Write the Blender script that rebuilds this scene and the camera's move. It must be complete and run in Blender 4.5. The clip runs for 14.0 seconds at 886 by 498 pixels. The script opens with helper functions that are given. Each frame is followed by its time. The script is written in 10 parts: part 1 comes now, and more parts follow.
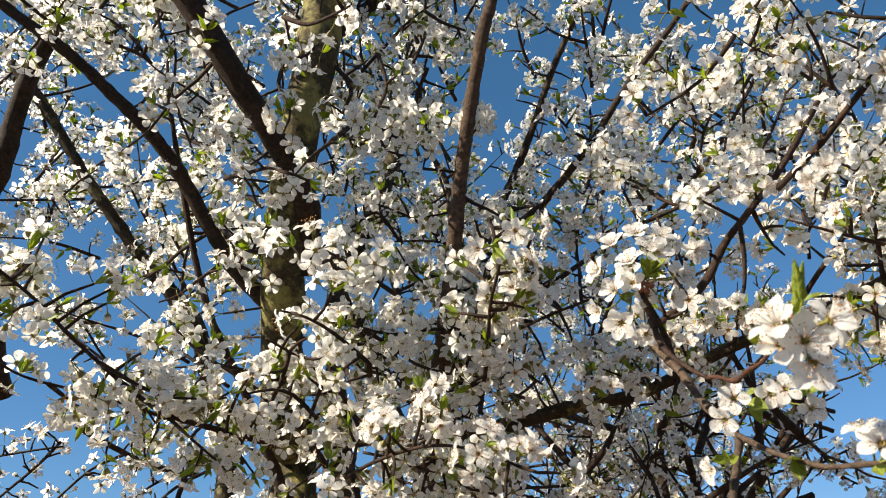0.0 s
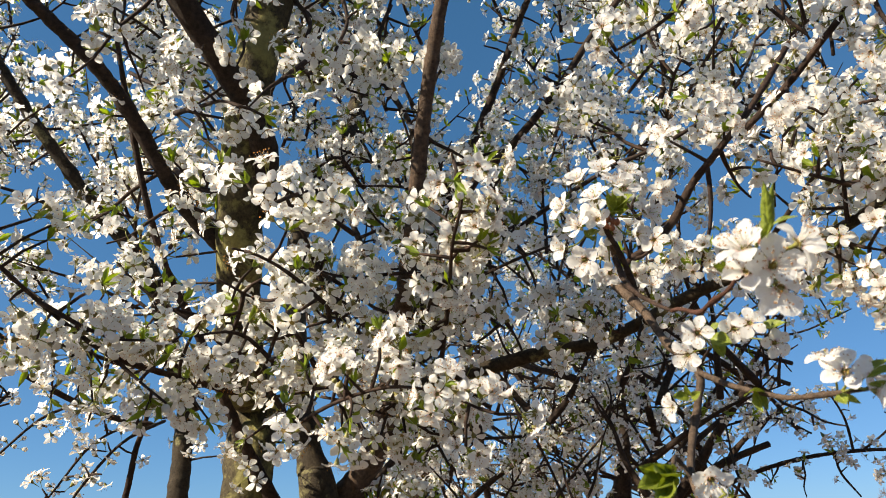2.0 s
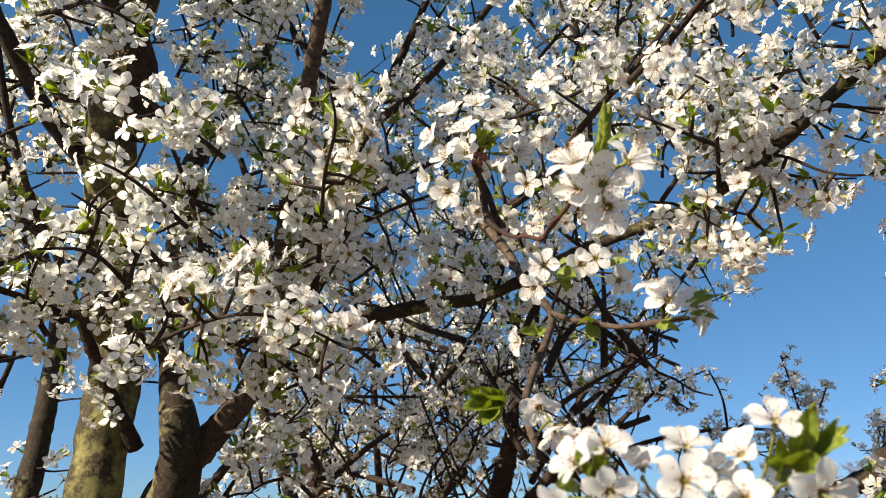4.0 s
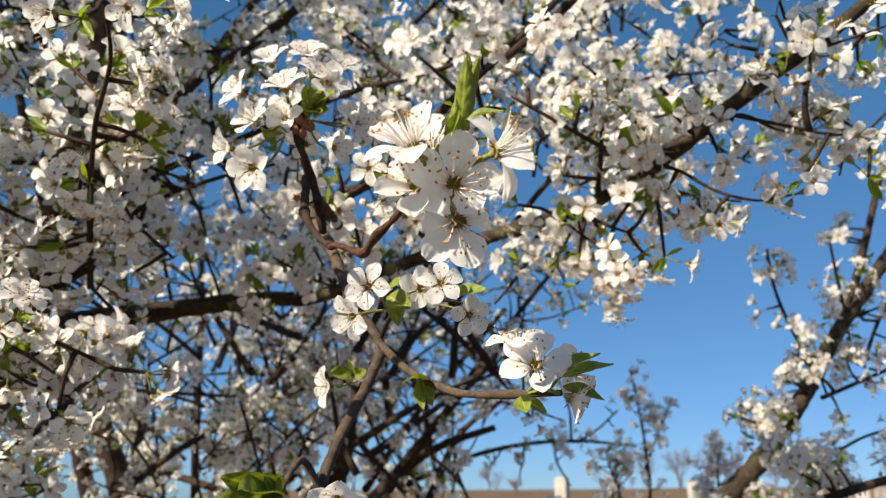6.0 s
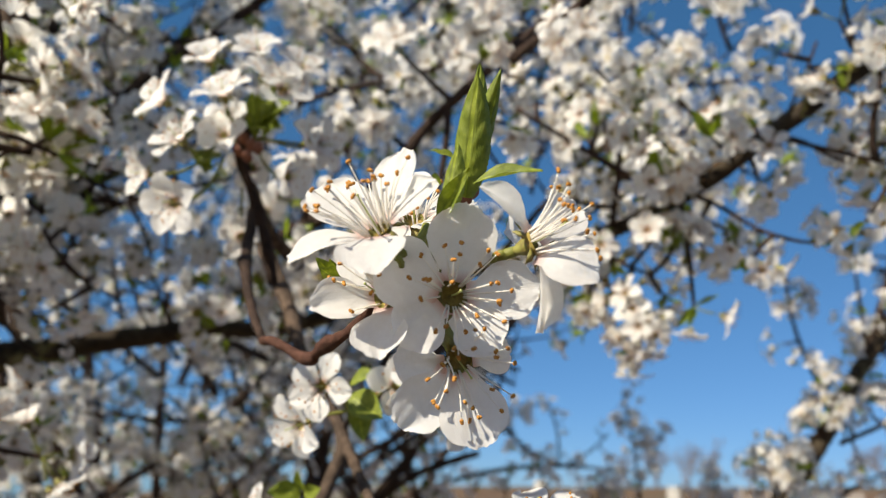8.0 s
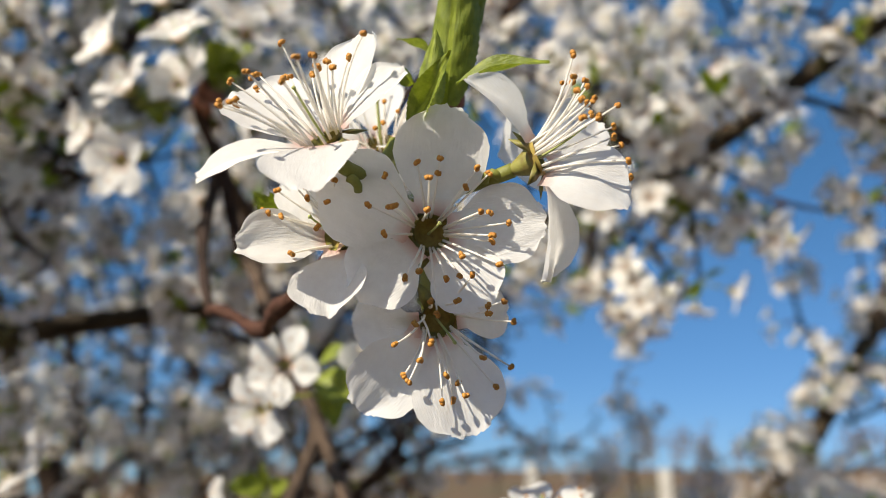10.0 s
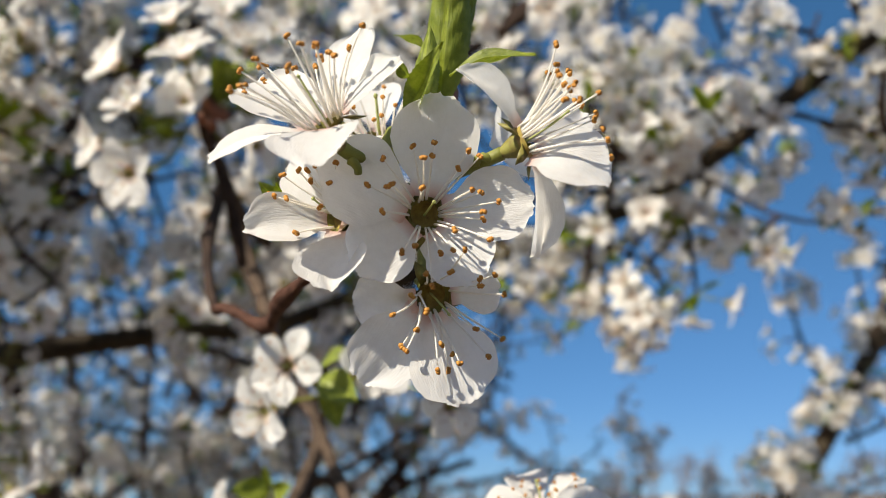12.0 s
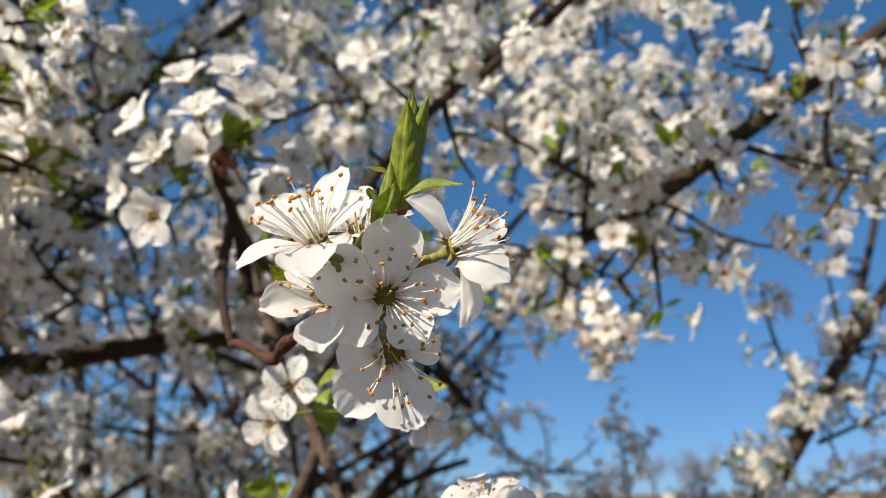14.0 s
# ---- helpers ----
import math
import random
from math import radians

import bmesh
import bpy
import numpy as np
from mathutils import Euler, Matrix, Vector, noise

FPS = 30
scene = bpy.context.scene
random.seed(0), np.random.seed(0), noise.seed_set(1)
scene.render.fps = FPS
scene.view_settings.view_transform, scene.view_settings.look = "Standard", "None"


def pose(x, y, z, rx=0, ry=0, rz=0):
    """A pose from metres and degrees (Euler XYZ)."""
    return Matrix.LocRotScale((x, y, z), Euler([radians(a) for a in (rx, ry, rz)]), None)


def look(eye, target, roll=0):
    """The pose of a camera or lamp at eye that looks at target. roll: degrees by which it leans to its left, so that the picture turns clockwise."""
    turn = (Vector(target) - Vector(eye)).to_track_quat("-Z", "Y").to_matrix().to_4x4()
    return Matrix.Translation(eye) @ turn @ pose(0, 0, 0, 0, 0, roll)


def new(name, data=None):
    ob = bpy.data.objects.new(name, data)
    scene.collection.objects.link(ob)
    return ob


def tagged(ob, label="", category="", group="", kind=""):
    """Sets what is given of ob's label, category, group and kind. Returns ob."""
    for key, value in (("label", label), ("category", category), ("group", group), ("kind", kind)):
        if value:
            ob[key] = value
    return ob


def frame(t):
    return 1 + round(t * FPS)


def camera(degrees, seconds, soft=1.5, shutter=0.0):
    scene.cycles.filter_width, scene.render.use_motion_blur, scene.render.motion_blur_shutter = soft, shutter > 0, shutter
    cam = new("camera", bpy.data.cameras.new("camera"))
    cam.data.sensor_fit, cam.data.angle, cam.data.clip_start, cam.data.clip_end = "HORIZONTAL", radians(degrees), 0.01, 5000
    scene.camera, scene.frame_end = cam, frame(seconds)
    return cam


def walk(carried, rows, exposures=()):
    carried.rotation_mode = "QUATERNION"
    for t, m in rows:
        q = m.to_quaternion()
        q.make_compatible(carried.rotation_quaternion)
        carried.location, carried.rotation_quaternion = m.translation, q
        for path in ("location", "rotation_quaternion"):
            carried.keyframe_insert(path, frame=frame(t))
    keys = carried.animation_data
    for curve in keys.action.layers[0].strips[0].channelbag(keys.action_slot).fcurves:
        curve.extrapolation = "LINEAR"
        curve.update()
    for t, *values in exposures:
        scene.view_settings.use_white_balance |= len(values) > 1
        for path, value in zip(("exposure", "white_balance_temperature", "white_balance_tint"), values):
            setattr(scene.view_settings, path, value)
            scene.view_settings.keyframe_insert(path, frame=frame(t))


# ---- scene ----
cam = camera(63.69, 14.0, soft=0.7)
PATH = [
    (0, (0.04033, 0.04980, 1.59825), (0.05041, 0.95490, 2.02332), -1.28),
    (0.5, (0.04638, 0.05867, 1.59444), (0.07612, 0.97056, 2.00379), -1.50),
    (1, (0.04988, 0.06458, 1.59305), (0.09085, 0.98002, 1.99342), -1.66),
    (1.5, (0.04981, 0.06911, 1.59127), (0.09725, 0.98794, 1.98307), -2.08),
    (2, (0.04565, 0.07136, 1.59036), (0.09908, 0.99673, 1.96563), -1.90),
    (2.2, (0.04443, 0.07227, 1.58987), (0.09998, 1.00041, 1.95794), -2.01),
    (4.3, (0.09249, 0.09954, 1.56607), (0.27320, 1.02400, 1.90179), 0.13),
    (4.5, (0.09588, 0.10909, 1.56809), (0.29713, 1.03405, 1.89050), 0.05),
    (5, (0.10281, 0.13983, 1.58016), (0.37828, 1.05283, 1.88108), 1.20),
    (5.5, (0.11858, 0.16023, 1.59135), (0.43781, 1.05447, 1.90508), 0.92),
    (6, (0.12638, 0.17357, 1.61307), (0.46311, 1.05789, 1.93648), 1.55),
    (6.5, (0.13501, 0.19204, 1.62824), (0.48908, 1.06967, 1.95135), 1.97),
    (7, (0.14193, 0.20620, 1.63660), (0.49400, 1.08252, 1.96543), 2.26),
    (7.5, (0.14552, 0.21651, 1.64967), (0.49739, 1.08957, 1.98722), 2.59),
    (8, (0.14609, 0.22946, 1.65600), (0.50460, 1.10699, 1.97442), 2.40),
    (8.5, (0.15215, 0.24252, 1.65837), (0.52010, 1.12531, 1.95040), 2.24),
    (11, (0.15763, 0.25216, 1.65557), (0.52871, 1.12572, 1.97050), 1.51),
    (11.5, (0.15733, 0.25204, 1.65367), (0.52515, 1.12360, 1.97787), 1.36),
    (12, (0.15686, 0.24859, 1.65188), (0.52269, 1.11714, 1.98622), 1.41),
    (12.5, (0.15460, 0.24250, 1.65048), (0.52000, 1.10683, 1.99604), 1.38),
    (13, (0.15269, 0.23223, 1.65284), (0.51930, 1.09671, 1.99673), 1.48),
    (13.5, (0.15170, 0.22647, 1.65070), (0.51832, 1.09370, 1.98760), 1.26),
    (14, (0.14987, 0.21554, 1.65174), (0.51469, 1.08543, 1.98370), 1.38),
]
EXPOSURES = [(0.0, 1.36, 7600, 10), (2.2, 1.36, 7600, 10), (5.0, 1.37, 7550, 10), (6.5, 1.22, 7350, 10), (8.5, 1.08, 7120, 10), (14.0, 1.07, 7120, 10)]
walk(cam, [(t, look(eye, target, roll)) for t, eye, target, roll in PATH], EXPOSURES)
cam.data.dof.use_dof = True
cam.data.dof.aperture_fstop = 22

# ---- light ----
SUN_WAY = Vector((-0.79, -0.31, 0.54)).normalized()
world = bpy.data.worlds.new("world")
scene.world = world
world.use_nodes = True
wn = world.node_tree
sky = wn.nodes.new("ShaderNodeTexSky")
sky.sky_type, sky.sun_disc = "NISHITA", False
sky.sun_elevation = math.asin(SUN_WAY.z)
sky.sun_rotation = math.atan2(SUN_WAY.x, SUN_WAY.y)
sky.altitude = 2500
sky.air_density, sky.dust_density, sky.ozone_density = 1.0, 0.8, 1.0
wn.nodes["Background"].inputs["Strength"].default_value = 0.076
split = wn.nodes.new("ShaderNodeSeparateColor")
whole = wn.nodes.new("ShaderNodeCombineColor")
wn.links.new(sky.outputs["Color"], split.inputs["Color"])
for k, (power, tint) in enumerate(((0.80, 0.302), (0.63, 0.785), (0.66, 1.26))):
    soften = wn.nodes.new("ShaderNodeMath")
    soften.operation, soften.inputs[1].default_value = "POWER", power
    dye = wn.nodes.new("ShaderNodeMath")
    dye.operation, dye.inputs[1].default_value = "MULTIPLY", tint
    wn.links.new(split.outputs[k], soften.inputs[0])
    wn.links.new(soften.outputs[0], dye.inputs[0])
    wn.links.new(dye.outputs[0], whole.inputs[k])
wn.links.new(whole.outputs["Color"], wn.nodes["Background"].inputs["Color"])
sun = new("sun", bpy.data.lights.new("sun", "SUN"))
sun.data.energy, sun.data.angle, sun.data.color = 3.9, radians(0.53), (1.0, 0.945, 0.84)
sun.rotation_mode = "QUATERNION"
sun.rotation_quaternion = (-SUN_WAY).to_track_quat("-Z", "Y")


# ---- materials ----
def material(name):
    m = bpy.data.materials.new(name)
    m.use_nodes = True
    nt = m.node_tree
    return m, nt, nt.nodes, nt.links, nt.nodes["Principled BSDF"], nt.nodes["Material Output"]


def noise_node(nt, scale, detail=4.0, rough=0.6, coords="Object", stretch=(1, 1, 1)):
    tc = nt.nodes.new("ShaderNodeTexCoord")
    mp = nt.nodes.new("ShaderNodeMapping")
    mp.inputs["Scale"].default_value = stretch
    n = nt.nodes.new("ShaderNodeTexNoise")
    n.inputs["Scale"].default_value, n.inputs["Detail"].default_value, n.inputs["Roughness"].default_value = scale, detail, rough
    nt.links.new(tc.outputs[coords], mp.inputs["Vector"])
    nt.links.new(mp.outputs["Vector"], n.inputs["Vector"])
    return n


def ramp_node(nt, source, stops):
    r = nt.nodes.new("ShaderNodeValToRGB")
    while len(r.color_ramp.elements) < len(stops):
        r.color_ramp.elements.new(0.5)
    for e, (at, col) in zip(r.color_ramp.elements, stops):
        e.position, e.color = at, (*col, 1)
    nt.links.new(source, r.inputs["Fac"])
    return r


def bump_node(nt, source, bsdf, strength, distance):
    b = nt.nodes.new("ShaderNodeBump")
    b.inputs["Strength"].default_value, b.inputs["Distance"].default_value = strength, distance
    nt.links.new(source, b.inputs["Height"])
    nt.links.new(b.outputs["Normal"], bsdf.inputs["Normal"])
    return b


def mix_colour(nt, fac, a, b):
    m = nt.nodes.new("ShaderNodeMix")
    m.data_type = "RGBA"
    nt.links.new(fac, m.inputs[0])
    nt.links.new(a, m.inputs[6])
    nt.links.new(b, m.inputs[7])
    return m.outputs[2]


def thin_tissue(name, stops, through_colour, share, scale, rough, bump=0.3, distance=0.0002, base=None, rib=None):
    """A leaf or petal: a dull surface that lets some light through. base: a colour that tints the foot of each piece, along its own length."""
    m, nt, nodes, links, bsdf, out = material(name)
    n = noise_node(nt, scale, 5)
    r = ramp_node(nt, n.outputs["Fac"], stops)
    colour = r.outputs["Color"]
    if base:
        tc = nodes.new("ShaderNodeTexCoord")
        sep = nodes.new("ShaderNodeSeparateXYZ")
        links.new(tc.outputs["Object"], sep.inputs[0])
        foot = ramp_node(nt, sep.outputs["Y"], [(0.0, base), (0.20, (1, 1, 1))])
        mul = nodes.new("ShaderNodeMix")
        mul.data_type, mul.blend_type = "RGBA", "MULTIPLY"
        mul.inputs[0].default_value = 1.0
        links.new(colour, mul.inputs[6])
        links.new(foot.outputs["Color"], mul.inputs[7])
        colour = mul.outputs[2]
    if rib:
        tc = nodes.new("ShaderNodeTexCoord")
        sep = nodes.new("ShaderNodeSeparateXYZ")
        links.new(tc.outputs["Object"], sep.inputs[0])
        off = nodes.new("ShaderNodeMath")
        off.operation = "ABSOLUTE"
        links.new(sep.outputs["X"], off.inputs[0])
        line = ramp_node(nt, off.outputs[0], [(0.0, rib), (0.012, rib), (0.022, (0.86, 0.86, 0.86)), (0.05, (1, 1, 1))])
        mul = nodes.new("ShaderNodeMix")
        mul.data_type, mul.blend_type = "RGBA", "MULTIPLY"
        mul.inputs[0].default_value = 1.0
        links.new(colour, mul.inputs[6])
        links.new(line.outputs["Color"], mul.inputs[7])
        colour = mul.outputs[2]
    links.new(colour, bsdf.inputs["Base Color"])
    bsdf.inputs["Roughness"].default_value = rough
    bsdf.inputs["Specular IOR Level"].default_value = 0.35
    vein = noise_node(nt, scale * 2.2, 3, 0.5, stretch=(3.0, 0.5, 1))
    bump_node(nt, vein.outputs["Fac"], bsdf, bump, distance)
    tr = nodes.new("ShaderNodeBsdfTranslucent")
    tint = nodes.new("ShaderNodeMix")
    tint.data_type, tint.blend_type = "RGBA", "MULTIPLY"
    tint.inputs[0].default_value = 1.0
    tint.inputs[7].default_value = (*through_colour, 1)
    links.new(colour, tint.inputs[6])
    links.new(tint.outputs[2], tr.inputs["Color"])
    mix = nodes.new("ShaderNodeMixShader")
    mix.inputs[0].default_value = share
    links.new(bsdf.outputs[0], mix.inputs[1])
    links.new(tr.outputs[0], mix.inputs[2])
    links.new(mix.outputs[0], out.inputs["Surface"])
    return m


def plain(name, stops, scale, rough, bump=0.4, distance=0.001, detail=6.0):
    m, nt, nodes, links, bsdf, out = material(name)
    n = noise_node(nt, scale, detail)
    links.new(ramp_node(nt, n.outputs["Fac"], stops).outputs["Color"], bsdf.inputs["Base Color"])
    bsdf.inputs["Roughness"].default_value = rough
    bump_node(nt, n.outputs["Fac"], bsdf, bump, distance)
    return m


def bark(name, dark, light, lichen, amount):
    """Plum bark: dark brown, finely cracked, with pale lenticels and patches of green-grey lichen."""
    m, nt, nodes, links, bsdf, out = material(name)
    fine = noise_node(nt, 260, 8, 0.7)
    coarse = noise_node(nt, 38, 5, 0.6)
    spot = noise_node(nt, 24, 8, 0.72)
    base = ramp_node(nt, fine.outputs["Fac"], [(0.3, dark), (0.62, light), (0.8, tuple(min(1, 1.7 * c) for c in light))])
    tone = ramp_node(nt, coarse.outputs["Fac"], [(0.3, (0.62, 0.62, 0.62)), (0.7, (1.15, 1.1, 1.05))])
    mul = nodes.new("ShaderNodeMix")
    mul.data_type, mul.blend_type = "RGBA", "MULTIPLY"
    mul.inputs[0].default_value = 1.0
    links.new(base.outputs["Color"], mul.inputs[6])
    links.new(tone.outputs["Color"], mul.inputs[7])
    patch = ramp_node(nt, spot.outputs["Fac"], [(0.62 - amount, (0, 0, 0)), (0.72 - amount, (1, 1, 1))])
    green = ramp_node(nt, fine.outputs["Fac"], [(0.3, tuple(0.6 * c for c in lichen)), (0.7, lichen)])
    links.new(mix_colour(nt, patch.outputs["Color"], mul.outputs[2], green.outputs["Color"]), bsdf.inputs["Base Color"])
    bsdf.inputs["Roughness"].default_value = 0.75
    bsdf.inputs["Specular IOR Level"].default_value = 0.15
    add = nodes.new("ShaderNodeMath")
    add.operation = "ADD"
    links.new(fine.outputs["Fac"], add.inputs[0])
    links.new(coarse.outputs["Fac"], add.inputs[1])
    bump_node(nt, add.outputs[0], bsdf, 0.9, 0.0015)
    return m


WHITE = [(0.3, (0.87, 0.865, 0.85)), (0.7, (0.92, 0.92, 0.91))]
PETAL = thin_tissue("white_petal", WHITE, (1.0, 0.985, 0.955), 0.66, 240, 0.5, 0.35, 0.0001)
PETAL_NEAR = thin_tissue("white_petal_with_pink_foot", WHITE, (1.0, 0.985, 0.96), 0.57, 9, 0.45, 0.6, 0.00016, base=(0.86, 0.58, 0.52))
FILAMENT = thin_tissue("white_filament", [(0.3, (0.90, 0.88, 0.84)), (0.7, (0.93, 0.92, 0.89))], (1, 0.97, 0.92), 0.5, 300, 0.4, 0.1, 0.00002)
ANTHER = plain("orange_pollen", [(0.3, (0.26, 0.09, 0.015)), (0.5, (0.42, 0.18, 0.024)), (0.75, (0.60, 0.31, 0.05))], 60, 0.7, 0.6, 0.00005)
CUP = plain("olive_flower_cup", [(0.3, (0.13, 0.085, 0.028)), (0.5, (0.18, 0.165, 0.038)), (0.75, (0.25, 0.25, 0.06))], 9, 0.55, 0.3, 0.00008)
CUP_IN = plain("brown_green_cup_floor", [(0.3, (0.18, 0.105, 0.03)), (0.6, (0.31, 0.235, 0.055)), (0.8, (0.42, 0.36, 0.11))], 14, 0.5, 0.3, 0.00008)
PISTIL = thin_tissue("pale_green_pistil", [(0.3, (0.45, 0.48, 0.16)), (0.7, (0.6, 0.62, 0.3))], (0.9, 1, 0.5), 0.35, 300, 0.45, 0.2)
STALK = thin_tissue("green_stalk", [(0.3, (0.15, 0.17, 0.03)), (0.7, (0.25, 0.25, 0.06))], (0.9, 1, 0.4), 0.2, 300, 0.45, 0.2)
LEAF = thin_tissue("fresh_green_leaf", [(0.3, (0.13, 0.19, 0.02)), (0.55, (0.21, 0.28, 0.033)), (0.75, (0.32, 0.38, 0.065))], (1.2, 1.25, 0.4), 0.48, 90, 0.38, 0.4, 0.00008)
LEAF_NEAR = thin_tissue("young_leaf_with_pale_midrib", [(0.3, (0.12, 0.155, 0.022)), (0.5, (0.185, 0.23, 0.034)), (0.75, (0.27, 0.31, 0.06))], (1.1, 1.15, 0.4), 0.35, 9, 0.42, 0.3, 0.0006, rib=(1.5, 1.45, 1.3))
BUD_SCALE = plain("red_brown_bud_scale", [(0.3, (0.12, 0.035, 0.02)), (0.7, (0.26, 0.09, 0.04))], 700, 0.5, 0.4, 0.0003)
BARK = bark("dark_plum_bark", (0.013, 0.0095, 0.0075), (0.056, 0.038, 0.029), (0.11, 0.10, 0.045), -0.04)
BARK_OLD = bark("old_bark_with_lichen", (0.016, 0.012, 0.009), (0.058, 0.045, 0.030), (0.27, 0.245, 0.12), 0.07)
BARK_TRUNK = bark("trunk_bark_with_olive_lichen", (0.02, 0.016, 0.011), (0.09, 0.074, 0.042), (0.29, 0.26, 0.10), 0.12)
BARK_YOUNG = bark("smooth_grey_brown_twig_bark", (0.030, 0.021, 0.016), (0.125, 0.09, 0.068), (0.24, 0.20, 0.15), -0.03)
BARK_STEM = bark("warm_brown_stem_bark", (0.028, 0.019, 0.014), (0.12, 0.082, 0.06), (0.20, 0.16, 0.11), -0.04)
BARK_RED = bark("wet_red_brown_twig_bark", (0.035, 0.016, 0.011), (0.12, 0.058, 0.042), (0.20, 0.13, 0.10), -0.08)
BARK_TWIG = bark("red_brown_twig_bark", (0.014, 0.009, 0.007), (0.060, 0.038, 0.029), (0.16, 0.14, 0.09), -0.06)


# ---- mesh helpers ----
def mesh_of(name, verts, faces, mats, index=None, smooth=True):
    me = bpy.data.meshes.new(name)
    me.from_pydata([tuple(v) for v in verts], [], faces)
    for m in mats:
        me.materials.append(m)
    if index is not None:
        me.polygons.foreach_set("material_index", np.asarray(index, dtype=np.int32))
    me.polygons.foreach_set("use_smooth", [smooth] * len(me.polygons))
    me.update()
    return me


def big_mesh(name, verts, tris, mats, index):
    """One large triangle mesh from arrays."""
    me = bpy.data.meshes.new(name)
    n = len(tris)
    me.vertices.add(len(verts))
    me.vertices.foreach_set("co", np.asarray(verts, dtype=np.float32).ravel())
    me.loops.add(3 * n)
    me.loops.foreach_set("vertex_index", np.asarray(tris, dtype=np.int32).ravel())
    me.polygons.add(n)
    me.polygons.foreach_set("loop_start", np.arange(0, 3 * n, 3, dtype=np.int32))
    for m in mats:
        me.materials.append(m)
    me.polygons.foreach_set("material_index", np.asarray(index, dtype=np.int32))
    me.polygons.foreach_set("use_smooth", np.ones(n, dtype=bool))
    me.update(calc_edges=True)
    me.validate()
    return me


def part(name, me, parent, m=None, label="", kind=""):
    """A mesh object under a thing or under a part; m is its pose in the world, or in its parent when the parent is a part."""
    ob = new(name, me)
    ob.parent = parent
    if parent.type == "EMPTY":
        ob.matrix_parent_inverse = Matrix.Translation(parent.location).inverted()
    ob.matrix_basis = m if m is not None else Matrix.Identity(4)
    return tagged(ob, label, kind=kind)


def thing(name, base, label, category, group=""):
    ob = new(name)
    ob.empty_display_size = 0.05
    ob.location = base
    return tagged(ob, label, category, group)


def spline(points, step):
    """Samples of a smooth curve through the control points (x, y, z, radius)."""
    p = np.array(points, dtype=float)
    p = np.vstack([2 * p[0] - p[1], p, 2 * p[-1] - p[-2]])
    p[:, 3] = np.maximum(p[:, 3], 0.0004)
    out = []
    for i in range(1, len(p) - 2):
        a, b, c, d = p[i - 1:i + 3]
        n = max(2, int(np.linalg.norm(c[:3] - b[:3]) / step))
        for k in range(n):
            t = k / n
            out.append(0.5 * (2 * b + (c - a) * t + (2 * a - 5 * b + 4 * c - d) * t * t + (3 * b - a - 3 * c + d) * t ** 3))
    out.append(p[-2])
    s = np.array(out)
    s[:, 3] = np.maximum(s[:, 3], 0.0003)
    return s


def tube_arrays(s, sides, rough=0.12, knots=0.0, seed=0):
    """Vertices and triangles of a branch along the samples s, uneven like bark."""
    tang = np.gradient(s[:, :3], axis=0)
    tang /= np.linalg.norm(tang, axis=1)[:, None] + 1e-12
    ref = np.array([0.31, 0.87, 0.38])
    verts, tris = [], []
    side = np.cross(tang[0], ref)
    for i, (x, y, z, r) in enumerate(s):
        side = side - tang[i] * side.dot(tang[i])
        side /= np.linalg.norm(side) + 1e-12
        up = np.cross(tang[i], side)
        for k in range(sides):
            a = 2 * math.pi * k / sides
            way = math.cos(a) * side + math.sin(a) * up
            q = Vector((x, y, z)) + Vector(way) * r
            f = 1 + rough * noise.noise(q * (0.55 / max(r, 0.0015)) + Vector((seed, 0, 0)))
            if knots:
                f += knots * max(0.0, noise.noise(Vector((x, y, z)) * (0.22 / max(r, 0.002)) + Vector((seed, 7, 0))) - 0.1)
            verts.append(np.array((x, y, z)) + way * r * f)
    n = len(s)
    for i in range(n - 1):
        for k in range(sides):
            a, b = i * sides + k, i * sides + (k + 1) % sides
            tris += [(a, b, b + sides), (a, b + sides, a + sides)]
    for row, flip in ((0, True), (n - 1, False)):
        verts.append(s[row, :3] + (-1 if flip else 1) * tang[row] * s[row, 3] * 0.4)
        c = len(verts) - 1
        for k in range(sides):
            a, b = row * sides + k, row * sides + (k + 1) % sides
            tris.append((c, b, a) if flip else (c, a, b))
    return np.array(verts), np.array(tris)


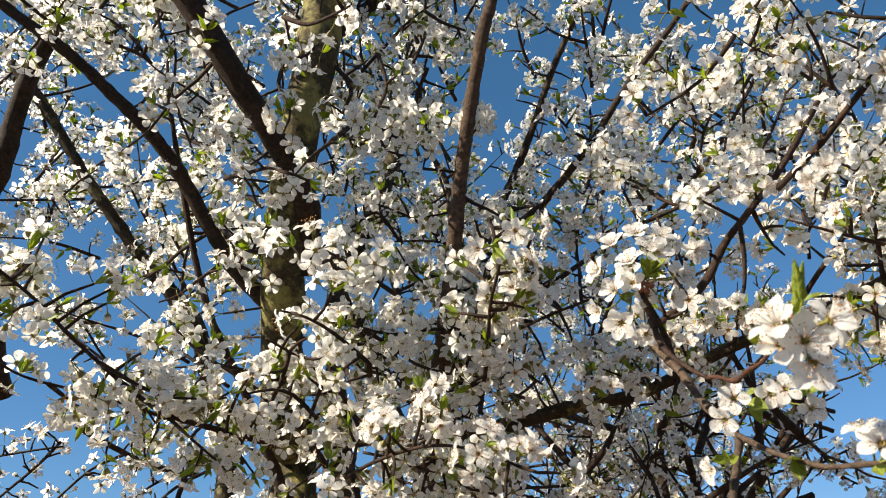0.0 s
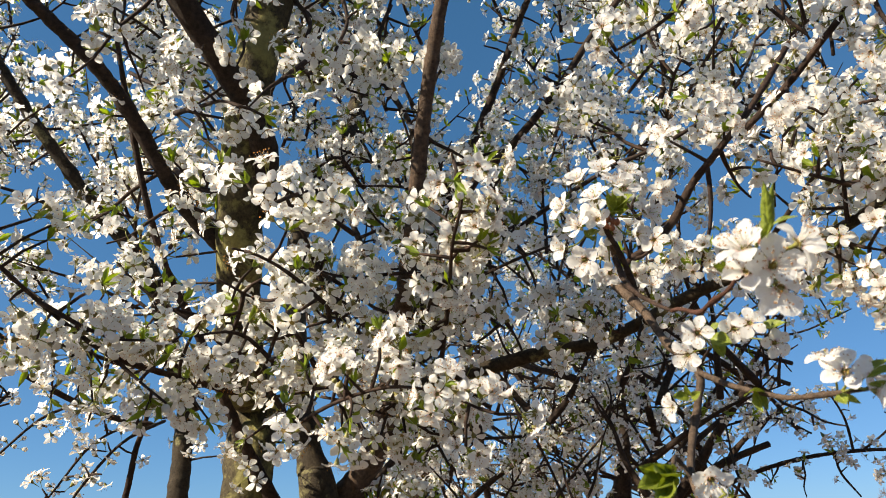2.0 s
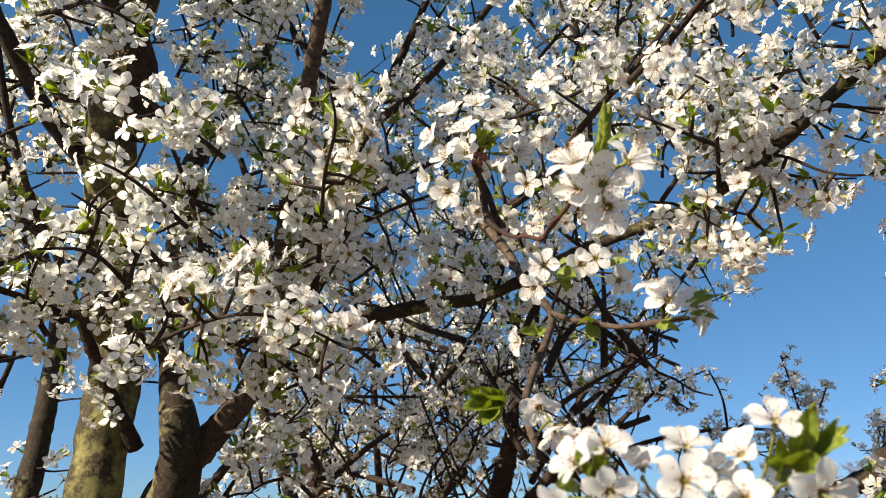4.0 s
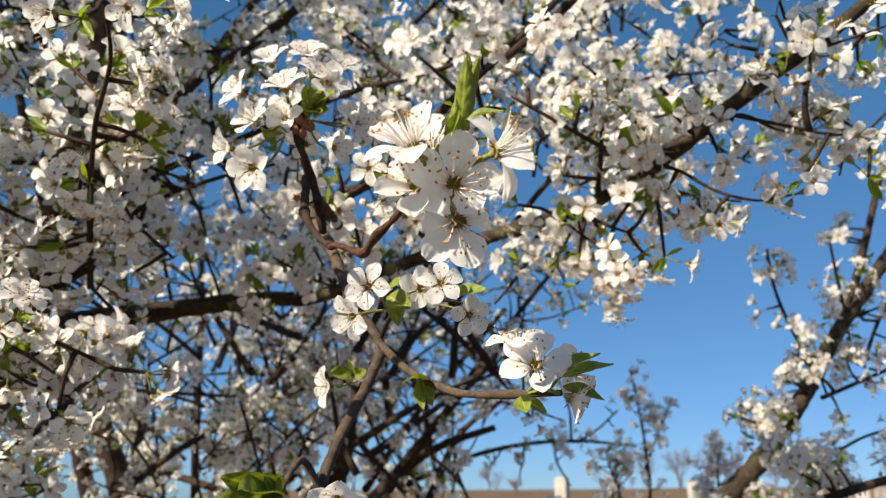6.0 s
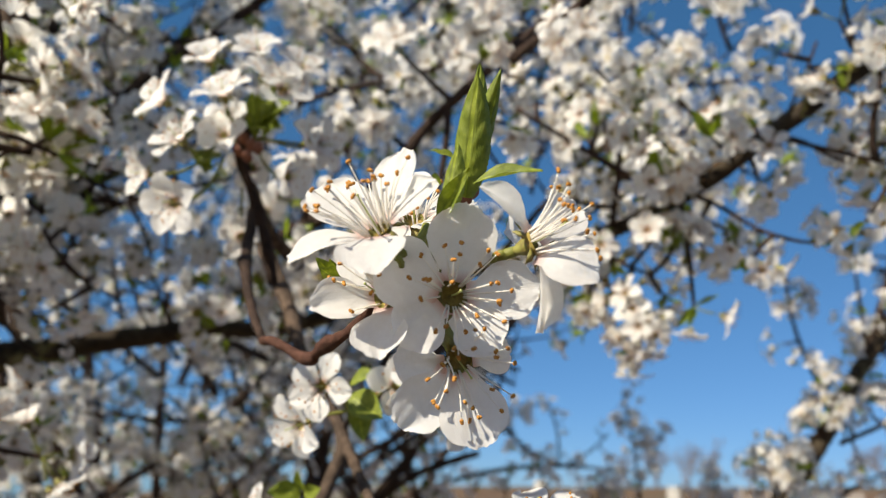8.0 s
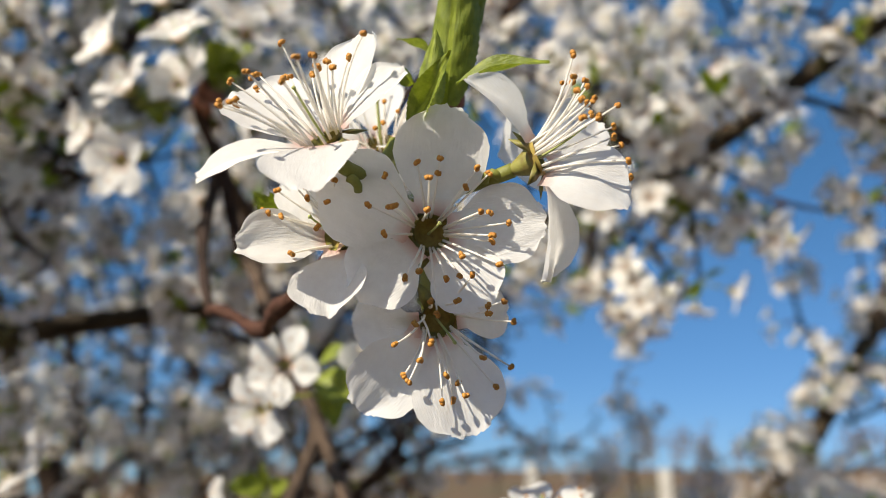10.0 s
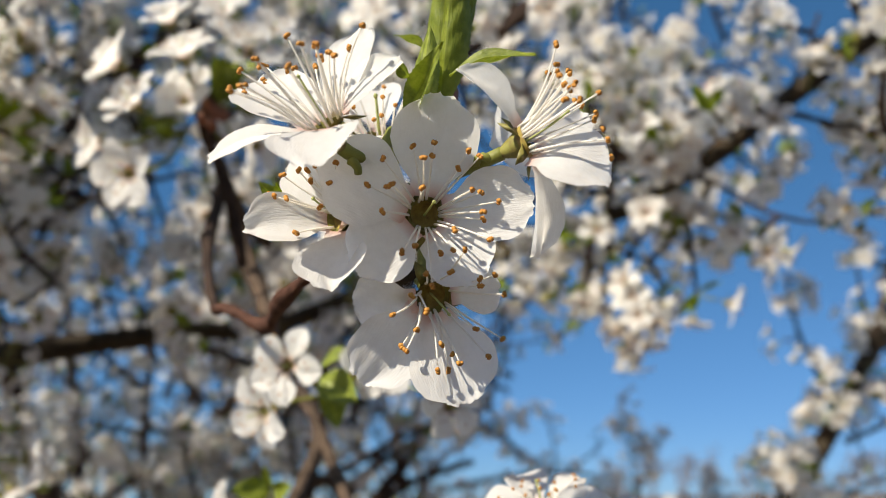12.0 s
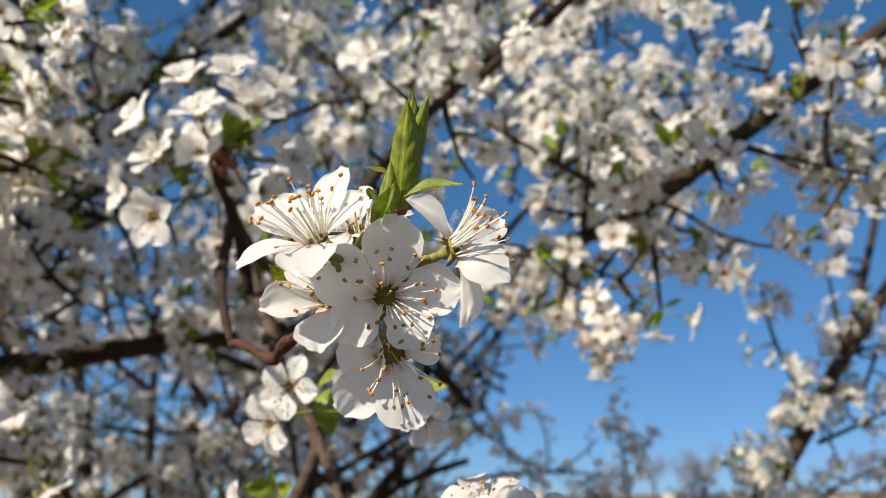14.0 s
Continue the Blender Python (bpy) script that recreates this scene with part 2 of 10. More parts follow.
# ---- flower pieces, for a flower of radius 1 that faces +z ----
def petal_grid(nu, nv, seed, width=0.345, cup=0.25, lift=0.12, ruffle=0.03, notch=0.03):
    """A petal on a narrow claw with a broad round tip, 0.88 long along +y."""
    rng = random.Random(seed)
    ph = [rng.uniform(0, 6.28) for _ in range(4)]
    wide = width * rng.uniform(0.92, 1.08)
    tw = rng.uniform(-0.12, 0.12)
    verts, tris = [], []
    for j in range(nv + 1):
        v = (j / nv) ** 0.85
        if v > 0.6:
            w = max(0.34, math.sqrt(max(0.0, 1 - ((v - 0.6) / 0.4) ** 2.3)))
        else:
            q = v / 0.6
            w = 0.15 + 0.85 * math.sin(0.5 * math.pi * q) ** 1.25
        w *= wide
        for i in range(nu + 1):
            u = 2 * i / nu - 1
            x = u * w
            y = 0.88 * v * (1 - 0.05 * u * u * v * v) - (notch * (1 - abs(u)) if j == nv else 0) + 0.015 * math.sin(5 * u + ph[0]) * v ** 4
            z = cup * u * u * w * (0.5 + v) + lift * math.sin(math.pi * v * 0.9) * 0.6 - 0.10 * v * v
            z += ruffle * v * v * (math.sin(7 * u + ph[1]) + 0.6 * math.sin(11 * u * v + ph[2])) + tw * u * v * 0.5
            z += 0.4 * ruffle * math.sin(9 * v + ph[3]) * u
            verts.append((x, y, z))
    for j in range(nv):
        for i in range(nu):
            a = j * (nu + 1) + i
            tris += [(a, a + 1, a + nu + 2), (a, a + nu + 2, a + nu + 1)]
    return np.array(verts), np.array(tris)


def petal_pose(k, spin, tilt, rng=None, ring=0.13):
    a = spin + 2 * math.pi * k / 5
    t = tilt
    if rng:
        a += rng.uniform(-0.13, 0.13)
        t += rng.uniform(-0.16, 0.16)
    return Matrix.Rotation(a, 4, "Z") @ Matrix.Translation((0, ring, 0.03 + 0.012 * (k % 2))) @ Matrix.Rotation(t, 4, "X")


def move(m, v):
    a = np.array(m)
    return v @ a[:3, :3].T + a[:3, 3]


def rings(profile, sides):
    """A turned shape from (radius, z) rows."""
    verts, tris = [], []
    for r, z in profile:
        verts += [(r * math.cos(2 * math.pi * k / sides), r * math.sin(2 * math.pi * k / sides), z) for k in range(sides)]
    for i in range(len(profile) - 1):
        for k in range(sides):
            a, b = i * sides + k, i * sides + (k + 1) % sides
            tris += [(a, b, b + sides), (a, b + sides, a + sides)]
    return np.array(verts), np.array(tris)


def joined(pieces):
    """Arrays of one mesh from (verts, tris, material slot) pieces."""
    vs, ts, ms, at = [], [], [], 0
    for v, t, m in pieces:
        vs.append(v)
        ts.append(np.asarray(t) + at)
        ms.append(np.full(len(t), m))
        at += len(v)
    return np.vstack(vs), np.vstack(ts), np.concatenate(ms)


def strand(a, b, c, r0, r1, sides, rows=5):
    """A thin bent rod from a over b to c."""
    a, b, c = (np.array(q, dtype=float) for q in (a, b, c))
    s = []
    for i in range(rows):
        t = i / (rows - 1)
        q = (1 - t) ** 2 * a + 2 * t * (1 - t) * b + t * t * c
        s.append((*q, r0 + (r1 - r0) * t))
    return tube_arrays(np.array(s), sides, 0.0)


def blob(c, r, sides=6, stretch=1.3, seed=0):
    """A small uneven seed-like body."""
    v, t = rings([(0.02, -stretch), (0.75, -0.6 * stretch), (1, 0), (0.8, 0.55 * stretch), (0.02, stretch)], sides)
    rng = random.Random(seed)
    v = v * np.array([[rng.uniform(0.82, 1.15)] for _ in range(len(v))])
    m = Euler((rng.uniform(0, 3), rng.uniform(0, 3), rng.uniform(0, 3))).to_matrix().to_4x4()
    return move(m, v) * r + np.array(c), t


def stamen_line(rng, k, count, near):
    a = 2 * math.pi * (k + rng.uniform(-0.35, 0.35)) / count
    inner = k % 3 == 0
    tilt = rng.uniform(0.15, 0.5) if inner else rng.uniform(0.5, 1.12)
    length = rng.uniform(0.42, 0.6) if inner else rng.uniform(0.46, 0.72)
    out = np.array((math.cos(a), math.sin(a), 0))
    foot = out * 0.165 + np.array((0, 0, -0.03))
    tip = foot + length * (math.sin(tilt) * out + np.array((0, 0, math.cos(tilt))))
    bend = foot + length * 0.5 * (math.sin(0.55 * tilt) * out + np.array((0, 0, math.cos(0.55 * tilt))))
    if near and rng.random() < 0.12:
        tip = foot + 0.3 * out + np.array((0, 0, 0.16))
    return foot, bend, tip


CUP_OUT = [(0.045, -0.28), (0.08, -0.22), (0.135, -0.09), (0.18, 0.03)]


def flower_base(sides, seed, stalk=0.95):
    """The cup with its five sepals, and the stalk under it."""
    rng = random.Random(seed)
    pieces = [(*rings(CUP_OUT, sides), 0), (*rings([(0.19, 0.035), (0.15, -0.05), (0.09, -0.12), (0.002, -0.16)], sides), 1)]
    for k in range(5):
        a = 2 * math.pi * (k + 0.5) / 5 + rng.uniform(-0.1, 0.1)
        sep = np.array([(-0.075, 0.15, 0.0), (0.075, 0.15, 0.0), (0.06, 0.28, -0.06), (-0.06, 0.28, -0.06), (0.0, 0.40, -0.14), (0, 0.26, -0.10)])
        pieces.append((move(Matrix.Rotation(a, 4, "Z"), sep), [(0, 1, 2), (0, 2, 3), (3, 2, 4), (1, 0, 5), (2, 1, 5), (0, 3, 5), (4, 2, 5), (3, 4, 5)], 0))
    b = (rng.uniform(-0.15, 0.15), rng.uniform(-0.15, 0.15), -0.42 - stalk * 0.5)
    pieces.append((*strand((0, 0, -0.40), b, (0.0, 0.0, -0.42 - stalk), 0.05, 0.04, max(4, sides // 2), 4), 2))
    return joined(pieces)


def stamen_tuft(count, seed, sides=3, rows=3, near=False):
    rng = random.Random(seed)
    pieces = []
    for k in range(count):
        foot, bend, tip = stamen_line(rng, k, count, near)
        pieces.append((*strand(foot, bend, tip, 0.016, 0.012, sides, rows), 0))
        v, t = rings([(0.002, -0.05), (0.042, 0), (0.002, 0.05)], 4)
        pieces.append((move(Euler((k, 2 * k, 0)).to_matrix().to_4x4(), v) + tip, t, 1))
    return joined(pieces)


def leaf_grid(nu, nv, seed, width=0.26, fold=0.5, curl=0.35, teeth=0.0):
    """A pointed leaf of length 1 along +y, folded at its midrib."""
    rng = random.Random(seed)
    tw = rng.uniform(-0.3, 0.3)
    verts, tris = [], []
    for j in range(nv + 1):
        v = j / nv
        w = width * (math.sin(math.pi * v ** 0.85) ** 0.85 if 0 < j < nv else 0.04)
        for i in range(nu + 1):
            u = 2 * i / nu - 1
            e = 1 + (teeth * (1 if j % 2 else -1) if abs(u) > 0.99 else 0)
            z = fold * abs(u) * w + curl * v * v * 0.5 + tw * u * w * v + 0.02 * math.sin(9 * v + 3 * u)
            verts.append((u * w * e, v - 0.12 * curl * v * v, z))
    for j in range(nv):
        for i in range(nu):
            a = j * (nu + 1) + i
            tris += [(a, a + 1, a + nu + 2), (a, a + nu + 2, a + nu + 1)]
    return np.array(verts), np.array(tris)


# ---- the growth of the trees ----
FLOWERS, BUDS, LEAVES, SPURS = [], [], [], []


def facing(axis, spin=0.0):
    """The turn that points +z along axis."""
    z = Vector(axis).normalized()
    return z.to_track_quat("Z", "Y").to_matrix().to_4x4() @ Matrix.Rotation(spin, 4, "Z")


def unit(rng):
    while True:
        v = np.array([rng.uniform(-1, 1) for _ in range(3)])
        n = np.linalg.norm(v)
        if 0.1 < n < 1:
            return v / n


RADIUS = 0.0097
DENSE = 0.95


def cluster(rng, c, way, count, leaf=0.35):
    """An umbel of flowers and buds at the point c, with its young leaves."""
    for _ in range(count):
        axis = way * 0.55 + unit(rng) + np.array((-0.12, -0.10, 0.12))
        axis /= np.linalg.norm(axis)
        size = RADIUS * rng.uniform(0.82, 1.1)
        if rng.random() < 0.08:
            BUDS.append((c + axis * rng.uniform(0.008, 0.011), axis, rng.uniform(0, 6.28), size * rng.uniform(0.6, 0.85)))
        else:
            FLOWERS.append((c + axis * 1.36 * size, axis, rng.uniform(0, 6.28), size))
    if rng.random() < 1.25 * leaf:
        for _ in range(rng.choice((2, 3, 4, 4))):
            axis = way * 0.9 + 0.7 * unit(rng) + np.array((0, 0, 0.35))
            LEAVES.append((c, axis / np.linalg.norm(axis), rng.uniform(0, 6.28), rng.uniform(0.008, 0.016)))


def across(rng, tang):
    v = unit(rng)
    v -= tang * v.dot(tang)
    return v / (np.linalg.norm(v) + 1e-9)


def dress(s, seed, per_m, reach=(0.004, 0.03), sprouts=0.0, length=(0.05, 0.14), span=(0.0, 1.0), count=(2, 5), leaf=0.55, rise=0.25):
    """Short spurs with flowers along the samples s, and side twigs that are dressed in turn."""
    rng = random.Random(seed)
    seg = np.linalg.norm(np.diff(s[:, :3], axis=0), axis=1)
    run = np.concatenate([[0], np.cumsum(seg)])
    total = run[-1]

    def at(q):
        i = min(len(seg) - 1, int(np.searchsorted(run, q * total, "right") - 1))
        f = (q * total - run[i]) / max(seg[i], 1e-9)
        t = s[i + 1, :3] - s[i, :3]
        return s[i, :3] + f * t, t / (np.linalg.norm(t) + 1e-9), s[i, 3]

    for _ in range(int(total * (span[1] - span[0]) * per_m * DENSE + 0.5)):
        p, t, r = at(rng.uniform(*span))
        way = across(rng, t) + np.array((0, 0, rise)) + 0.25 * t
        way /= np.linalg.norm(way)
        far = rng.uniform(*reach)
        tip = p + way * (r * 0.8 + far)
        if far > 0.008:
            bend = p + way * far * 0.5 + unit(rng) * far * 0.15
            SPURS.append(strand(p, bend, tip, 0.0014, 0.0009, 4, 3))
        cluster(rng, tip, way, rng.randint(*count), leaf)
    for _ in range(int(total * (span[1] - span[0]) * sprouts * 0.7 + 0.5)):
        p, t, r = at(rng.uniform(*span))
        way = across(rng, t) + np.array((0, 0, rise)) + 0.55 * t
        way /= np.linalg.norm(way)
        n = rng.uniform(*length)
        pts, q, w = [(*p, 0.0019)], np.array(p), way
        for k in range(4):
            w = w + 0.28 * unit(rng) + np.array((0, 0, 0.07))
            w /= np.linalg.norm(w)
            q = q + w * n / 4
            pts.append((*q, 0.0017 - 0.0003 * k))
        sub = spline(pts, 0.02)
        SPURS.append(tube_arrays(sub, 5, 0.15))
        dress(sub, rng.randint(0, 10 ** 6), min(75, per_m * 1.5), (0.002, 0.016), 0, span=(0.15, 1.0), count=count, leaf=leaf, rise=rise)


def limb(parent, name, points, seed, mat, label="", sides=12, step=None, rough=0.14, knots=0.35, pivot=None, **growth):
    """One branch as a part of its tree; growth says how it is dressed."""
    s = spline(points, step or max(0.004, 0.9 * min(p[3] for p in points)))
    v, t = tube_arrays(s, sides, rough, knots, seed)
    at = Vector(pivot or (0, 0, 0))
    ob = part(name, mesh_of(name, v - np.array(at), t.tolist(), [mat]), parent, Matrix.Translation(at), label)
    if growth:
        dress(s, seed + 1000, **growth)
    return ob


# ---- flowers, buds, leaves and spurs of a tree ----
FLOWER_MATS = [PETAL, CUP, CUP_IN, STALK, FILAMENT, ANTHER]


def fan(radius, rim, middle, sides):
    """A shallow dish of one ring of triangles."""
    v = [(radius * math.cos(2 * math.pi * k / sides), radius * math.sin(2 * math.pi * k / sides), rim) for k in range(sides)] + [(0, 0, middle)]
    return np.array(v), np.array([(k, (k + 1) % sides, sides) for k in range(sides)])


def far_flower(seed, fine=True):
    """A flower of the crown; the coarser one is for the wood that stays far from the path."""
    rng = random.Random(seed)
    tilt = rng.choice((0.05, 0.15, 0.25, 0.35, 0.55))
    pieces = []
    for k in range(5):
        v, t = petal_grid(2, 4 if fine else 2, seed * 7 + k, rng.uniform(0.285, 0.325), cup=0.3)
        v[:, :2] *= rng.uniform(0.92, 1.06)
        pieces.append((move(petal_pose(k, 0, tilt, rng), v), t, 0))
    pieces.append((*rings([(0.08, -0.36), (0.24, 0.03)], 5 if fine else 3), 1))
    pieces.append((*fan(0.22, 0.055, 0.01, 6 if fine else 4), 2))
    bend = np.array((rng.uniform(-0.2, 0.2), rng.uniform(-0.2, 0.2), -0.85))
    if fine:
        pieces.append((*strand((0, 0, -0.36), bend, (0, 0, -1.36), 0.045, 0.04, 3, 3), 3))
    else:
        w = np.array((0.05, 0.03, 0))
        pieces.append((np.array([(0, 0, -0.36) - w, (0, 0, -0.36) + w, (0, 0, -1.36)]), [(0, 1, 2)], 3))
    count = 11 if fine else 5
    for k in range(count):
        foot, bend, tip = stamen_line(rng, k, count, False)
        w = np.array((-foot[1], foot[0], 0))
        w = (0.015 if fine else 0.022) * w / np.linalg.norm(w)
        pieces.append((np.array([foot - w, foot + w, tip]), [(0, 1, 2)], 4))
        e = 0.052 if fine else 0.075
        pieces.append((tip + e * np.array([(1, 0, -0.6), (-0.5, 0.86, -0.6), (-0.5, -0.86, -0.6), (0, 0, 0.9)]), [(0, 1, 3), (1, 2, 3), (2, 0, 3)], 5))
    return joined(pieces)


def far_bud(seed):
    v, t = rings([(0.03, -0.05), (0.34, 0.12), (0.42, 0.38), (0.30, 0.66), (0.03, 0.76)], 5)
    c, ct = rings([(0.05, -0.42), (0.17, -0.2), (0.26, 0.02), (0.36, 0.16)], 5)
    k, kt = strand((0, 0, -0.4), (0.05, 0, -0.8), (0, 0, -1.3), 0.05, 0.04, 4, 3)
    return joined([(v, t, 0), (c, ct, 1), (k, kt, 3)])


def far_leaf(seed):
    v, t = leaf_grid(2, 4, seed, 0.15, 0.7, 0.4 if seed % 2 else -0.3)
    return v, t, np.zeros(len(t), dtype=int)


def scattered(rows, kinds):
    """Arrays of many copies: rows of (place, axis, spin, size); kinds: template arrays, taken in turn."""
    vs, ts, ms, at = [], [], [], 0
    for q, (v, t, m) in enumerate(kinds):
        mine = rows[q::len(kinds)]
        if not mine:
            continue
        turn = np.array([np.array(facing(a, s))[:3, :3] * z for _, a, s, z in mine])
        put = np.array([p for p, _, _, _ in mine])
        w = np.einsum("nij,vj->nvi", turn, v) + put[:, None, :]
        vs.append(w.reshape(-1, 3))
        ts.append((t[None] + (np.arange(len(mine)) * len(v))[:, None, None]).reshape(-1, 3) + at)
        ms.append(np.tile(m, len(mine)))
        at += len(mine) * len(v)
    return np.vstack(vs), np.vstack(ts), np.concatenate(ms)


NEAR_PETALS = [mesh_of("petal", *petal_grid(4, 5, 100 + k, 0.325), [PETAL_NEAR]) for k in range(8)]
NEAR_TUFTS = []
for k in range(5):
    v, t, m = stamen_tuft(16, 40 + k)
    NEAR_TUFTS.append(mesh_of("stamen_tuft", v, t.tolist(), [FILAMENT, ANTHER], m))
NEAR_BASES = []
for k in range(4):
    v, t, m = flower_base(8, 60 + k)
    NEAR_BASES.append(mesh_of("flower", v, t.tolist(), [CUP, CUP_IN, STALK], m))
LEAF_KINDS = [mesh_of("leaf", *leaf_grid(4, 9, 20 + k, 0.16, 0.7, (0.5, -0.4, 0.2)[k % 3], 0.05), [LEAF]) for k in range(6)]


def near_flower(tree, place, axis, spin, size, seed):
    """A flower of five petals and a tuft of stamens, as a part of its tree."""
    rng = random.Random(seed)
    fl = part("flower", rng.choice(NEAR_BASES), tree, Matrix.Translation(place) @ facing(axis, spin) @ Matrix.Scale(size, 4))
    tilt = rng.choice((0.15, 0.25, 0.35, 0.5))
    for k in range(5):
        part("petal", rng.choice(NEAR_PETALS), fl, petal_pose(k, 0, tilt, rng))
    part("stamen_tuft", rng.choice(NEAR_TUFTS), fl, Matrix.Rotation(rng.uniform(0, 6), 4, "Z"))


def flush(tree, centre, singles):
    """Turns the growth gathered so far into parts: the flowers and leaves round centre one by one, the rest joined."""
    order = sorted(range(len(FLOWERS)), key=lambda i: float(np.linalg.norm(FLOWERS[i][0] - np.array(centre))))
    for i in order[:singles]:
        near_flower(tree, *FLOWERS[i], seed=i)
    rest = [FLOWERS[i] for i in order[singles:]]
    random.Random(5).shuffle(rest)
    open_side = np.array((0.12, 0.20, 1.64))
    for fine in (True, False):
        mine = [f for f in rest if (np.linalg.norm(f[0] - open_side) < 0.62) == fine]
        if mine:
            v, t, m = scattered(mine, [far_flower(s, fine) for s in range(14)])
            part("blossom", big_mesh("blossom", v, t, FLOWER_MATS, m), tree, None, "dense white blossom of many small flowers", "stuff")
    if BUDS:
        v, t, m = scattered(BUDS, [far_bud(s) for s in range(2)])
        part("bud_growth", big_mesh("bud_growth", v, t, FLOWER_MATS, m), tree, None, "round white unopened flower buds", "stuff")
    order = sorted(range(len(LEAVES)), key=lambda i: float(np.linalg.norm(LEAVES[i][0] - np.array(centre))))
    count = min(singles // 2, len(order))
    for i in order[:count]:
        p, a, s, z = LEAVES[i]
        part("leaf", LEAF_KINDS[i % 6], tree, Matrix.Translation(p) @ facing(a, s) @ Matrix.Rotation(radians(90), 4, "X") @ Matrix.Scale(z, 4))
    rest = [LEAVES[i] for i in order[count:]]
    if rest:
        kinds = []
        for k in range(6):
            v, t, m = far_leaf(k)
            kinds.append((move(Matrix.Rotation(radians(90), 4, "X"), v), t, m))
        v, t, m = scattered(rest, kinds)
        part("young_foliage", big_mesh("young_foliage", v, t, [LEAF], m), tree, None, "small fresh green leaves", "stuff")
    v, t, m = joined([(a, b, 0) for a, b in SPURS])
    part("spur_wood", big_mesh("spur_wood", v, t, [BARK_TWIG], m), tree, None, "thin brown flowering spurs", "stuff")
    for rows in (FLOWERS, BUDS, LEAVES, SPURS):
        rows.clear()


# ---- single flowers in full detail ----
def set_out(place, axis, top, size):
    """A pose with +z along axis and +y towards top."""
    z = Vector(axis).normalized()
    y = Vector(top) - z * z.dot(Vector(top))
    y.normalize()
    x = y.cross(z)
    m = Matrix((x, y, z)).transposed().to_4x4()
    return Matrix.Translation(place) @ m @ Matrix.Scale(size, 4)


FINE_ANTHER = [blob((0, 0, 0), 0.029, 8, 1.15, k) for k in range(4)]


def fine_flower(tree, place, axis, top, size, tilt, seed, foot=None, stamens=19, fine=True):
    """A flower seen from close by: cup, sepals, stalk, five petals, pistil and each stamen."""
    rng = random.Random(seed)
    m = set_out(place, axis, top, size)
    v, t, q = flower_base(16, seed, 0.25)
    fl = part("flower", mesh_of("flower", v, t.tolist(), [CUP, CUP_IN, STALK], q), tree, m)
    if foot:
        low = m.inverted() @ Vector(foot)
        v, t = strand((0, 0, -0.40), (0.1 * low.x, 0.1 * low.y, 0.55 * low.z - 0.2), low, 0.055, 0.05, 8, 9)
        part("stalk", mesh_of("stalk", v, t.tolist(), [STALK]), fl, None, "thin green flower stalk")
    rows = [(72 * k + rng.uniform(-9, 9), rng.uniform(0.92, 1.05), 0.36, tilt + rng.uniform(-0.18, 0.18)) for k in range(5)]
    for k, (turn, long, wide, lean) in enumerate(rows):
        v, t = petal_grid(*((12, 14) if fine else (6, 8)), seed * 11 + k, wide, rng.uniform(0.10, 0.3), rng.uniform(0.05, 0.2), 0.022)
        if fine:
            # crumpled rim
            for p in v:
                p[2] += 0.012 * noise.noise(Vector((p[0] * 9, p[1] * 9, seed + k))) * (0.3 + p[1])
                p[1] += 0.020 * noise.noise(Vector((p[0] * 14, 0.0, seed + k))) * p[1] ** 3
        v[:, 1] *= long
        part("petal", mesh_of("petal", v, t.tolist(), [PETAL_NEAR]), fl, petal_pose(0, radians(turn), lean, None, 0.13 + 0.008 * k))
    for k in range(stamens):
        foot_, bend, tip = stamen_line(rng, k, stamens, True)
        v, t = strand(foot_, bend, tip, 0.014, 0.010, 6 if fine else 4, 7 if fine else 4)
        a, b = FINE_ANTHER[k % 4]
        v, t, q = joined([(v, t, 0), (a + tip, b, 1)])
        part("stamen", mesh_of("stamen", v, t.tolist(), [FILAMENT, ANTHER], q), fl)
    v, t = strand((0, 0, -0.1), (0.03, 0.02, 0.2), (0.05, 0.04, 0.5), 0.022, 0.016, 6, 5)
    a, b = blob((0.05, 0.04, 0.5), 0.032, 6, 0.8)
    v, t, q = joined([(v, t, 0), (a, b, 0)])
    part("pistil", mesh_of("pistil", v, t.tolist(), [PISTIL]), fl, None, "pale green pistil")
    return fl


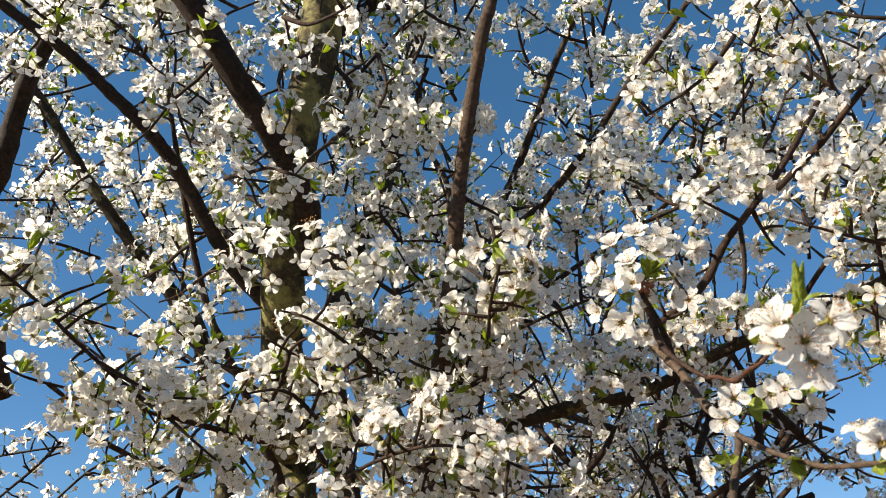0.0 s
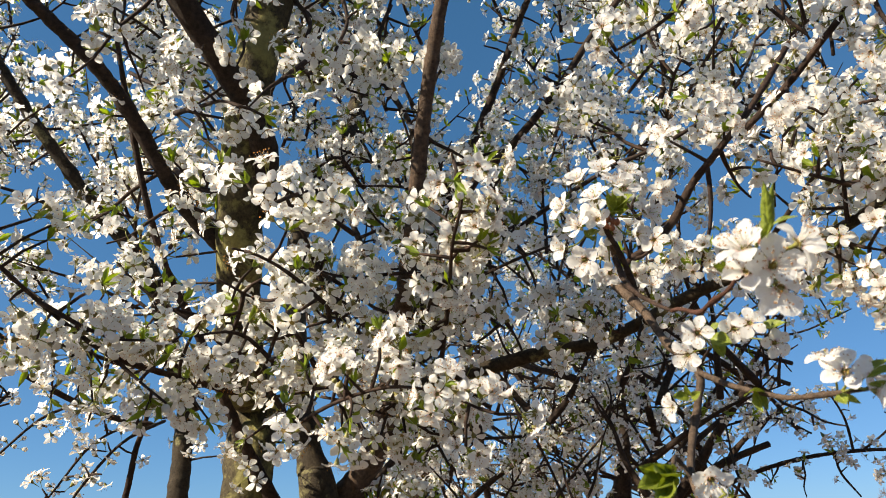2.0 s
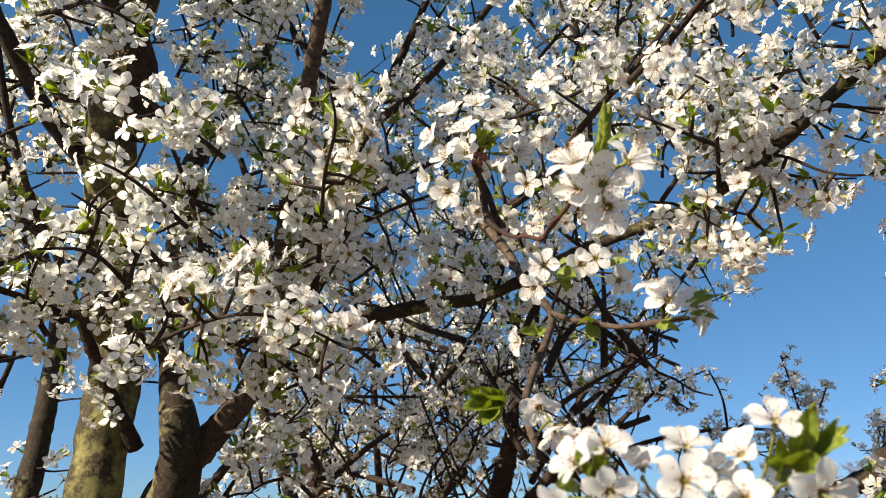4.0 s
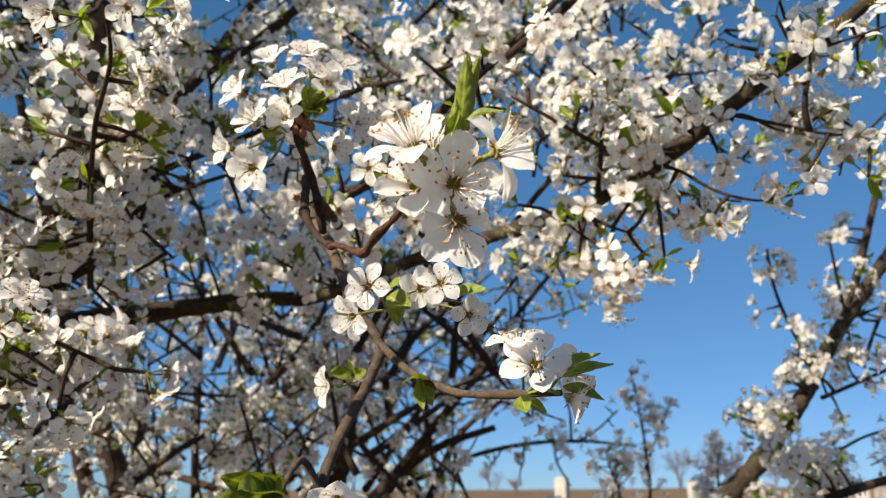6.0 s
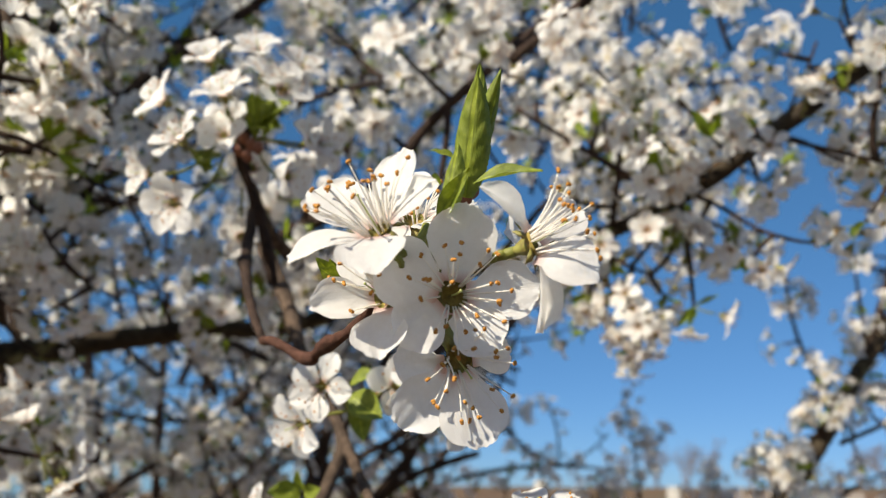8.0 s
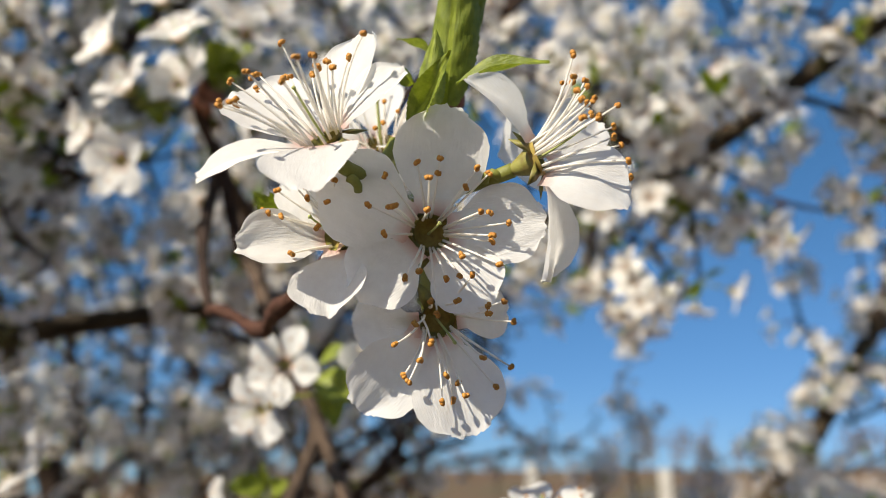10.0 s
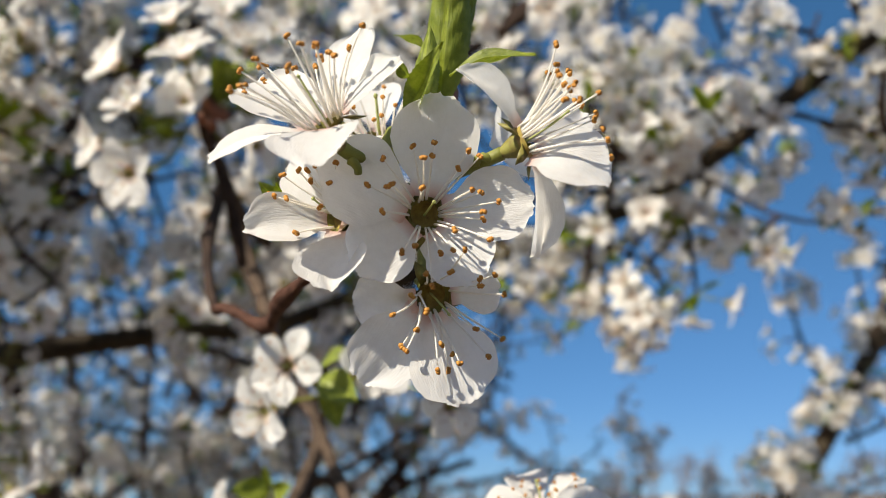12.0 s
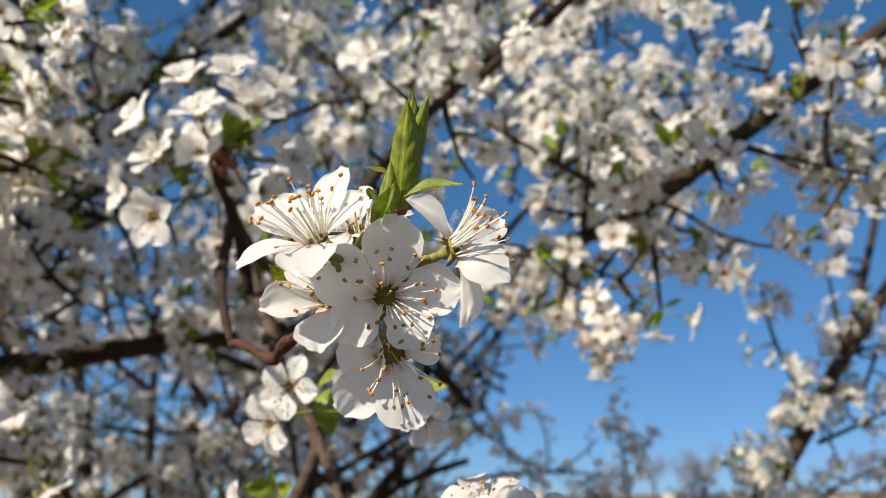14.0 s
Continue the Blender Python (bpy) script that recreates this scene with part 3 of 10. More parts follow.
def posed_petal(flower, m, base, tip, face, wide, cup, curl, ruffle, seed):
    """One petal from base to tip; face is the way its inner side looks, wide its half width against its length."""
    y = Vector(tip) - Vector(base)
    n = y.length
    y.normalize()
    z = Vector(face) - y * y.dot(Vector(face))
    z.normalize()
    turn = Matrix((y.cross(z), y, z)).transposed().to_4x4()
    rng = random.Random(seed)
    ph = [rng.uniform(0, 6.28) for _ in range(4)]
    nu, nv = 20, 22
    verts, faces = [], []
    for j in range(nv + 1):
        v = 1 - (1 - j / nv) ** 1.25
        if v > 0.6:
            w = max(0.0, 1 - ((v - 0.6) / 0.4) ** 2.9) ** 0.5
        else:
            w = 0.17 + 0.83 * math.sin(0.5 * math.pi * v / 0.6) ** 1.3
        w = wide * max(w, 0.44)
        for i in range(nu + 1):
            u = 2 * i / nu - 1
            rim = 0.018 * noise.noise(Vector((4 * u, 4 * v, seed))) + 0.011 * noise.noise(Vector((13 * u, 13 * v, seed)))
            x = u * w * (1 + (rim * 2.2 if abs(u) > 0.95 else 0))
            top = 0.06 * (1 - u * u) + (1.6 * rim - 0.025 * math.exp(-18 * (u - 0.15) ** 2) if j == nv else 0)
            long = v + top * v ** 8
            h = cup * u * u * w * (0.4 + v) * 1.6 + 0.10 * math.sin(math.pi * v) * (0.4 + cup) + curl * v * v
            h += ruffle * v * v * (math.sin(4.5 * u + ph[0]) + 0.3 * math.sin(9 * u + 3 * v + ph[1]))
            h += 0.012 * noise.noise(Vector((9 * u * w, 7 * v, seed + 5))) * (0.3 + v) + 0.004 * noise.noise(Vector((40 * u * w, 16 * v, seed + 9)))
            verts.append((x, long, h))
    for j in range(nv):
        for i in range(nu):
            a = j * (nu + 1) + i
            faces.append((a, a + 1, a + nu + 2, a + nu + 1))
    part("petal", mesh_of("petal", verts, faces, [PETAL_NEAR]), flower, m.inverted() @ Matrix.Translation(base) @ turn @ Matrix.Scale(n, 4))


def posed_flower(tree, place, axis, ring, petals, seed, foot, way, spread, stamens, length):
    """A flower with each petal posed by its tip; ring: the radius of the cup's mouth; way, spread and length: the tuft of stamens."""
    rng = random.Random(seed)
    size = ring / 0.19
    top = Vector(petals[0][0]) - Vector(place)
    m = set_out(place, axis, top, size * 0.62)
    v, t, q = flower_base(20, seed, 0.15)
    fl = part("flower", mesh_of("flower", v, t.tolist(), [CUP, CUP_IN, STALK], q), tree, m)
    low = m.inverted() @ Vector(foot)
    v, t = strand((0, 0, -0.26), (0.25 * low.x, 0.25 * low.y, 0.4 * low.z - 0.5), low, 0.075, 0.065, 10, 11)
    part("stalk", mesh_of("stalk", v, t.tolist(), [STALK]), fl, None, "thin green flower stalk")
    z = Vector(axis).normalized()
    for k, (tip, face, wide, cup, curl, ruffle) in enumerate(petals):
        out = Vector(tip) - Vector(place)
        out -= z * z.dot(out)
        base = Vector(place) + out.normalized() * ring * 0.60 + z * 0.00012 * k
        posed_petal(fl, m, base, tip, face, wide, cup, curl, ruffle, seed * 7 + k)
    w = Vector(way).normalized()
    side = w.orthogonal().normalized()
    up = w.cross(side)
    for k in range(stamens):
        a = 2.399963 * k + rng.uniform(-0.25, 0.25)
        lean = spread * math.sqrt((k + 0.6) / stamens) * rng.uniform(0.85, 1.1)
        go = (w * math.cos(lean) + (side * math.cos(a) + up * math.sin(a)) * math.sin(lean)).normalized()
        out = go - z * z.dot(go)
        root = Vector(place) + out.normalized() * ring * rng.uniform(0.46, 0.60) + z * 0.0002
        n = length * rng.uniform(0.68, 1.05)
        bend = root + (go * 0.75 + z * 0.4).normalized() * n * 0.5
        tip = root + go * n
        inv = m.inverted()
        root, bend, tip = inv @ root, inv @ bend, inv @ tip
        thick = 0.00014 / (size * 0.62)
        v, t = strand(root, bend, tip, thick, thick * 0.62, 6, 8)
        lobes = [(v, t, 0)]
        e = 0.00026 / (size * 0.62)
        b = unit(rng) * e * 0.55
        for f in (-1, 1):
            c, d = blob((0, 0, 0), e, 8, 1.15, rng.randint(0, 99))
            lobes.append((c + np.array(tip) + f * b, d, 1))
        v, t, q = joined(lobes)
        part("stamen", mesh_of("stamen", v, t.tolist(), [FILAMENT, ANTHER], q), fl)
    inv = m.inverted()
    a = inv @ (Vector(place) - z * ring * 0.3)
    b = inv @ (Vector(place) + (z + w).normalized() * length * 0.35)
    c = inv @ (Vector(place) + w * length * 0.62)
    thick = 0.00013 / (size * 0.62)
    v, t = strand(a, b, c, thick, thick * 0.8, 7, 7)
    e, d = blob(c, thick * 1.7, 7, 0.8, seed)
    v, t, q = joined([(v, t, 0), (e, d, 0)])
    part("pistil", mesh_of("pistil", v, t.tolist(), [PISTIL]), fl, None, "pale green pistil")
    return fl


def bud_scale(tree, place, axis, size):
    """A pointed papery scale, hollow on one side."""
    v, t = rings([(0.25, -1.0), (0.72, -0.55), (0.85, 0.0), (0.6, 0.6), (0.05, 1.15)], 9)
    v[:, 1] *= 0.55
    v[:, 1] += 0.18 * v[:, 2] ** 2
    part("bud_scale", mesh_of("bud_scale", v, t.tolist(), [BUD_SCALE]), tree, Matrix.Translation(place) @ facing(axis) @ Matrix.Scale(size, 4), "red-brown bud scale")


def fine_leaf(tree, base, tip, face, width, fold, curl, seed):
    """A young serrated leaf from base to tip; face is the way its upper side looks."""
    y = Vector(tip) - Vector(base)
    n = y.length
    y.normalize()
    z = Vector(face) - y * y.dot(Vector(face))
    z.normalize()
    m = Matrix((y.cross(z), y, z)).transposed().to_4x4()
    v, t = leaf_grid(8, 36, seed, width, fold, curl, 0.05)
    return part("leaf", mesh_of("leaf", v, t.tolist(), [LEAF_NEAR]), tree, Matrix.Translation(base) @ m @ Matrix.Scale(n, 4))


def rolled_leaf(tree, base, tip, face, width, wrap, bend, seed):
    """A leaf still rolled round the bud: its back bulges towards face, its toothed margins turn away."""
    y = Vector(tip) - Vector(base)
    n = y.length
    y.normalize()
    z = Vector(face) - y * y.dot(Vector(face))
    z.normalize()
    m = Matrix((y.cross(z), y, z)).transposed().to_4x4()
    nu, nv = 18, 44
    verts, faces = [], []
    for j in range(nv + 1):
        v = j / nv
        w = width * max(0.05, math.sin(math.pi * min(1.0, 0.10 + 0.90 * v ** 0.9)) ** 0.72)
        r = w / math.sin(min(wrap, math.pi / 2))
        for i in range(nu + 1):
            u = 2 * i / nu - 1
            a = u * wrap * (1 + (0.05 * (1 if j % 2 else -1) if abs(u) > 0.99 else 0))
            vein = 0.006 * math.sin(34 * v - 9 * abs(u)) * min(1.0, 3 * abs(u)) * math.sin(math.pi * v)
            h = r * (math.cos(a) - 1) + vein - 0.016 * math.exp(-(u / 0.06) ** 2) + bend * v * v
            h += 0.012 * noise.noise(Vector((2 * u, 5 * v, seed)))
            verts.append((r * math.sin(a), v, h))
    for j in range(nv):
        for i in range(nu):
            a = j * (nu + 1) + i
            faces.append((a, a + 1, a + nu + 2, a + nu + 1))
    return part("leaf", mesh_of("leaf", verts, faces, [LEAF_NEAR]), tree, Matrix.Translation(base) @ m @ Matrix.Scale(n, 4))


def fine_bud(tree, place, axis, size):
    v, t, q = far_bud(0)
    m = Matrix.Translation(place) @ facing(axis) @ Matrix.Scale(size, 4)
    part("flower_bud", mesh_of("flower_bud", v, t.tolist(), FLOWER_MATS, q), tree, m)


# ---- the plum tree ----
plum = thing("plum_tree", (-0.06, 0.62, 0.0), "old plum tree in full white blossom with dark lichened bark", "tree")
# trunk and great limbs
limb(plum, "trunk", [(-0.049, 0.551, 2.179, 0.0225), (-0.057, 0.563, 2.132, 0.0216), (-0.065, 0.574, 2.085, 0.0206), (-0.073, 0.583, 2.019, 0.0186), (-0.085, 0.599, 1.962, 0.0180), (-0.094, 0.620, 1.892, 0.0187), (-0.101, 0.660, 1.843, 0.0198), (-0.108, 0.713, 1.789, 0.0207), (-0.108, 0.753, 1.727, 0.0214), (-0.106, 0.792, 1.668, 0.0222), (-0.100, 0.680, 0.950, 0.0340), (-0.080, 0.660, 0.450, 0.0450), (-0.060, 0.620, -0.050, 0.0700)], 1, BARK_TRUNK, "grey-brown trunk with green lichen", sides=20, per_m=22, reach=(0.01, 0.05), span=(0, 0.42))
limb(plum, "limb", [(-0.169, 0.463, 2.042, 0.0110), (-0.151, 0.483, 2.021, 0.0108), (-0.128, 0.510, 1.986, 0.0106), (-0.108, 0.534, 1.958, 0.0105), (-0.089, 0.567, 1.935, 0.0105), (-0.072, 0.605, 1.901, 0.0112), (-0.080, 0.651, 1.861, 0.0118)], 2, BARK, "dark smooth limb", sides=12, per_m=26, reach=(0.01, 0.05), sprouts=12, length=(0.06, 0.14), span=(0, 0.85))
limb(plum, "limb", [(-0.329, 0.483, 2.048, 0.0041), (-0.307, 0.501, 2.034, 0.0045), (-0.266, 0.523, 2.009, 0.0049), (-0.233, 0.547, 1.982, 0.0054), (-0.204, 0.569, 1.956, 0.0058), (-0.184, 0.593, 1.930, 0.0063), (-0.163, 0.621, 1.893, 0.0064), (-0.141, 0.647, 1.860, 0.0072), (-0.108, 0.672, 1.830, 0.0089)], 3, BARK, "", sides=12, per_m=30, reach=(0.01, 0.05), sprouts=14, length=(0.05, 0.15), span=(0, 0.85))
limb(plum, "limb", [(-0.491, 0.765, 2.205, 0.0058), (-0.442, 0.795, 2.140, 0.0063), (-0.401, 0.825, 2.074, 0.0069), (-0.359, 0.853, 2.016, 0.0074), (-0.325, 0.874, 1.970, 0.0084), (-0.290, 0.890, 1.933, 0.0100), (-0.262, 0.910, 1.891, 0.0111), (-0.242, 0.949, 1.807, 0.0116), (-0.234, 1.004, 1.690, 0.0121), (-0.200, 0.800, 0.800, 0.0220), (-0.100, 0.660, 0.200, 0.0300)], 4, BARK_OLD, "", sides=20, per_m=26, reach=(0.01, 0.06), sprouts=14, length=(0.06, 0.18), span=(0, 0.4))
limb(plum, "limb", [(-0.386, 0.682, 2.262, 0.0085), (-0.407, 0.705, 2.213, 0.0095), (-0.435, 0.728, 2.165, 0.0105), (-0.456, 0.751, 2.117, 0.0110), (-0.477, 0.780, 2.056, 0.0115), (-0.525, 0.844, 1.991, 0.0124), (-0.543, 0.993, 1.838, 0.0139)], 5, BARK, "", sides=12, per_m=20, reach=(0.01, 0.05), sprouts=10, span=(0, 0.7))
limb(plum, "limb", [(-0.197, 0.557, 2.027, 0.0014), (-0.195, 0.571, 1.992, 0.0018), (-0.184, 0.605, 1.919, 0.0025), (-0.172, 0.636, 1.854, 0.0029), (-0.159, 0.665, 1.808, 0.0033), (-0.140, 0.690, 1.769, 0.0037), (-0.119, 0.722, 1.715, 0.0045), (-0.099, 0.750, 1.668, 0.0057), (-0.075, 0.779, 1.620, 0.0070)], 6, BARK_TWIG, "", sides=12, per_m=24, sprouts=10, length=(0.05, 0.12), span=(0, 0.55))
limb(plum, "limb", [(0.015, 0.595, 2.179, 0.0056), (-0.024, 0.591, 2.118, 0.0067), (-0.054, 0.578, 2.075, 0.0080)], 7, BARK, "", sides=12, per_m=40, sprouts=20)
# the second stem with its fork
limb(plum, "stem", [(-0.038, 0.743, 1.651, 0.0148), (-0.032, 0.755, 1.615, 0.0185), (-0.039, 0.773, 1.569, 0.0211), (-0.054, 0.795, 1.517, 0.0229), (-0.070, 0.630, 0.900, 0.0300), (-0.060, 0.620, -0.050, 0.0450)], 8, BARK_OLD, "forked stem with green-grey lichen", sides=20)
limb(plum, "limb", [(-0.004, 0.908, 2.190, 0.0110), (-0.036, 0.878, 2.054, 0.0111), (-0.059, 0.863, 1.988, 0.0115), (-0.081, 0.858, 1.923, 0.0116), (-0.069, 0.805, 1.796, 0.0107), (-0.052, 0.760, 1.702, 0.0111), (-0.035, 0.749, 1.633, 0.0141)], 9, BARK_OLD, "", sides=12, per_m=14, reach=(0.01, 0.04), sprouts=8, length=(0.06, 0.14), span=(0, 0.6))
limb(plum, "limb", [(0.101, 0.487, 2.076, 0.0046), (0.091, 0.504, 2.042, 0.0051), (0.081, 0.520, 2.008, 0.0055), (0.065, 0.569, 1.928, 0.0061), (0.057, 0.602, 1.869, 0.0067), (0.049, 0.641, 1.811, 0.0073), (0.040, 0.700, 1.766, 0.0089), (0.030, 0.744, 1.692, 0.0104), (0.004, 0.759, 1.647, 0.0123), (-0.026, 0.779, 1.614, 0.0143)], 10, BARK_STEM, "brown upright limb", sides=12, per_m=8, reach=(0.008, 0.03), sprouts=3, length=(0.03, 0.08), span=(0, 0.7))
# the long bough and the boughs above it
limb(plum, "bough", [(0.470, 0.365, 1.891, 0.0030), (0.454, 0.386, 1.873, 0.0036), (0.436, 0.409, 1.855, 0.0042), (0.407, 0.426, 1.830, 0.0044), (0.388, 0.449, 1.811, 0.0043), (0.370, 0.482, 1.793, 0.0040), (0.363, 0.541, 1.791, 0.0044), (0.328, 0.599, 1.785, 0.0046), (0.289, 0.648, 1.777, 0.0051), (0.231, 0.703, 1.755, 0.0054), (0.188, 0.727, 1.752, 0.0060), (0.141, 0.742, 1.744, 0.0069), (0.097, 0.748, 1.733, 0.0081), (0.047, 0.737, 1.711, 0.0094), (0.009, 0.762, 1.652, 0.0104)], 11, BARK_OLD, "long grey bough with lichen", sides=12, per_m=55, reach=(0.008, 0.05), sprouts=14, length=(0.04, 0.12), span=(0, 0.75))
limb(plum, "bough", [(0.338, 0.501, 1.930, 0.0023), (0.292, 0.492, 1.867, 0.0023), (0.263, 0.501, 1.833, 0.0024), (0.252, 0.520, 1.820, 0.0027), (0.239, 0.531, 1.797, 0.0030), (0.222, 0.531, 1.780, 0.0032), (0.204, 0.530, 1.766, 0.0034), (0.184, 0.520, 1.749, 0.0037)], 12, BARK_TWIG, "", sides=8, per_m=50, reach=(0.006, 0.04), sprouts=10, length=(0.04, 0.1))
limb(plum, "bough", [(0.346, 0.601, 2.205, 0.0027), (0.299, 0.624, 2.133, 0.0030), (0.242, 0.647, 2.063, 0.0033), (0.198, 0.666, 2.000, 0.0037), (0.151, 0.695, 1.951, 0.0041), (0.116, 0.714, 1.923, 0.0045), (0.084, 0.723, 1.858, 0.0047), (0.054, 0.723, 1.788, 0.0049)], 13, BARK, "", sides=8, per_m=50, reach=(0.006, 0.04), sprouts=12, length=(0.04, 0.12))
limb(plum, "bough", [(0.276, 0.736, 2.366, 0.0033), (0.249, 0.762, 2.312, 0.0036), (0.225, 0.784, 2.265, 0.0038), (0.198, 0.810, 2.211, 0.0042), (0.174, 0.839, 2.150, 0.0047), (0.150, 0.864, 2.096, 0.0052), (0.113, 0.870, 2.015, 0.0055), (0.072, 0.842, 1.911, 0.0055)], 14, BARK, "", sides=12, per_m=45, sprouts=12, length=(0.05, 0.14))
limb(plum, "bough", [(0.316, 0.579, 1.923, 0.0013), (0.275, 0.600, 1.903, 0.0017), (0.228, 0.619, 1.888, 0.0019), (0.189, 0.639, 1.870, 0.0021), (0.149, 0.660, 1.849, 0.0023), (0.097, 0.684, 1.822, 0.0027), (0.054, 0.701, 1.787, 0.0031)], 15, BARK, "", sides=8, per_m=60, sprouts=14)
limb(plum, "bough", [(0.456, 0.660, 2.172, 0.0014), (0.424, 0.676, 2.138, 0.0016), (0.384, 0.706, 2.076, 0.0021), (0.345, 0.733, 2.019, 0.0023), (0.294, 0.754, 1.974, 0.0026)], 16, BARK_TWIG, "", sides=8, per_m=30, sprouts=10, leaf=0.8)
limb(plum, "bough", [(0.385, 0.836, 2.268, 0.0029), (0.396, 0.860, 2.218, 0.0035), (0.407, 0.885, 2.164, 0.0038), (0.382, 0.914, 2.103, 0.0041)], 17, BARK, "", sides=8, per_m=40, sprouts=14)
limb(plum, "bough", [(0.421, 0.570, 1.893, 0.0018), (0.403, 0.602, 1.873, 0.0022), (0.395, 0.655, 1.853, 0.0023), (0.388, 0.711, 1.829, 0.0029)], 18, BARK, "", sides=8, per_m=36, sprouts=8)
limb(plum, "bough", [(0.318, 0.370, 1.898, 0.0017), (0.311, 0.391, 1.878, 0.0019), (0.302, 0.419, 1.865, 0.0021), (0.290, 0.448, 1.851, 0.0023), (0.273, 0.476, 1.837, 0.0024)], 19, BARK_TWIG, "", sides=8, per_m=40, reach=(0.006, 0.04), sprouts=12, length=(0.04, 0.1))
limb(plum, "bough", [(-0.005, 0.745, 2.120, 0.0025), (0.025, 0.739, 2.060, 0.0029), (0.053, 0.724, 1.997, 0.0032), (0.057, 0.692, 1.925, 0.0034)], 20, BARK, "", sides=8, per_m=45, sprouts=14)
limb(plum, "bough", [(-0.008, 0.741, 1.892, 0.0031), (0.010, 0.730, 1.844, 0.0034), (0.032, 0.721, 1.793, 0.0036)], 21, BARK, "", sides=8, per_m=45, sprouts=12)
# low boughs on the open side
bough = limb(plum, "bough", [(-0.243, 0.436, 1.793, 0.0008), (-0.229, 0.454, 1.779, 0.0009), (-0.219, 0.480, 1.770, 0.0011), (-0.205, 0.510, 1.753, 0.0013), (-0.184, 0.553, 1.732, 0.0015), (-0.163, 0.592, 1.718, 0.0019), (-0.133, 0.638, 1.714, 0.0024), (-0.096, 0.684, 1.709, 0.0033)], 22, BARK_TWIG, "", sides=8, per_m=120, reach=(0.006, 0.045), leaf=0.6, sprouts=24, length=(0.04, 0.1), span=(0, 0.9), pivot=(-0.950, 0.780, 1.704))
cam.data.dof.focus_object = bough
limb(plum, "bough", [(-0.290, 0.530, 1.761, 0.0007), (-0.255, 0.540, 1.738, 0.0009), (-0.226, 0.565, 1.732, 0.0011), (-0.198, 0.589, 1.727, 0.0013), (-0.167, 0.614, 1.718, 0.0015)], 23, BARK_TWIG, "", sides=8, per_m=100, reach=(0.006, 0.04), sprouts=18, leaf=0.6)
limb(plum, "bough", [(-0.309, 0.744, 1.742, 0.0017), (-0.296, 0.757, 1.735, 0.0024), (-0.276, 0.782, 1.724, 0.0026), (-0.269, 0.804, 1.720, 0.0027), (-0.253, 0.838, 1.715, 0.0030), (-0.242, 0.901, 1.718, 0.0035)], 24, BARK, "", sides=8, per_m=60, reach=(0.006, 0.02), sprouts=6, length=(0.03, 0.06), count=(1, 4), leaf=0.1)
limb(plum, "branch", [(-0.344, 0.777, 1.665, 0.0010), (-0.336, 0.782, 1.677, 0.0012), (-0.317, 0.784, 1.698, 0.0012), (-0.306, 0.789, 1.710, 0.0014), (-0.292, 0.795, 1.719, 0.0014), (-0.278, 0.793, 1.724, 0.0016)], 25, BARK, "", sides=8, per_m=60, reach=(0.008, 0.018), count=(1, 2), leaf=0, span=(0.45, 1))
fine_bud(plum, (-0.3254, 0.7819, 1.7037), (-0.51, -0.56, 0.66), 0.0059)
fine_bud(plum, (-0.3163, 0.7809, 1.7049), (-0.00, -0.62, 0.78), 0.0059)
fine_bud(plum, (-0.3056, 0.7822, 1.7001), (0.94, -0.31, -0.14), 0.0059)
fine_bud(plum, (-0.3364, 0.7886, 1.6886), (-0.51, -0.56, 0.66), 0.0059)
fine_bud(plum, (-0.3202, 0.7870, 1.6900), (0.80, -0.51, 0.33), 0.0059)
fine_bud(plum, (-0.3198, 0.7906, 1.6810), (0.94, -0.31, -0.14), 0.0059)
fine_bud(plum, (-0.3398, 0.7931, 1.6777), (0.46, -0.89, -0.03), 0.0059)
fine_bud(plum, (-0.3103, 0.7794, 1.7077), (0.00, -0.54, 0.84), 0.0059)
fine_bud(plum, (-0.3300, 0.7899, 1.6843), (0.92, -0.24, -0.31), 0.0059)
limb(plum, "branch", [(-0.282, 0.796, 1.607, 0.0010), (-0.273, 0.798, 1.629, 0.0012), (-0.264, 0.801, 1.647, 0.0012), (-0.247, 0.801, 1.670, 0.0014), (-0.234, 0.805, 1.686, 0.0014), (-0.226, 0.831, 1.701, 0.0017), (-0.219, 0.878, 1.718, 0.0018)], 26, BARK, "", sides=8, per_m=75, reach=(0.01, 0.022), count=(1, 2), leaf=0, span=(0, 0.75))
fine_bud(plum, (-0.2549, 0.8001, 1.6745), (-0.68, -0.49, 0.54), 0.0060)
fine_bud(plum, (-0.2391, 0.8013, 1.6689), (0.67, -0.31, -0.67), 0.0060)
fine_bud(plum, (-0.2519, 0.8100, 1.6490), (0.91, -0.39, -0.17), 0.0060)
fine_bud(plum, (-0.2579, 0.8087, 1.6532), (0.61, -0.19, -0.77), 0.0060)
fine_bud(plum, (-0.2738, 0.7973, 1.6842), (-0.51, -0.56, 0.66), 0.0060)
fine_bud(plum, (-0.3000, 0.8131, 1.6485), (-0.82, -0.43, 0.38), 0.0060)
fine_bud(plum, (-0.2715, 0.8085, 1.6557), (-0.60, -0.72, 0.34), 0.0060)
fine_bud(plum, (-0.2824, 0.8098, 1.6540), (-0.87, -0.47, 0.17), 0.0060)
limb(plum, "branch", [(-0.327, 0.841, 1.609, 0.0008), (-0.315, 0.841, 1.635, 0.0010), (-0.305, 0.844, 1.653, 0.0011), (-0.284, 0.842, 1.683, 0.0013), (-0.265, 0.844, 1.700, 0.0013), (-0.250, 0.880, 1.717, 0.0016)], 27, BARK, "", sides=8, per_m=110, reach=(0.008, 0.022), count=(1, 3), leaf=0.05, span=(0, 0.9))
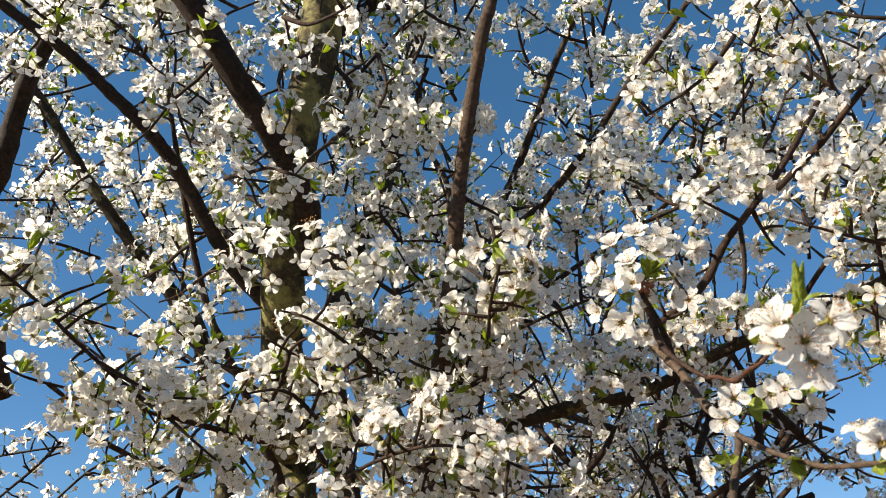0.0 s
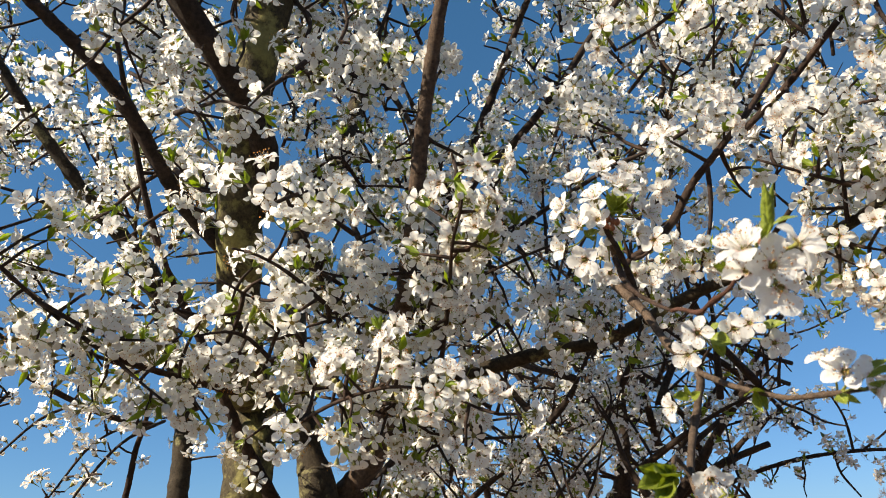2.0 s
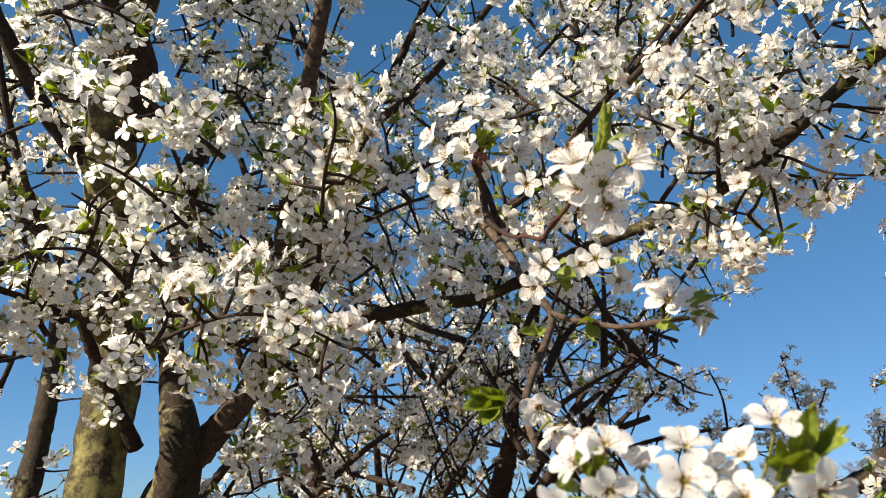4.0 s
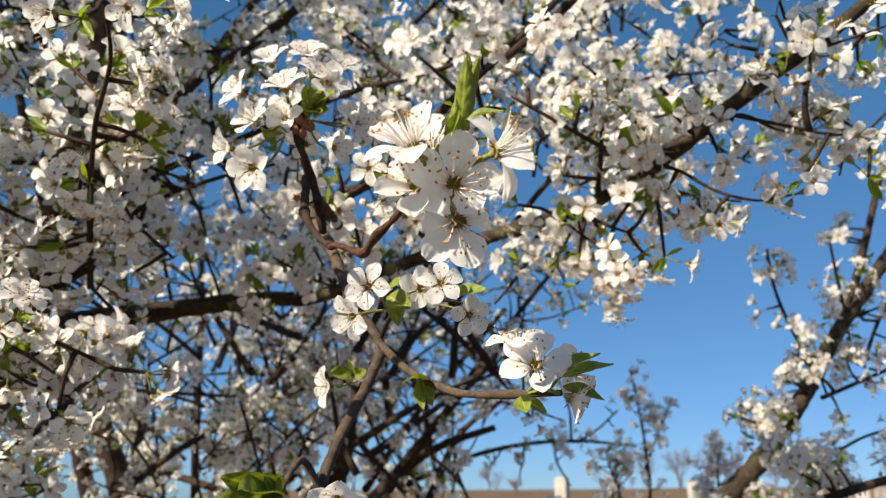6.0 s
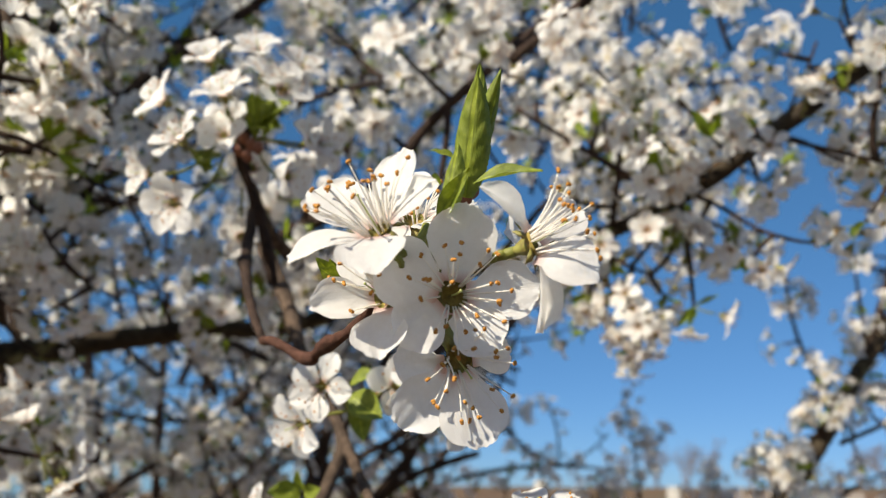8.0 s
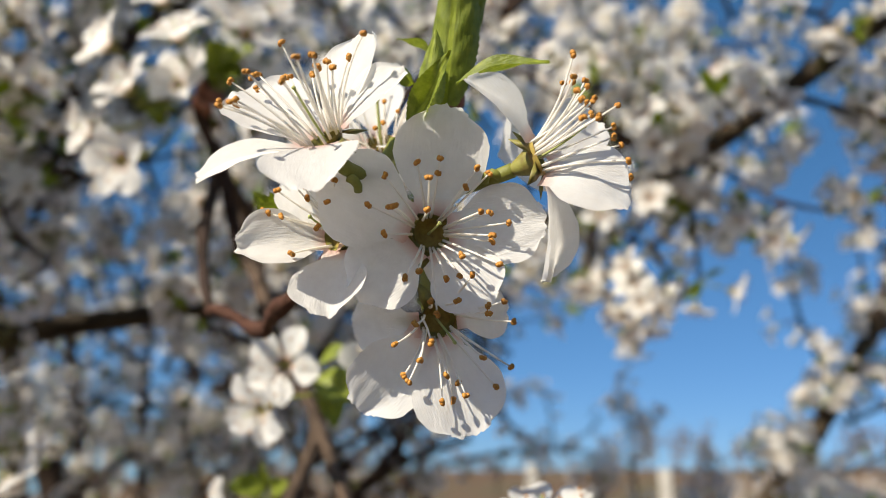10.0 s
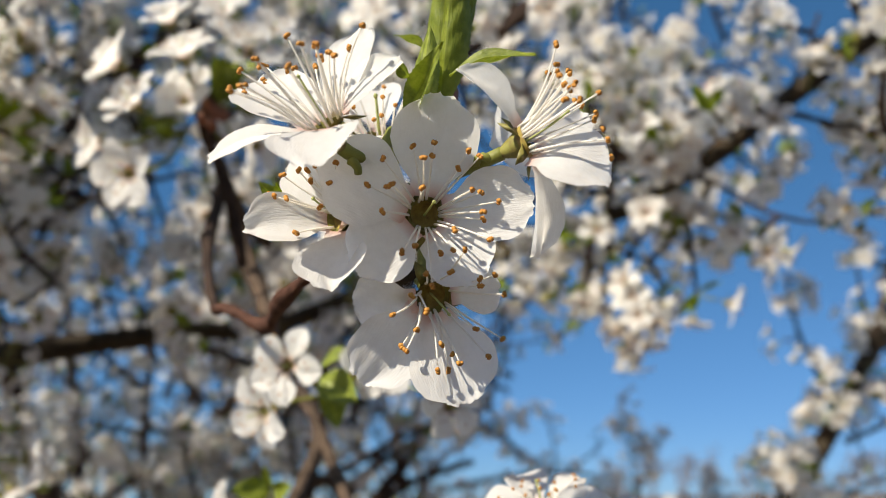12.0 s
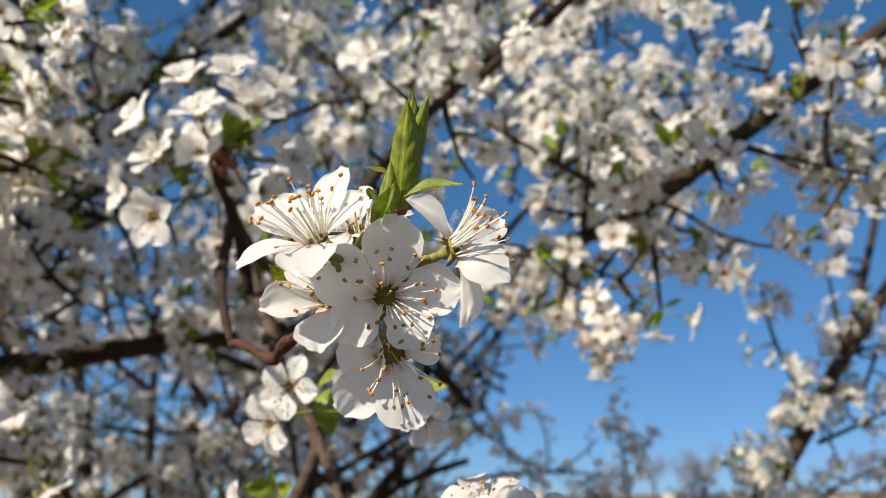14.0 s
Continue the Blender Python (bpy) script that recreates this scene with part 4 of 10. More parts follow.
limb(plum, "branch", [(-0.473, 0.901, 1.680, 0.0009), (-0.453, 0.893, 1.697, 0.0014), (-0.415, 0.879, 1.724, 0.0016), (-0.395, 0.871, 1.741, 0.0019), (-0.384, 0.866, 1.751, 0.0016)], 28, BARK, "", sides=8, per_m=110, reach=(0.008, 0.022), count=(1, 3), leaf=0.05)
limb(plum, "branch", [(-0.434, 0.823, 1.728, 0.0011), (-0.386, 0.819, 1.734, 0.0011), (-0.361, 0.828, 1.739, 0.0009)], 29, BARK, "", sides=8, per_m=70, reach=(0.006, 0.018), count=(1, 2), leaf=0.05)
limb(plum, "branch", [(-0.293, 1.041, 1.778, 0.0028), (-0.303, 1.056, 1.743, 0.0031), (-0.315, 1.069, 1.712, 0.0036), (-0.324, 1.084, 1.674, 0.0039), (-0.334, 1.099, 1.639, 0.0042), (-0.355, 1.130, 1.591, 0.0045), (-0.330, 0.720, 0.900, 0.0070), (-0.250, 0.680, 0.000, 0.0090)], 30, BARK_TWIG, "bare straight brown sucker", sides=12)
limb(plum, "bough", [(-0.498, 0.795, 2.023, 0.0012), (-0.438, 0.795, 2.022, 0.0015), (-0.387, 0.812, 2.032, 0.0018)], 31, BARK, "", sides=8, per_m=40, sprouts=10)
limb(plum, "bough", [(-0.467, 0.942, 2.063, 0.0015), (-0.419, 0.928, 2.091, 0.0018), (-0.350, 0.875, 2.086, 0.0019)], 32, BARK, "", sides=8, per_m=40, sprouts=14)
limb(plum, "bough", [(-0.185, 0.619, 1.802, 0.0011), (-0.161, 0.629, 1.780, 0.0012), (-0.119, 0.641, 1.754, 0.0016), (-0.086, 0.674, 1.732, 0.0022), (-0.060, 0.713, 1.694, 0.0030)], 33, BARK_TWIG, "", sides=8, per_m=80, reach=(0.006, 0.045), sprouts=16)
limb(plum, "bough", [(-0.085, 0.549, 1.763, 0.0008), (-0.062, 0.564, 1.752, 0.0011), (-0.038, 0.604, 1.738, 0.0016), (-0.025, 0.657, 1.717, 0.0025)], 34, BARK_TWIG, "", sides=8, per_m=80, reach=(0.006, 0.04), sprouts=16)
limb(plum, "bough", [(-0.056, 0.569, 1.860, 0.0010), (-0.045, 0.590, 1.839, 0.0014), (-0.032, 0.613, 1.812, 0.0018), (-0.021, 0.651, 1.779, 0.0022), (-0.019, 0.689, 1.744, 0.0026)], 35, BARK_TWIG, "", sides=8, per_m=80, reach=(0.006, 0.04), sprouts=14)
limb(plum, "bough", [(0.076, 0.466, 1.816, 0.0007), (0.083, 0.487, 1.795, 0.0010), (0.078, 0.519, 1.775, 0.0012), (0.077, 0.563, 1.751, 0.0016), (0.075, 0.651, 1.728, 0.0021)], 36, BARK_TWIG, "", sides=8, per_m=90, reach=(0.006, 0.035), sprouts=12, length=(0.03, 0.07))
limb(plum, "bough", [(-0.046, 0.576, 1.655, 0.0015), (-0.005, 0.546, 1.673, 0.0013), (0.034, 0.520, 1.679, 0.0011), (0.067, 0.522, 1.675, 0.0009), (0.098, 0.547, 1.667, 0.0008)], 37, BARK_TWIG, "", sides=8, per_m=110, reach=(0.006, 0.04), sprouts=14, length=(0.03, 0.07), leaf=0.6)
limb(plum, "bough", [(0.121, 0.592, 1.736, 0.0008), (0.097, 0.604, 1.758, 0.0010), (0.081, 0.625, 1.784, 0.0014), (0.063, 0.640, 1.800, 0.0016)], 38, BARK_TWIG, "", sides=8, per_m=80, sprouts=14)
limb(plum, "bough", [(-0.057, 0.664, 1.797, 0.0007), (-0.026, 0.657, 1.790, 0.0009), (-0.001, 0.675, 1.779, 0.0012), (0.022, 0.708, 1.758, 0.0016)], 39, BARK_TWIG, "", sides=8, per_m=90, reach=(0.006, 0.04), sprouts=14)
limb(plum, "bough", [(0.078, 0.531, 1.812, 0.0007), (0.071, 0.562, 1.790, 0.0009), (0.066, 0.594, 1.764, 0.0011), (0.056, 0.648, 1.742, 0.0015)], 40, BARK_TWIG, "", sides=8, per_m=90, reach=(0.006, 0.04), sprouts=14, leaf=0.5)
limb(plum, "bough", [(0.173, 0.611, 1.814, 0.0011), (0.136, 0.646, 1.810, 0.0013), (0.101, 0.691, 1.805, 0.0017), (0.067, 0.739, 1.789, 0.0019), (0.042, 0.779, 1.758, 0.0024)], 41, BARK, "", sides=8, per_m=60, reach=(0.006, 0.04), sprouts=12)
limb(plum, "bough", [(-0.017, 0.600, 1.689, 0.0011), (0.006, 0.595, 1.683, 0.0010), (0.033, 0.611, 1.676, 0.0010), (0.066, 0.625, 1.670, 0.0009), (0.098, 0.629, 1.662, 0.0008)], 42, BARK_TWIG, "", sides=8, per_m=100, reach=(0.006, 0.04), sprouts=14, length=(0.03, 0.07), leaf=0.6)
limb(plum, "bough", [(0.184, 0.657, 1.765, 0.0008), (0.210, 0.653, 1.753, 0.0010), (0.230, 0.659, 1.749, 0.0011)], 43, BARK_TWIG, "", sides=8, per_m=90, sprouts=12)
limb(plum, "bough", [(0.350, 0.496, 1.835, 0.0011), (0.352, 0.502, 1.813, 0.0014), (0.359, 0.519, 1.789, 0.0017)], 44, BARK_TWIG, "", sides=8, per_m=90, sprouts=10, length=(0.03, 0.07))
limb(plum, "bough", [(0.425, 0.420, 1.798, 0.0006), (0.413, 0.428, 1.802, 0.0007), (0.397, 0.435, 1.811, 0.0009), (0.388, 0.449, 1.811, 0.0011)], 45, BARK_TWIG, "", sides=8, per_m=70, count=(1, 4), sprouts=10, length=(0.03, 0.06))
limb(plum, "bough", [(0.433, 0.437, 1.772, 0.0005), (0.411, 0.445, 1.767, 0.0007), (0.395, 0.458, 1.775, 0.0009), (0.381, 0.469, 1.789, 0.0010), (0.373, 0.480, 1.796, 0.0013)], 46, BARK_TWIG, "", sides=8, per_m=55, rise=0.1, sprouts=7, length=(0.03, 0.06))
limb(plum, "bough", [(0.377, 0.499, 1.736, 0.0005), (0.368, 0.509, 1.746, 0.0007), (0.351, 0.520, 1.760, 0.0008), (0.341, 0.530, 1.774, 0.0011)], 47, BARK_TWIG, "", sides=8, per_m=140, rise=-0.3, sprouts=6, length=(0.03, 0.06), leaf=0.5)
limb(plum, "branch", [(0.406, 0.557, 1.827, 0.0016), (0.426, 0.542, 1.817, 0.0013), (0.446, 0.527, 1.807, 0.0010), (0.473, 0.518, 1.805, 0.0006)], 610, BARK_TWIG, "", sides=6, per_m=130, reach=(0.004, 0.03), rise=-0.5, count=(3, 5), leaf=0.4, sprouts=0)
limb(plum, "branch", [(0.342, 0.518, 1.778, 0.0014), (0.353, 0.507, 1.766, 0.0011), (0.365, 0.495, 1.757, 0.0006)], 611, BARK_TWIG, "", sides=6, per_m=160, reach=(0.004, 0.025), rise=-0.2, count=(3, 5), leaf=0.6, sprouts=0)
limb(plum, "bough", [(0.439, 0.581, 1.928, 0.0014), (0.471, 0.551, 1.924, 0.0012), (0.491, 0.524, 1.919, 0.0010)], 48, BARK_TWIG, "", sides=8, per_m=60, sprouts=12)
limb(plum, "bough", [(0.458, 0.368, 1.849, 0.0005), (0.442, 0.382, 1.844, 0.0006), (0.426, 0.395, 1.839, 0.0008), (0.418, 0.409, 1.839, 0.0010)], 49, BARK_TWIG, "", sides=8, per_m=65, sprouts=10, length=(0.03, 0.06), leaf=0.7)
limb(plum, "bough", [(0.476, 0.392, 1.795, 0.0005), (0.454, 0.400, 1.796, 0.0007), (0.433, 0.409, 1.794, 0.0008), (0.414, 0.420, 1.800, 0.0009), (0.389, 0.432, 1.807, 0.0010)], 50, BARK_TWIG, "", sides=8, per_m=60, sprouts=8, length=(0.03, 0.06))
limb(plum, "bough", [(0.436, 0.412, 1.813, 0.0007), (0.454, 0.421, 1.801, 0.0006), (0.462, 0.434, 1.787, 0.0005)], 51, BARK_TWIG, "", sides=8, per_m=60, sprouts=6, length=(0.03, 0.06))
limb(plum, "bough", [(0.411, 0.427, 1.861, 0.0006), (0.408, 0.435, 1.843, 0.0007), (0.402, 0.445, 1.822, 0.0009)], 52, BARK_TWIG, "", sides=8, per_m=75, sprouts=10, length=(0.03, 0.06), leaf=0.6)
limb(plum, "bough", [(0.402, 0.524, 1.914, 0.0009), (0.377, 0.544, 1.887, 0.0012), (0.369, 0.532, 1.835, 0.0012), (0.360, 0.518, 1.788, 0.0013)], 53, BARK_TWIG, "", sides=8, per_m=70, sprouts=10, length=(0.03, 0.06))
# the thin wood low down behind
limb(plum, "limb", [(-0.163, 1.438, 2.039, 0.0051), (-0.091, 1.415, 1.877, 0.0077), (-0.045, 1.431, 1.787, 0.0098), (0.002, 1.446, 1.697, 0.0113), (0.068, 1.486, 1.517, 0.0127)], 54, BARK, "", sides=12, per_m=14, reach=(0.01, 0.05), sprouts=5)
limb(plum, "limb", [(-0.099, 1.367, 2.031, 0.0070), (-0.031, 1.346, 1.865, 0.0115), (0.022, 1.370, 1.745, 0.0142), (0.073, 1.388, 1.641, 0.0175), (0.134, 1.409, 1.521, 0.0209)], 55, BARK, "", sides=20, per_m=14, reach=(0.01, 0.05), sprouts=5)
limb(plum, "limb", [(0.014, 1.494, 2.039, 0.0047), (0.045, 1.474, 1.905, 0.0069), (0.066, 1.500, 1.807, 0.0084), (0.094, 1.530, 1.689, 0.0099), (0.126, 1.579, 1.513, 0.0107)], 56, BARK, "", sides=12, per_m=14, reach=(0.01, 0.05), sprouts=5)
limb(plum, "limb", [(0.137, 1.294, 2.036, 0.0028), (0.161, 1.331, 1.900, 0.0049), (0.182, 1.391, 1.701, 0.0063), (0.206, 1.443, 1.519, 0.0070)], 57, BARK, "", sides=12, per_m=14, reach=(0.01, 0.05), sprouts=5)
limb(plum, "limb", [(0.389, 1.157, 1.887, 0.0039), (0.384, 1.183, 1.812, 0.0052), (0.388, 1.210, 1.728, 0.0077), (0.379, 1.243, 1.637, 0.0155), (0.354, 1.286, 1.528, 0.0200)], 58, BARK, "", sides=20, per_m=16, reach=(0.01, 0.05), sprouts=5)
limb(plum, "limb", [(0.346, 1.415, 1.643, 0.0110), (0.277, 1.458, 1.575, 0.0183), (0.227, 1.492, 1.517, 0.0220)], 59, BARK, "", sides=20, per_m=10)
limb(plum, "branch", [(0.040, 1.050, 1.702, 0.0040), (-0.025, 1.061, 1.628, 0.0053), (-0.085, 1.086, 1.540, 0.0061)], 60, BARK, "", sides=12, per_m=32, reach=(0.006, 0.05), sprouts=9, length=(0.04, 0.12))
limb(plum, "branch", [(0.345, 1.050, 1.755, 0.0025), (0.249, 1.092, 1.713, 0.0033), (0.148, 1.144, 1.650, 0.0042), (0.031, 1.215, 1.540, 0.0050)], 61, BARK, "", sides=12, per_m=32, reach=(0.006, 0.05), sprouts=9, length=(0.04, 0.12))
limb(plum, "branch", [(0.638, 1.008, 1.946, 0.0028), (0.577, 1.057, 1.853, 0.0037), (0.523, 1.102, 1.765, 0.0043), (0.481, 1.179, 1.671, 0.0051), (0.453, 1.228, 1.613, 0.0058)], 62, BARK, "", sides=12, per_m=32, reach=(0.006, 0.05), sprouts=9, length=(0.04, 0.12))
limb(plum, "branch", [(0.582, 1.103, 1.874, 0.0032), (0.517, 1.153, 1.781, 0.0042), (0.467, 1.193, 1.705, 0.0045), (0.425, 1.258, 1.613, 0.0053)], 63, BARK, "", sides=12, per_m=32, reach=(0.006, 0.05), sprouts=9, length=(0.04, 0.12))
limb(plum, "branch", [(0.083, 1.087, 1.717, 0.0024), (0.172, 1.061, 1.714, 0.0021), (0.271, 1.052, 1.717, 0.0016)], 64, BARK, "", sides=8, per_m=32, reach=(0.006, 0.05), sprouts=9, length=(0.04, 0.12))
limb(plum, "branch", [(0.469, 1.287, 1.752, 0.0035), (0.373, 1.302, 1.796, 0.0028), (0.242, 1.330, 1.829, 0.0021)], 65, BARK, "", sides=8, per_m=32, reach=(0.006, 0.05), sprouts=9, length=(0.04, 0.12))
limb(plum, "branch", [(0.201, 0.948, 1.698, 0.0014), (0.233, 0.962, 1.626, 0.0016), (0.267, 0.979, 1.542, 0.0019)], 66, BARK, "", sides=8, per_m=32, reach=(0.006, 0.05), sprouts=9, length=(0.04, 0.12))
limb(plum, "branch", [(0.309, 1.019, 1.715, 0.0013), (0.272, 1.044, 1.673, 0.0016), (0.226, 1.081, 1.604, 0.0018), (0.219, 1.103, 1.542, 0.0021)], 67, BARK, "", sides=8, per_m=32, reach=(0.006, 0.05), sprouts=9, length=(0.04, 0.12))
limb(plum, "branch", [(0.568, 1.109, 1.702, 0.0043), (0.532, 1.125, 1.689, 0.0052), (0.490, 1.143, 1.670, 0.0055), (0.460, 1.196, 1.637, 0.0057)], 68, BARK, "sawn-off branch stub", sides=12)
limb(plum, "branch", [(0.831, 1.144, 1.690, 0.0017), (0.747, 1.167, 1.695, 0.0027), (0.661, 1.195, 1.688, 0.0034), (0.576, 1.229, 1.665, 0.0037), (0.494, 1.267, 1.624, 0.0047)], 69, BARK, "", sides=8, per_m=26, reach=(0.004, 0.03), sprouts=10, length=(0.04, 0.1), count=(1, 4))
limb(plum, "branch", [(0.698, 1.152, 1.785, 0.0013), (0.720, 1.160, 1.742, 0.0017), (0.730, 1.173, 1.692, 0.0020)], 70, BARK, "", sides=8, per_m=55, reach=(0.003, 0.02), count=(1, 4), leaf=0.1)
limb(plum, "branch", [(0.794, 1.137, 1.743, 0.0013), (0.771, 1.153, 1.717, 0.0017), (0.739, 1.170, 1.693, 0.0020)], 71, BARK, "", sides=8, per_m=55, reach=(0.003, 0.02), count=(1, 4), leaf=0.1)
limb(plum, "branch", [(0.616, 1.138, 1.804, 0.0013), (0.579, 1.166, 1.752, 0.0016), (0.522, 1.189, 1.734, 0.0020)], 72, BARK, "", sides=8, per_m=55, reach=(0.003, 0.02), count=(1, 4), leaf=0.1)
limb(plum, "branch", [(0.678, 1.127, 1.779, 0.0013), (0.638, 1.145, 1.762, 0.0016), (0.581, 1.171, 1.735, 0.0020)], 73, BARK, "", sides=8, per_m=55, reach=(0.003, 0.02), count=(1, 4), leaf=0.1)
limb(plum, "branch", [(0.737, 1.192, 1.629, 0.0013), (0.712, 1.188, 1.663, 0.0017), (0.704, 1.181, 1.691, 0.0020)], 74, BARK, "", sides=8, per_m=55, reach=(0.003, 0.02), count=(1, 4), leaf=0.1)
limb(plum, "branch", [(0.659, 1.153, 1.720, 0.0013), (0.614, 1.158, 1.744, 0.0016), (0.555, 1.176, 1.743, 0.0020)], 75, BARK, "", sides=8, per_m=55, reach=(0.003, 0.02), count=(1, 4), leaf=0.1)
# boughs that fill the crown
limb(plum, "branch", [(-0.599, 1.053, 2.167, 0.0030), (-0.572, 1.024, 2.219, 0.0024), (-0.559, 0.994, 2.274, 0.0014), (-0.528, 0.966, 2.324, 0.0005)], 76, BARK, "", sides=8, per_m=48, reach=(0.004, 0.03), sprouts=9, length=(0.04, 0.12), step=0.012)
limb(plum, "branch", [(-0.291, 0.985, 2.304, 0.0030), (-0.339, 0.980, 2.357, 0.0024), (-0.400, 0.982, 2.397, 0.0015), (-0.470, 0.990, 2.422, 0.0006)], 77, BARK, "", sides=8, per_m=48, reach=(0.004, 0.03), sprouts=9, length=(0.04, 0.12), step=0.012)
limb(plum, "branch", [(-0.691, 1.070, 2.320, 0.0032), (-0.658, 1.045, 2.357, 0.0026), (-0.618, 1.023, 2.388, 0.0015), (-0.576, 1.003, 2.417, 0.0006)], 78, BARK, "", sides=8, per_m=48, reach=(0.004, 0.03), sprouts=9, length=(0.04, 0.12), step=0.012)
limb(plum, "branch", [(-0.425, 0.760, 2.211, 0.0024), (-0.411, 0.712, 2.222, 0.0018), (-0.397, 0.667, 2.229, 0.0010), (-0.387, 0.623, 2.232, 0.0004)], 79, BARK, "", sides=8, per_m=60, reach=(0.004, 0.03), sprouts=14, length=(0.04, 0.12), step=0.012)
limb(plum, "branch", [(-0.158, 0.800, 2.015, 0.0023), (-0.195, 0.795, 2.066, 0.0018), (-0.231, 0.789, 2.121, 0.0011), (-0.279, 0.785, 2.170, 0.0004)], 80, BARK, "", sides=8, per_m=48, reach=(0.004, 0.03), sprouts=9, length=(0.04, 0.12), step=0.012)
limb(plum, "branch", [(-0.550, 1.056, 2.286, 0.0032), (-0.575, 1.034, 2.349, 0.0025), (-0.588, 1.011, 2.416, 0.0015), (-0.616, 0.989, 2.480, 0.0006)], 81, BARK, "", sides=8, per_m=48, reach=(0.004, 0.03), sprouts=9, length=(0.04, 0.12), step=0.012)
limb(plum, "branch", [(-0.565, 0.982, 2.254, 0.0029), (-0.580, 0.955, 2.300, 0.0023), (-0.606, 0.931, 2.341, 0.0014), (-0.631, 0.906, 2.382, 0.0005)], 82, BARK, "", sides=8, per_m=48, reach=(0.004, 0.03), sprouts=9, length=(0.04, 0.12), step=0.012)
limb(plum, "branch", [(-0.303, 0.674, 2.206, 0.0022), (-0.325, 0.653, 2.267, 0.0017), (-0.333, 0.631, 2.333, 0.0010), (-0.341, 0.608, 2.399, 0.0004)], 83, BARK, "", sides=8, per_m=60, reach=(0.004, 0.03), sprouts=14, length=(0.04, 0.12), step=0.012)
limb(plum, "branch", [(-0.334, 1.039, 2.293, 0.0031), (-0.313, 1.043, 2.371, 0.0026), (-0.288, 1.045, 2.451, 0.0016), (-0.252, 1.048, 2.528, 0.0006)], 84, BARK, "", sides=8, per_m=48, reach=(0.004, 0.03), sprouts=9, length=(0.04, 0.12), step=0.012)
limb(plum, "branch", [(-0.237, 0.923, 2.457, 0.0030), (-0.305, 0.913, 2.525, 0.0025), (-0.376, 0.902, 2.595, 0.0015), (-0.451, 0.892, 2.664, 0.0006)], 85, BARK, "", sides=8, per_m=48, reach=(0.004, 0.03), sprouts=9, length=(0.04, 0.12), step=0.012)
limb(plum, "branch", [(-0.581, 0.980, 2.117, 0.0028), (-0.542, 0.959, 2.158, 0.0022), (-0.498, 0.940, 2.195, 0.0013), (-0.456, 0.920, 2.233, 0.0005)], 86, BARK, "", sides=8, per_m=48, reach=(0.004, 0.03), sprouts=9, length=(0.04, 0.12), step=0.012)
limb(plum, "branch", [(-0.264, 0.718, 2.095, 0.0021), (-0.257, 0.709, 2.129, 0.0017), (-0.257, 0.700, 2.165, 0.0010), (-0.264, 0.690, 2.201, 0.0004)], 87, BARK, "", sides=8, per_m=60, reach=(0.004, 0.03), sprouts=14, length=(0.04, 0.12), step=0.012)
limb(plum, "branch", [(-0.525, 1.016, 2.148, 0.0029), (-0.483, 0.970, 2.156, 0.0022), (-0.438, 0.925, 2.157, 0.0013), (-0.389, 0.885, 2.151, 0.0005)], 88, BARK, "", sides=8, per_m=48, reach=(0.004, 0.03), sprouts=9, length=(0.04, 0.12), step=0.012)
limb(plum, "branch", [(-0.373, 0.719, 2.235, 0.0023), (-0.371, 0.690, 2.253, 0.0018), (-0.368, 0.662, 2.271, 0.0010), (-0.360, 0.634, 2.287, 0.0004)], 89, BARK, "", sides=8, per_m=60, reach=(0.004, 0.03), sprouts=14, length=(0.04, 0.12), step=0.012)
limb(plum, "branch", [(-0.551, 0.853, 2.229, 0.0026), (-0.548, 0.865, 2.279, 0.0022), (-0.536, 0.878, 2.326, 0.0013), (-0.525, 0.890, 2.376, 0.0005)], 90, BARK, "", sides=8, per_m=48, reach=(0.004, 0.03), sprouts=9, length=(0.04, 0.12), step=0.012)
limb(plum, "branch", [(-0.477, 0.708, 2.246, 0.0023), (-0.505, 0.707, 2.287, 0.0019), (-0.535, 0.706, 2.329, 0.0011), (-0.559, 0.703, 2.374, 0.0004)], 91, BARK, "", sides=8, per_m=60, reach=(0.004, 0.03), sprouts=14, length=(0.04, 0.12), step=0.012)
limb(plum, "branch", [(-0.234, 0.797, 2.131, 0.0024), (-0.242, 0.783, 2.177, 0.0019), (-0.255, 0.768, 2.223, 0.0011), (-0.254, 0.752, 2.270, 0.0004)], 92, BARK, "", sides=8, per_m=48, reach=(0.004, 0.03), sprouts=9, length=(0.04, 0.12), step=0.012)
limb(plum, "branch", [(-0.187, 0.876, 2.051, 0.0025), (-0.230, 0.894, 2.096, 0.0021), (-0.274, 0.910, 2.146, 0.0012), (-0.314, 0.923, 2.202, 0.0005)], 93, BARK, "", sides=8, per_m=48, reach=(0.004, 0.03), sprouts=9, length=(0.04, 0.12), step=0.012)
limb(plum, "branch", [(-0.276, 0.941, 2.458, 0.0031), (-0.331, 0.909, 2.466, 0.0024), (-0.389, 0.887, 2.453, 0.0014), (-0.444, 0.868, 2.431, 0.0005)], 94, BARK, "", sides=8, per_m=48, reach=(0.004, 0.03), sprouts=9, length=(0.04, 0.12), step=0.012)
limb(plum, "branch", [(-0.373, 0.770, 2.175, 0.0024), (-0.364, 0.730, 2.202, 0.0018), (-0.359, 0.692, 2.225, 0.0010), (-0.348, 0.655, 2.247, 0.0004)], 95, BARK, "", sides=8, per_m=60, reach=(0.004, 0.03), sprouts=14, length=(0.04, 0.12), step=0.012)
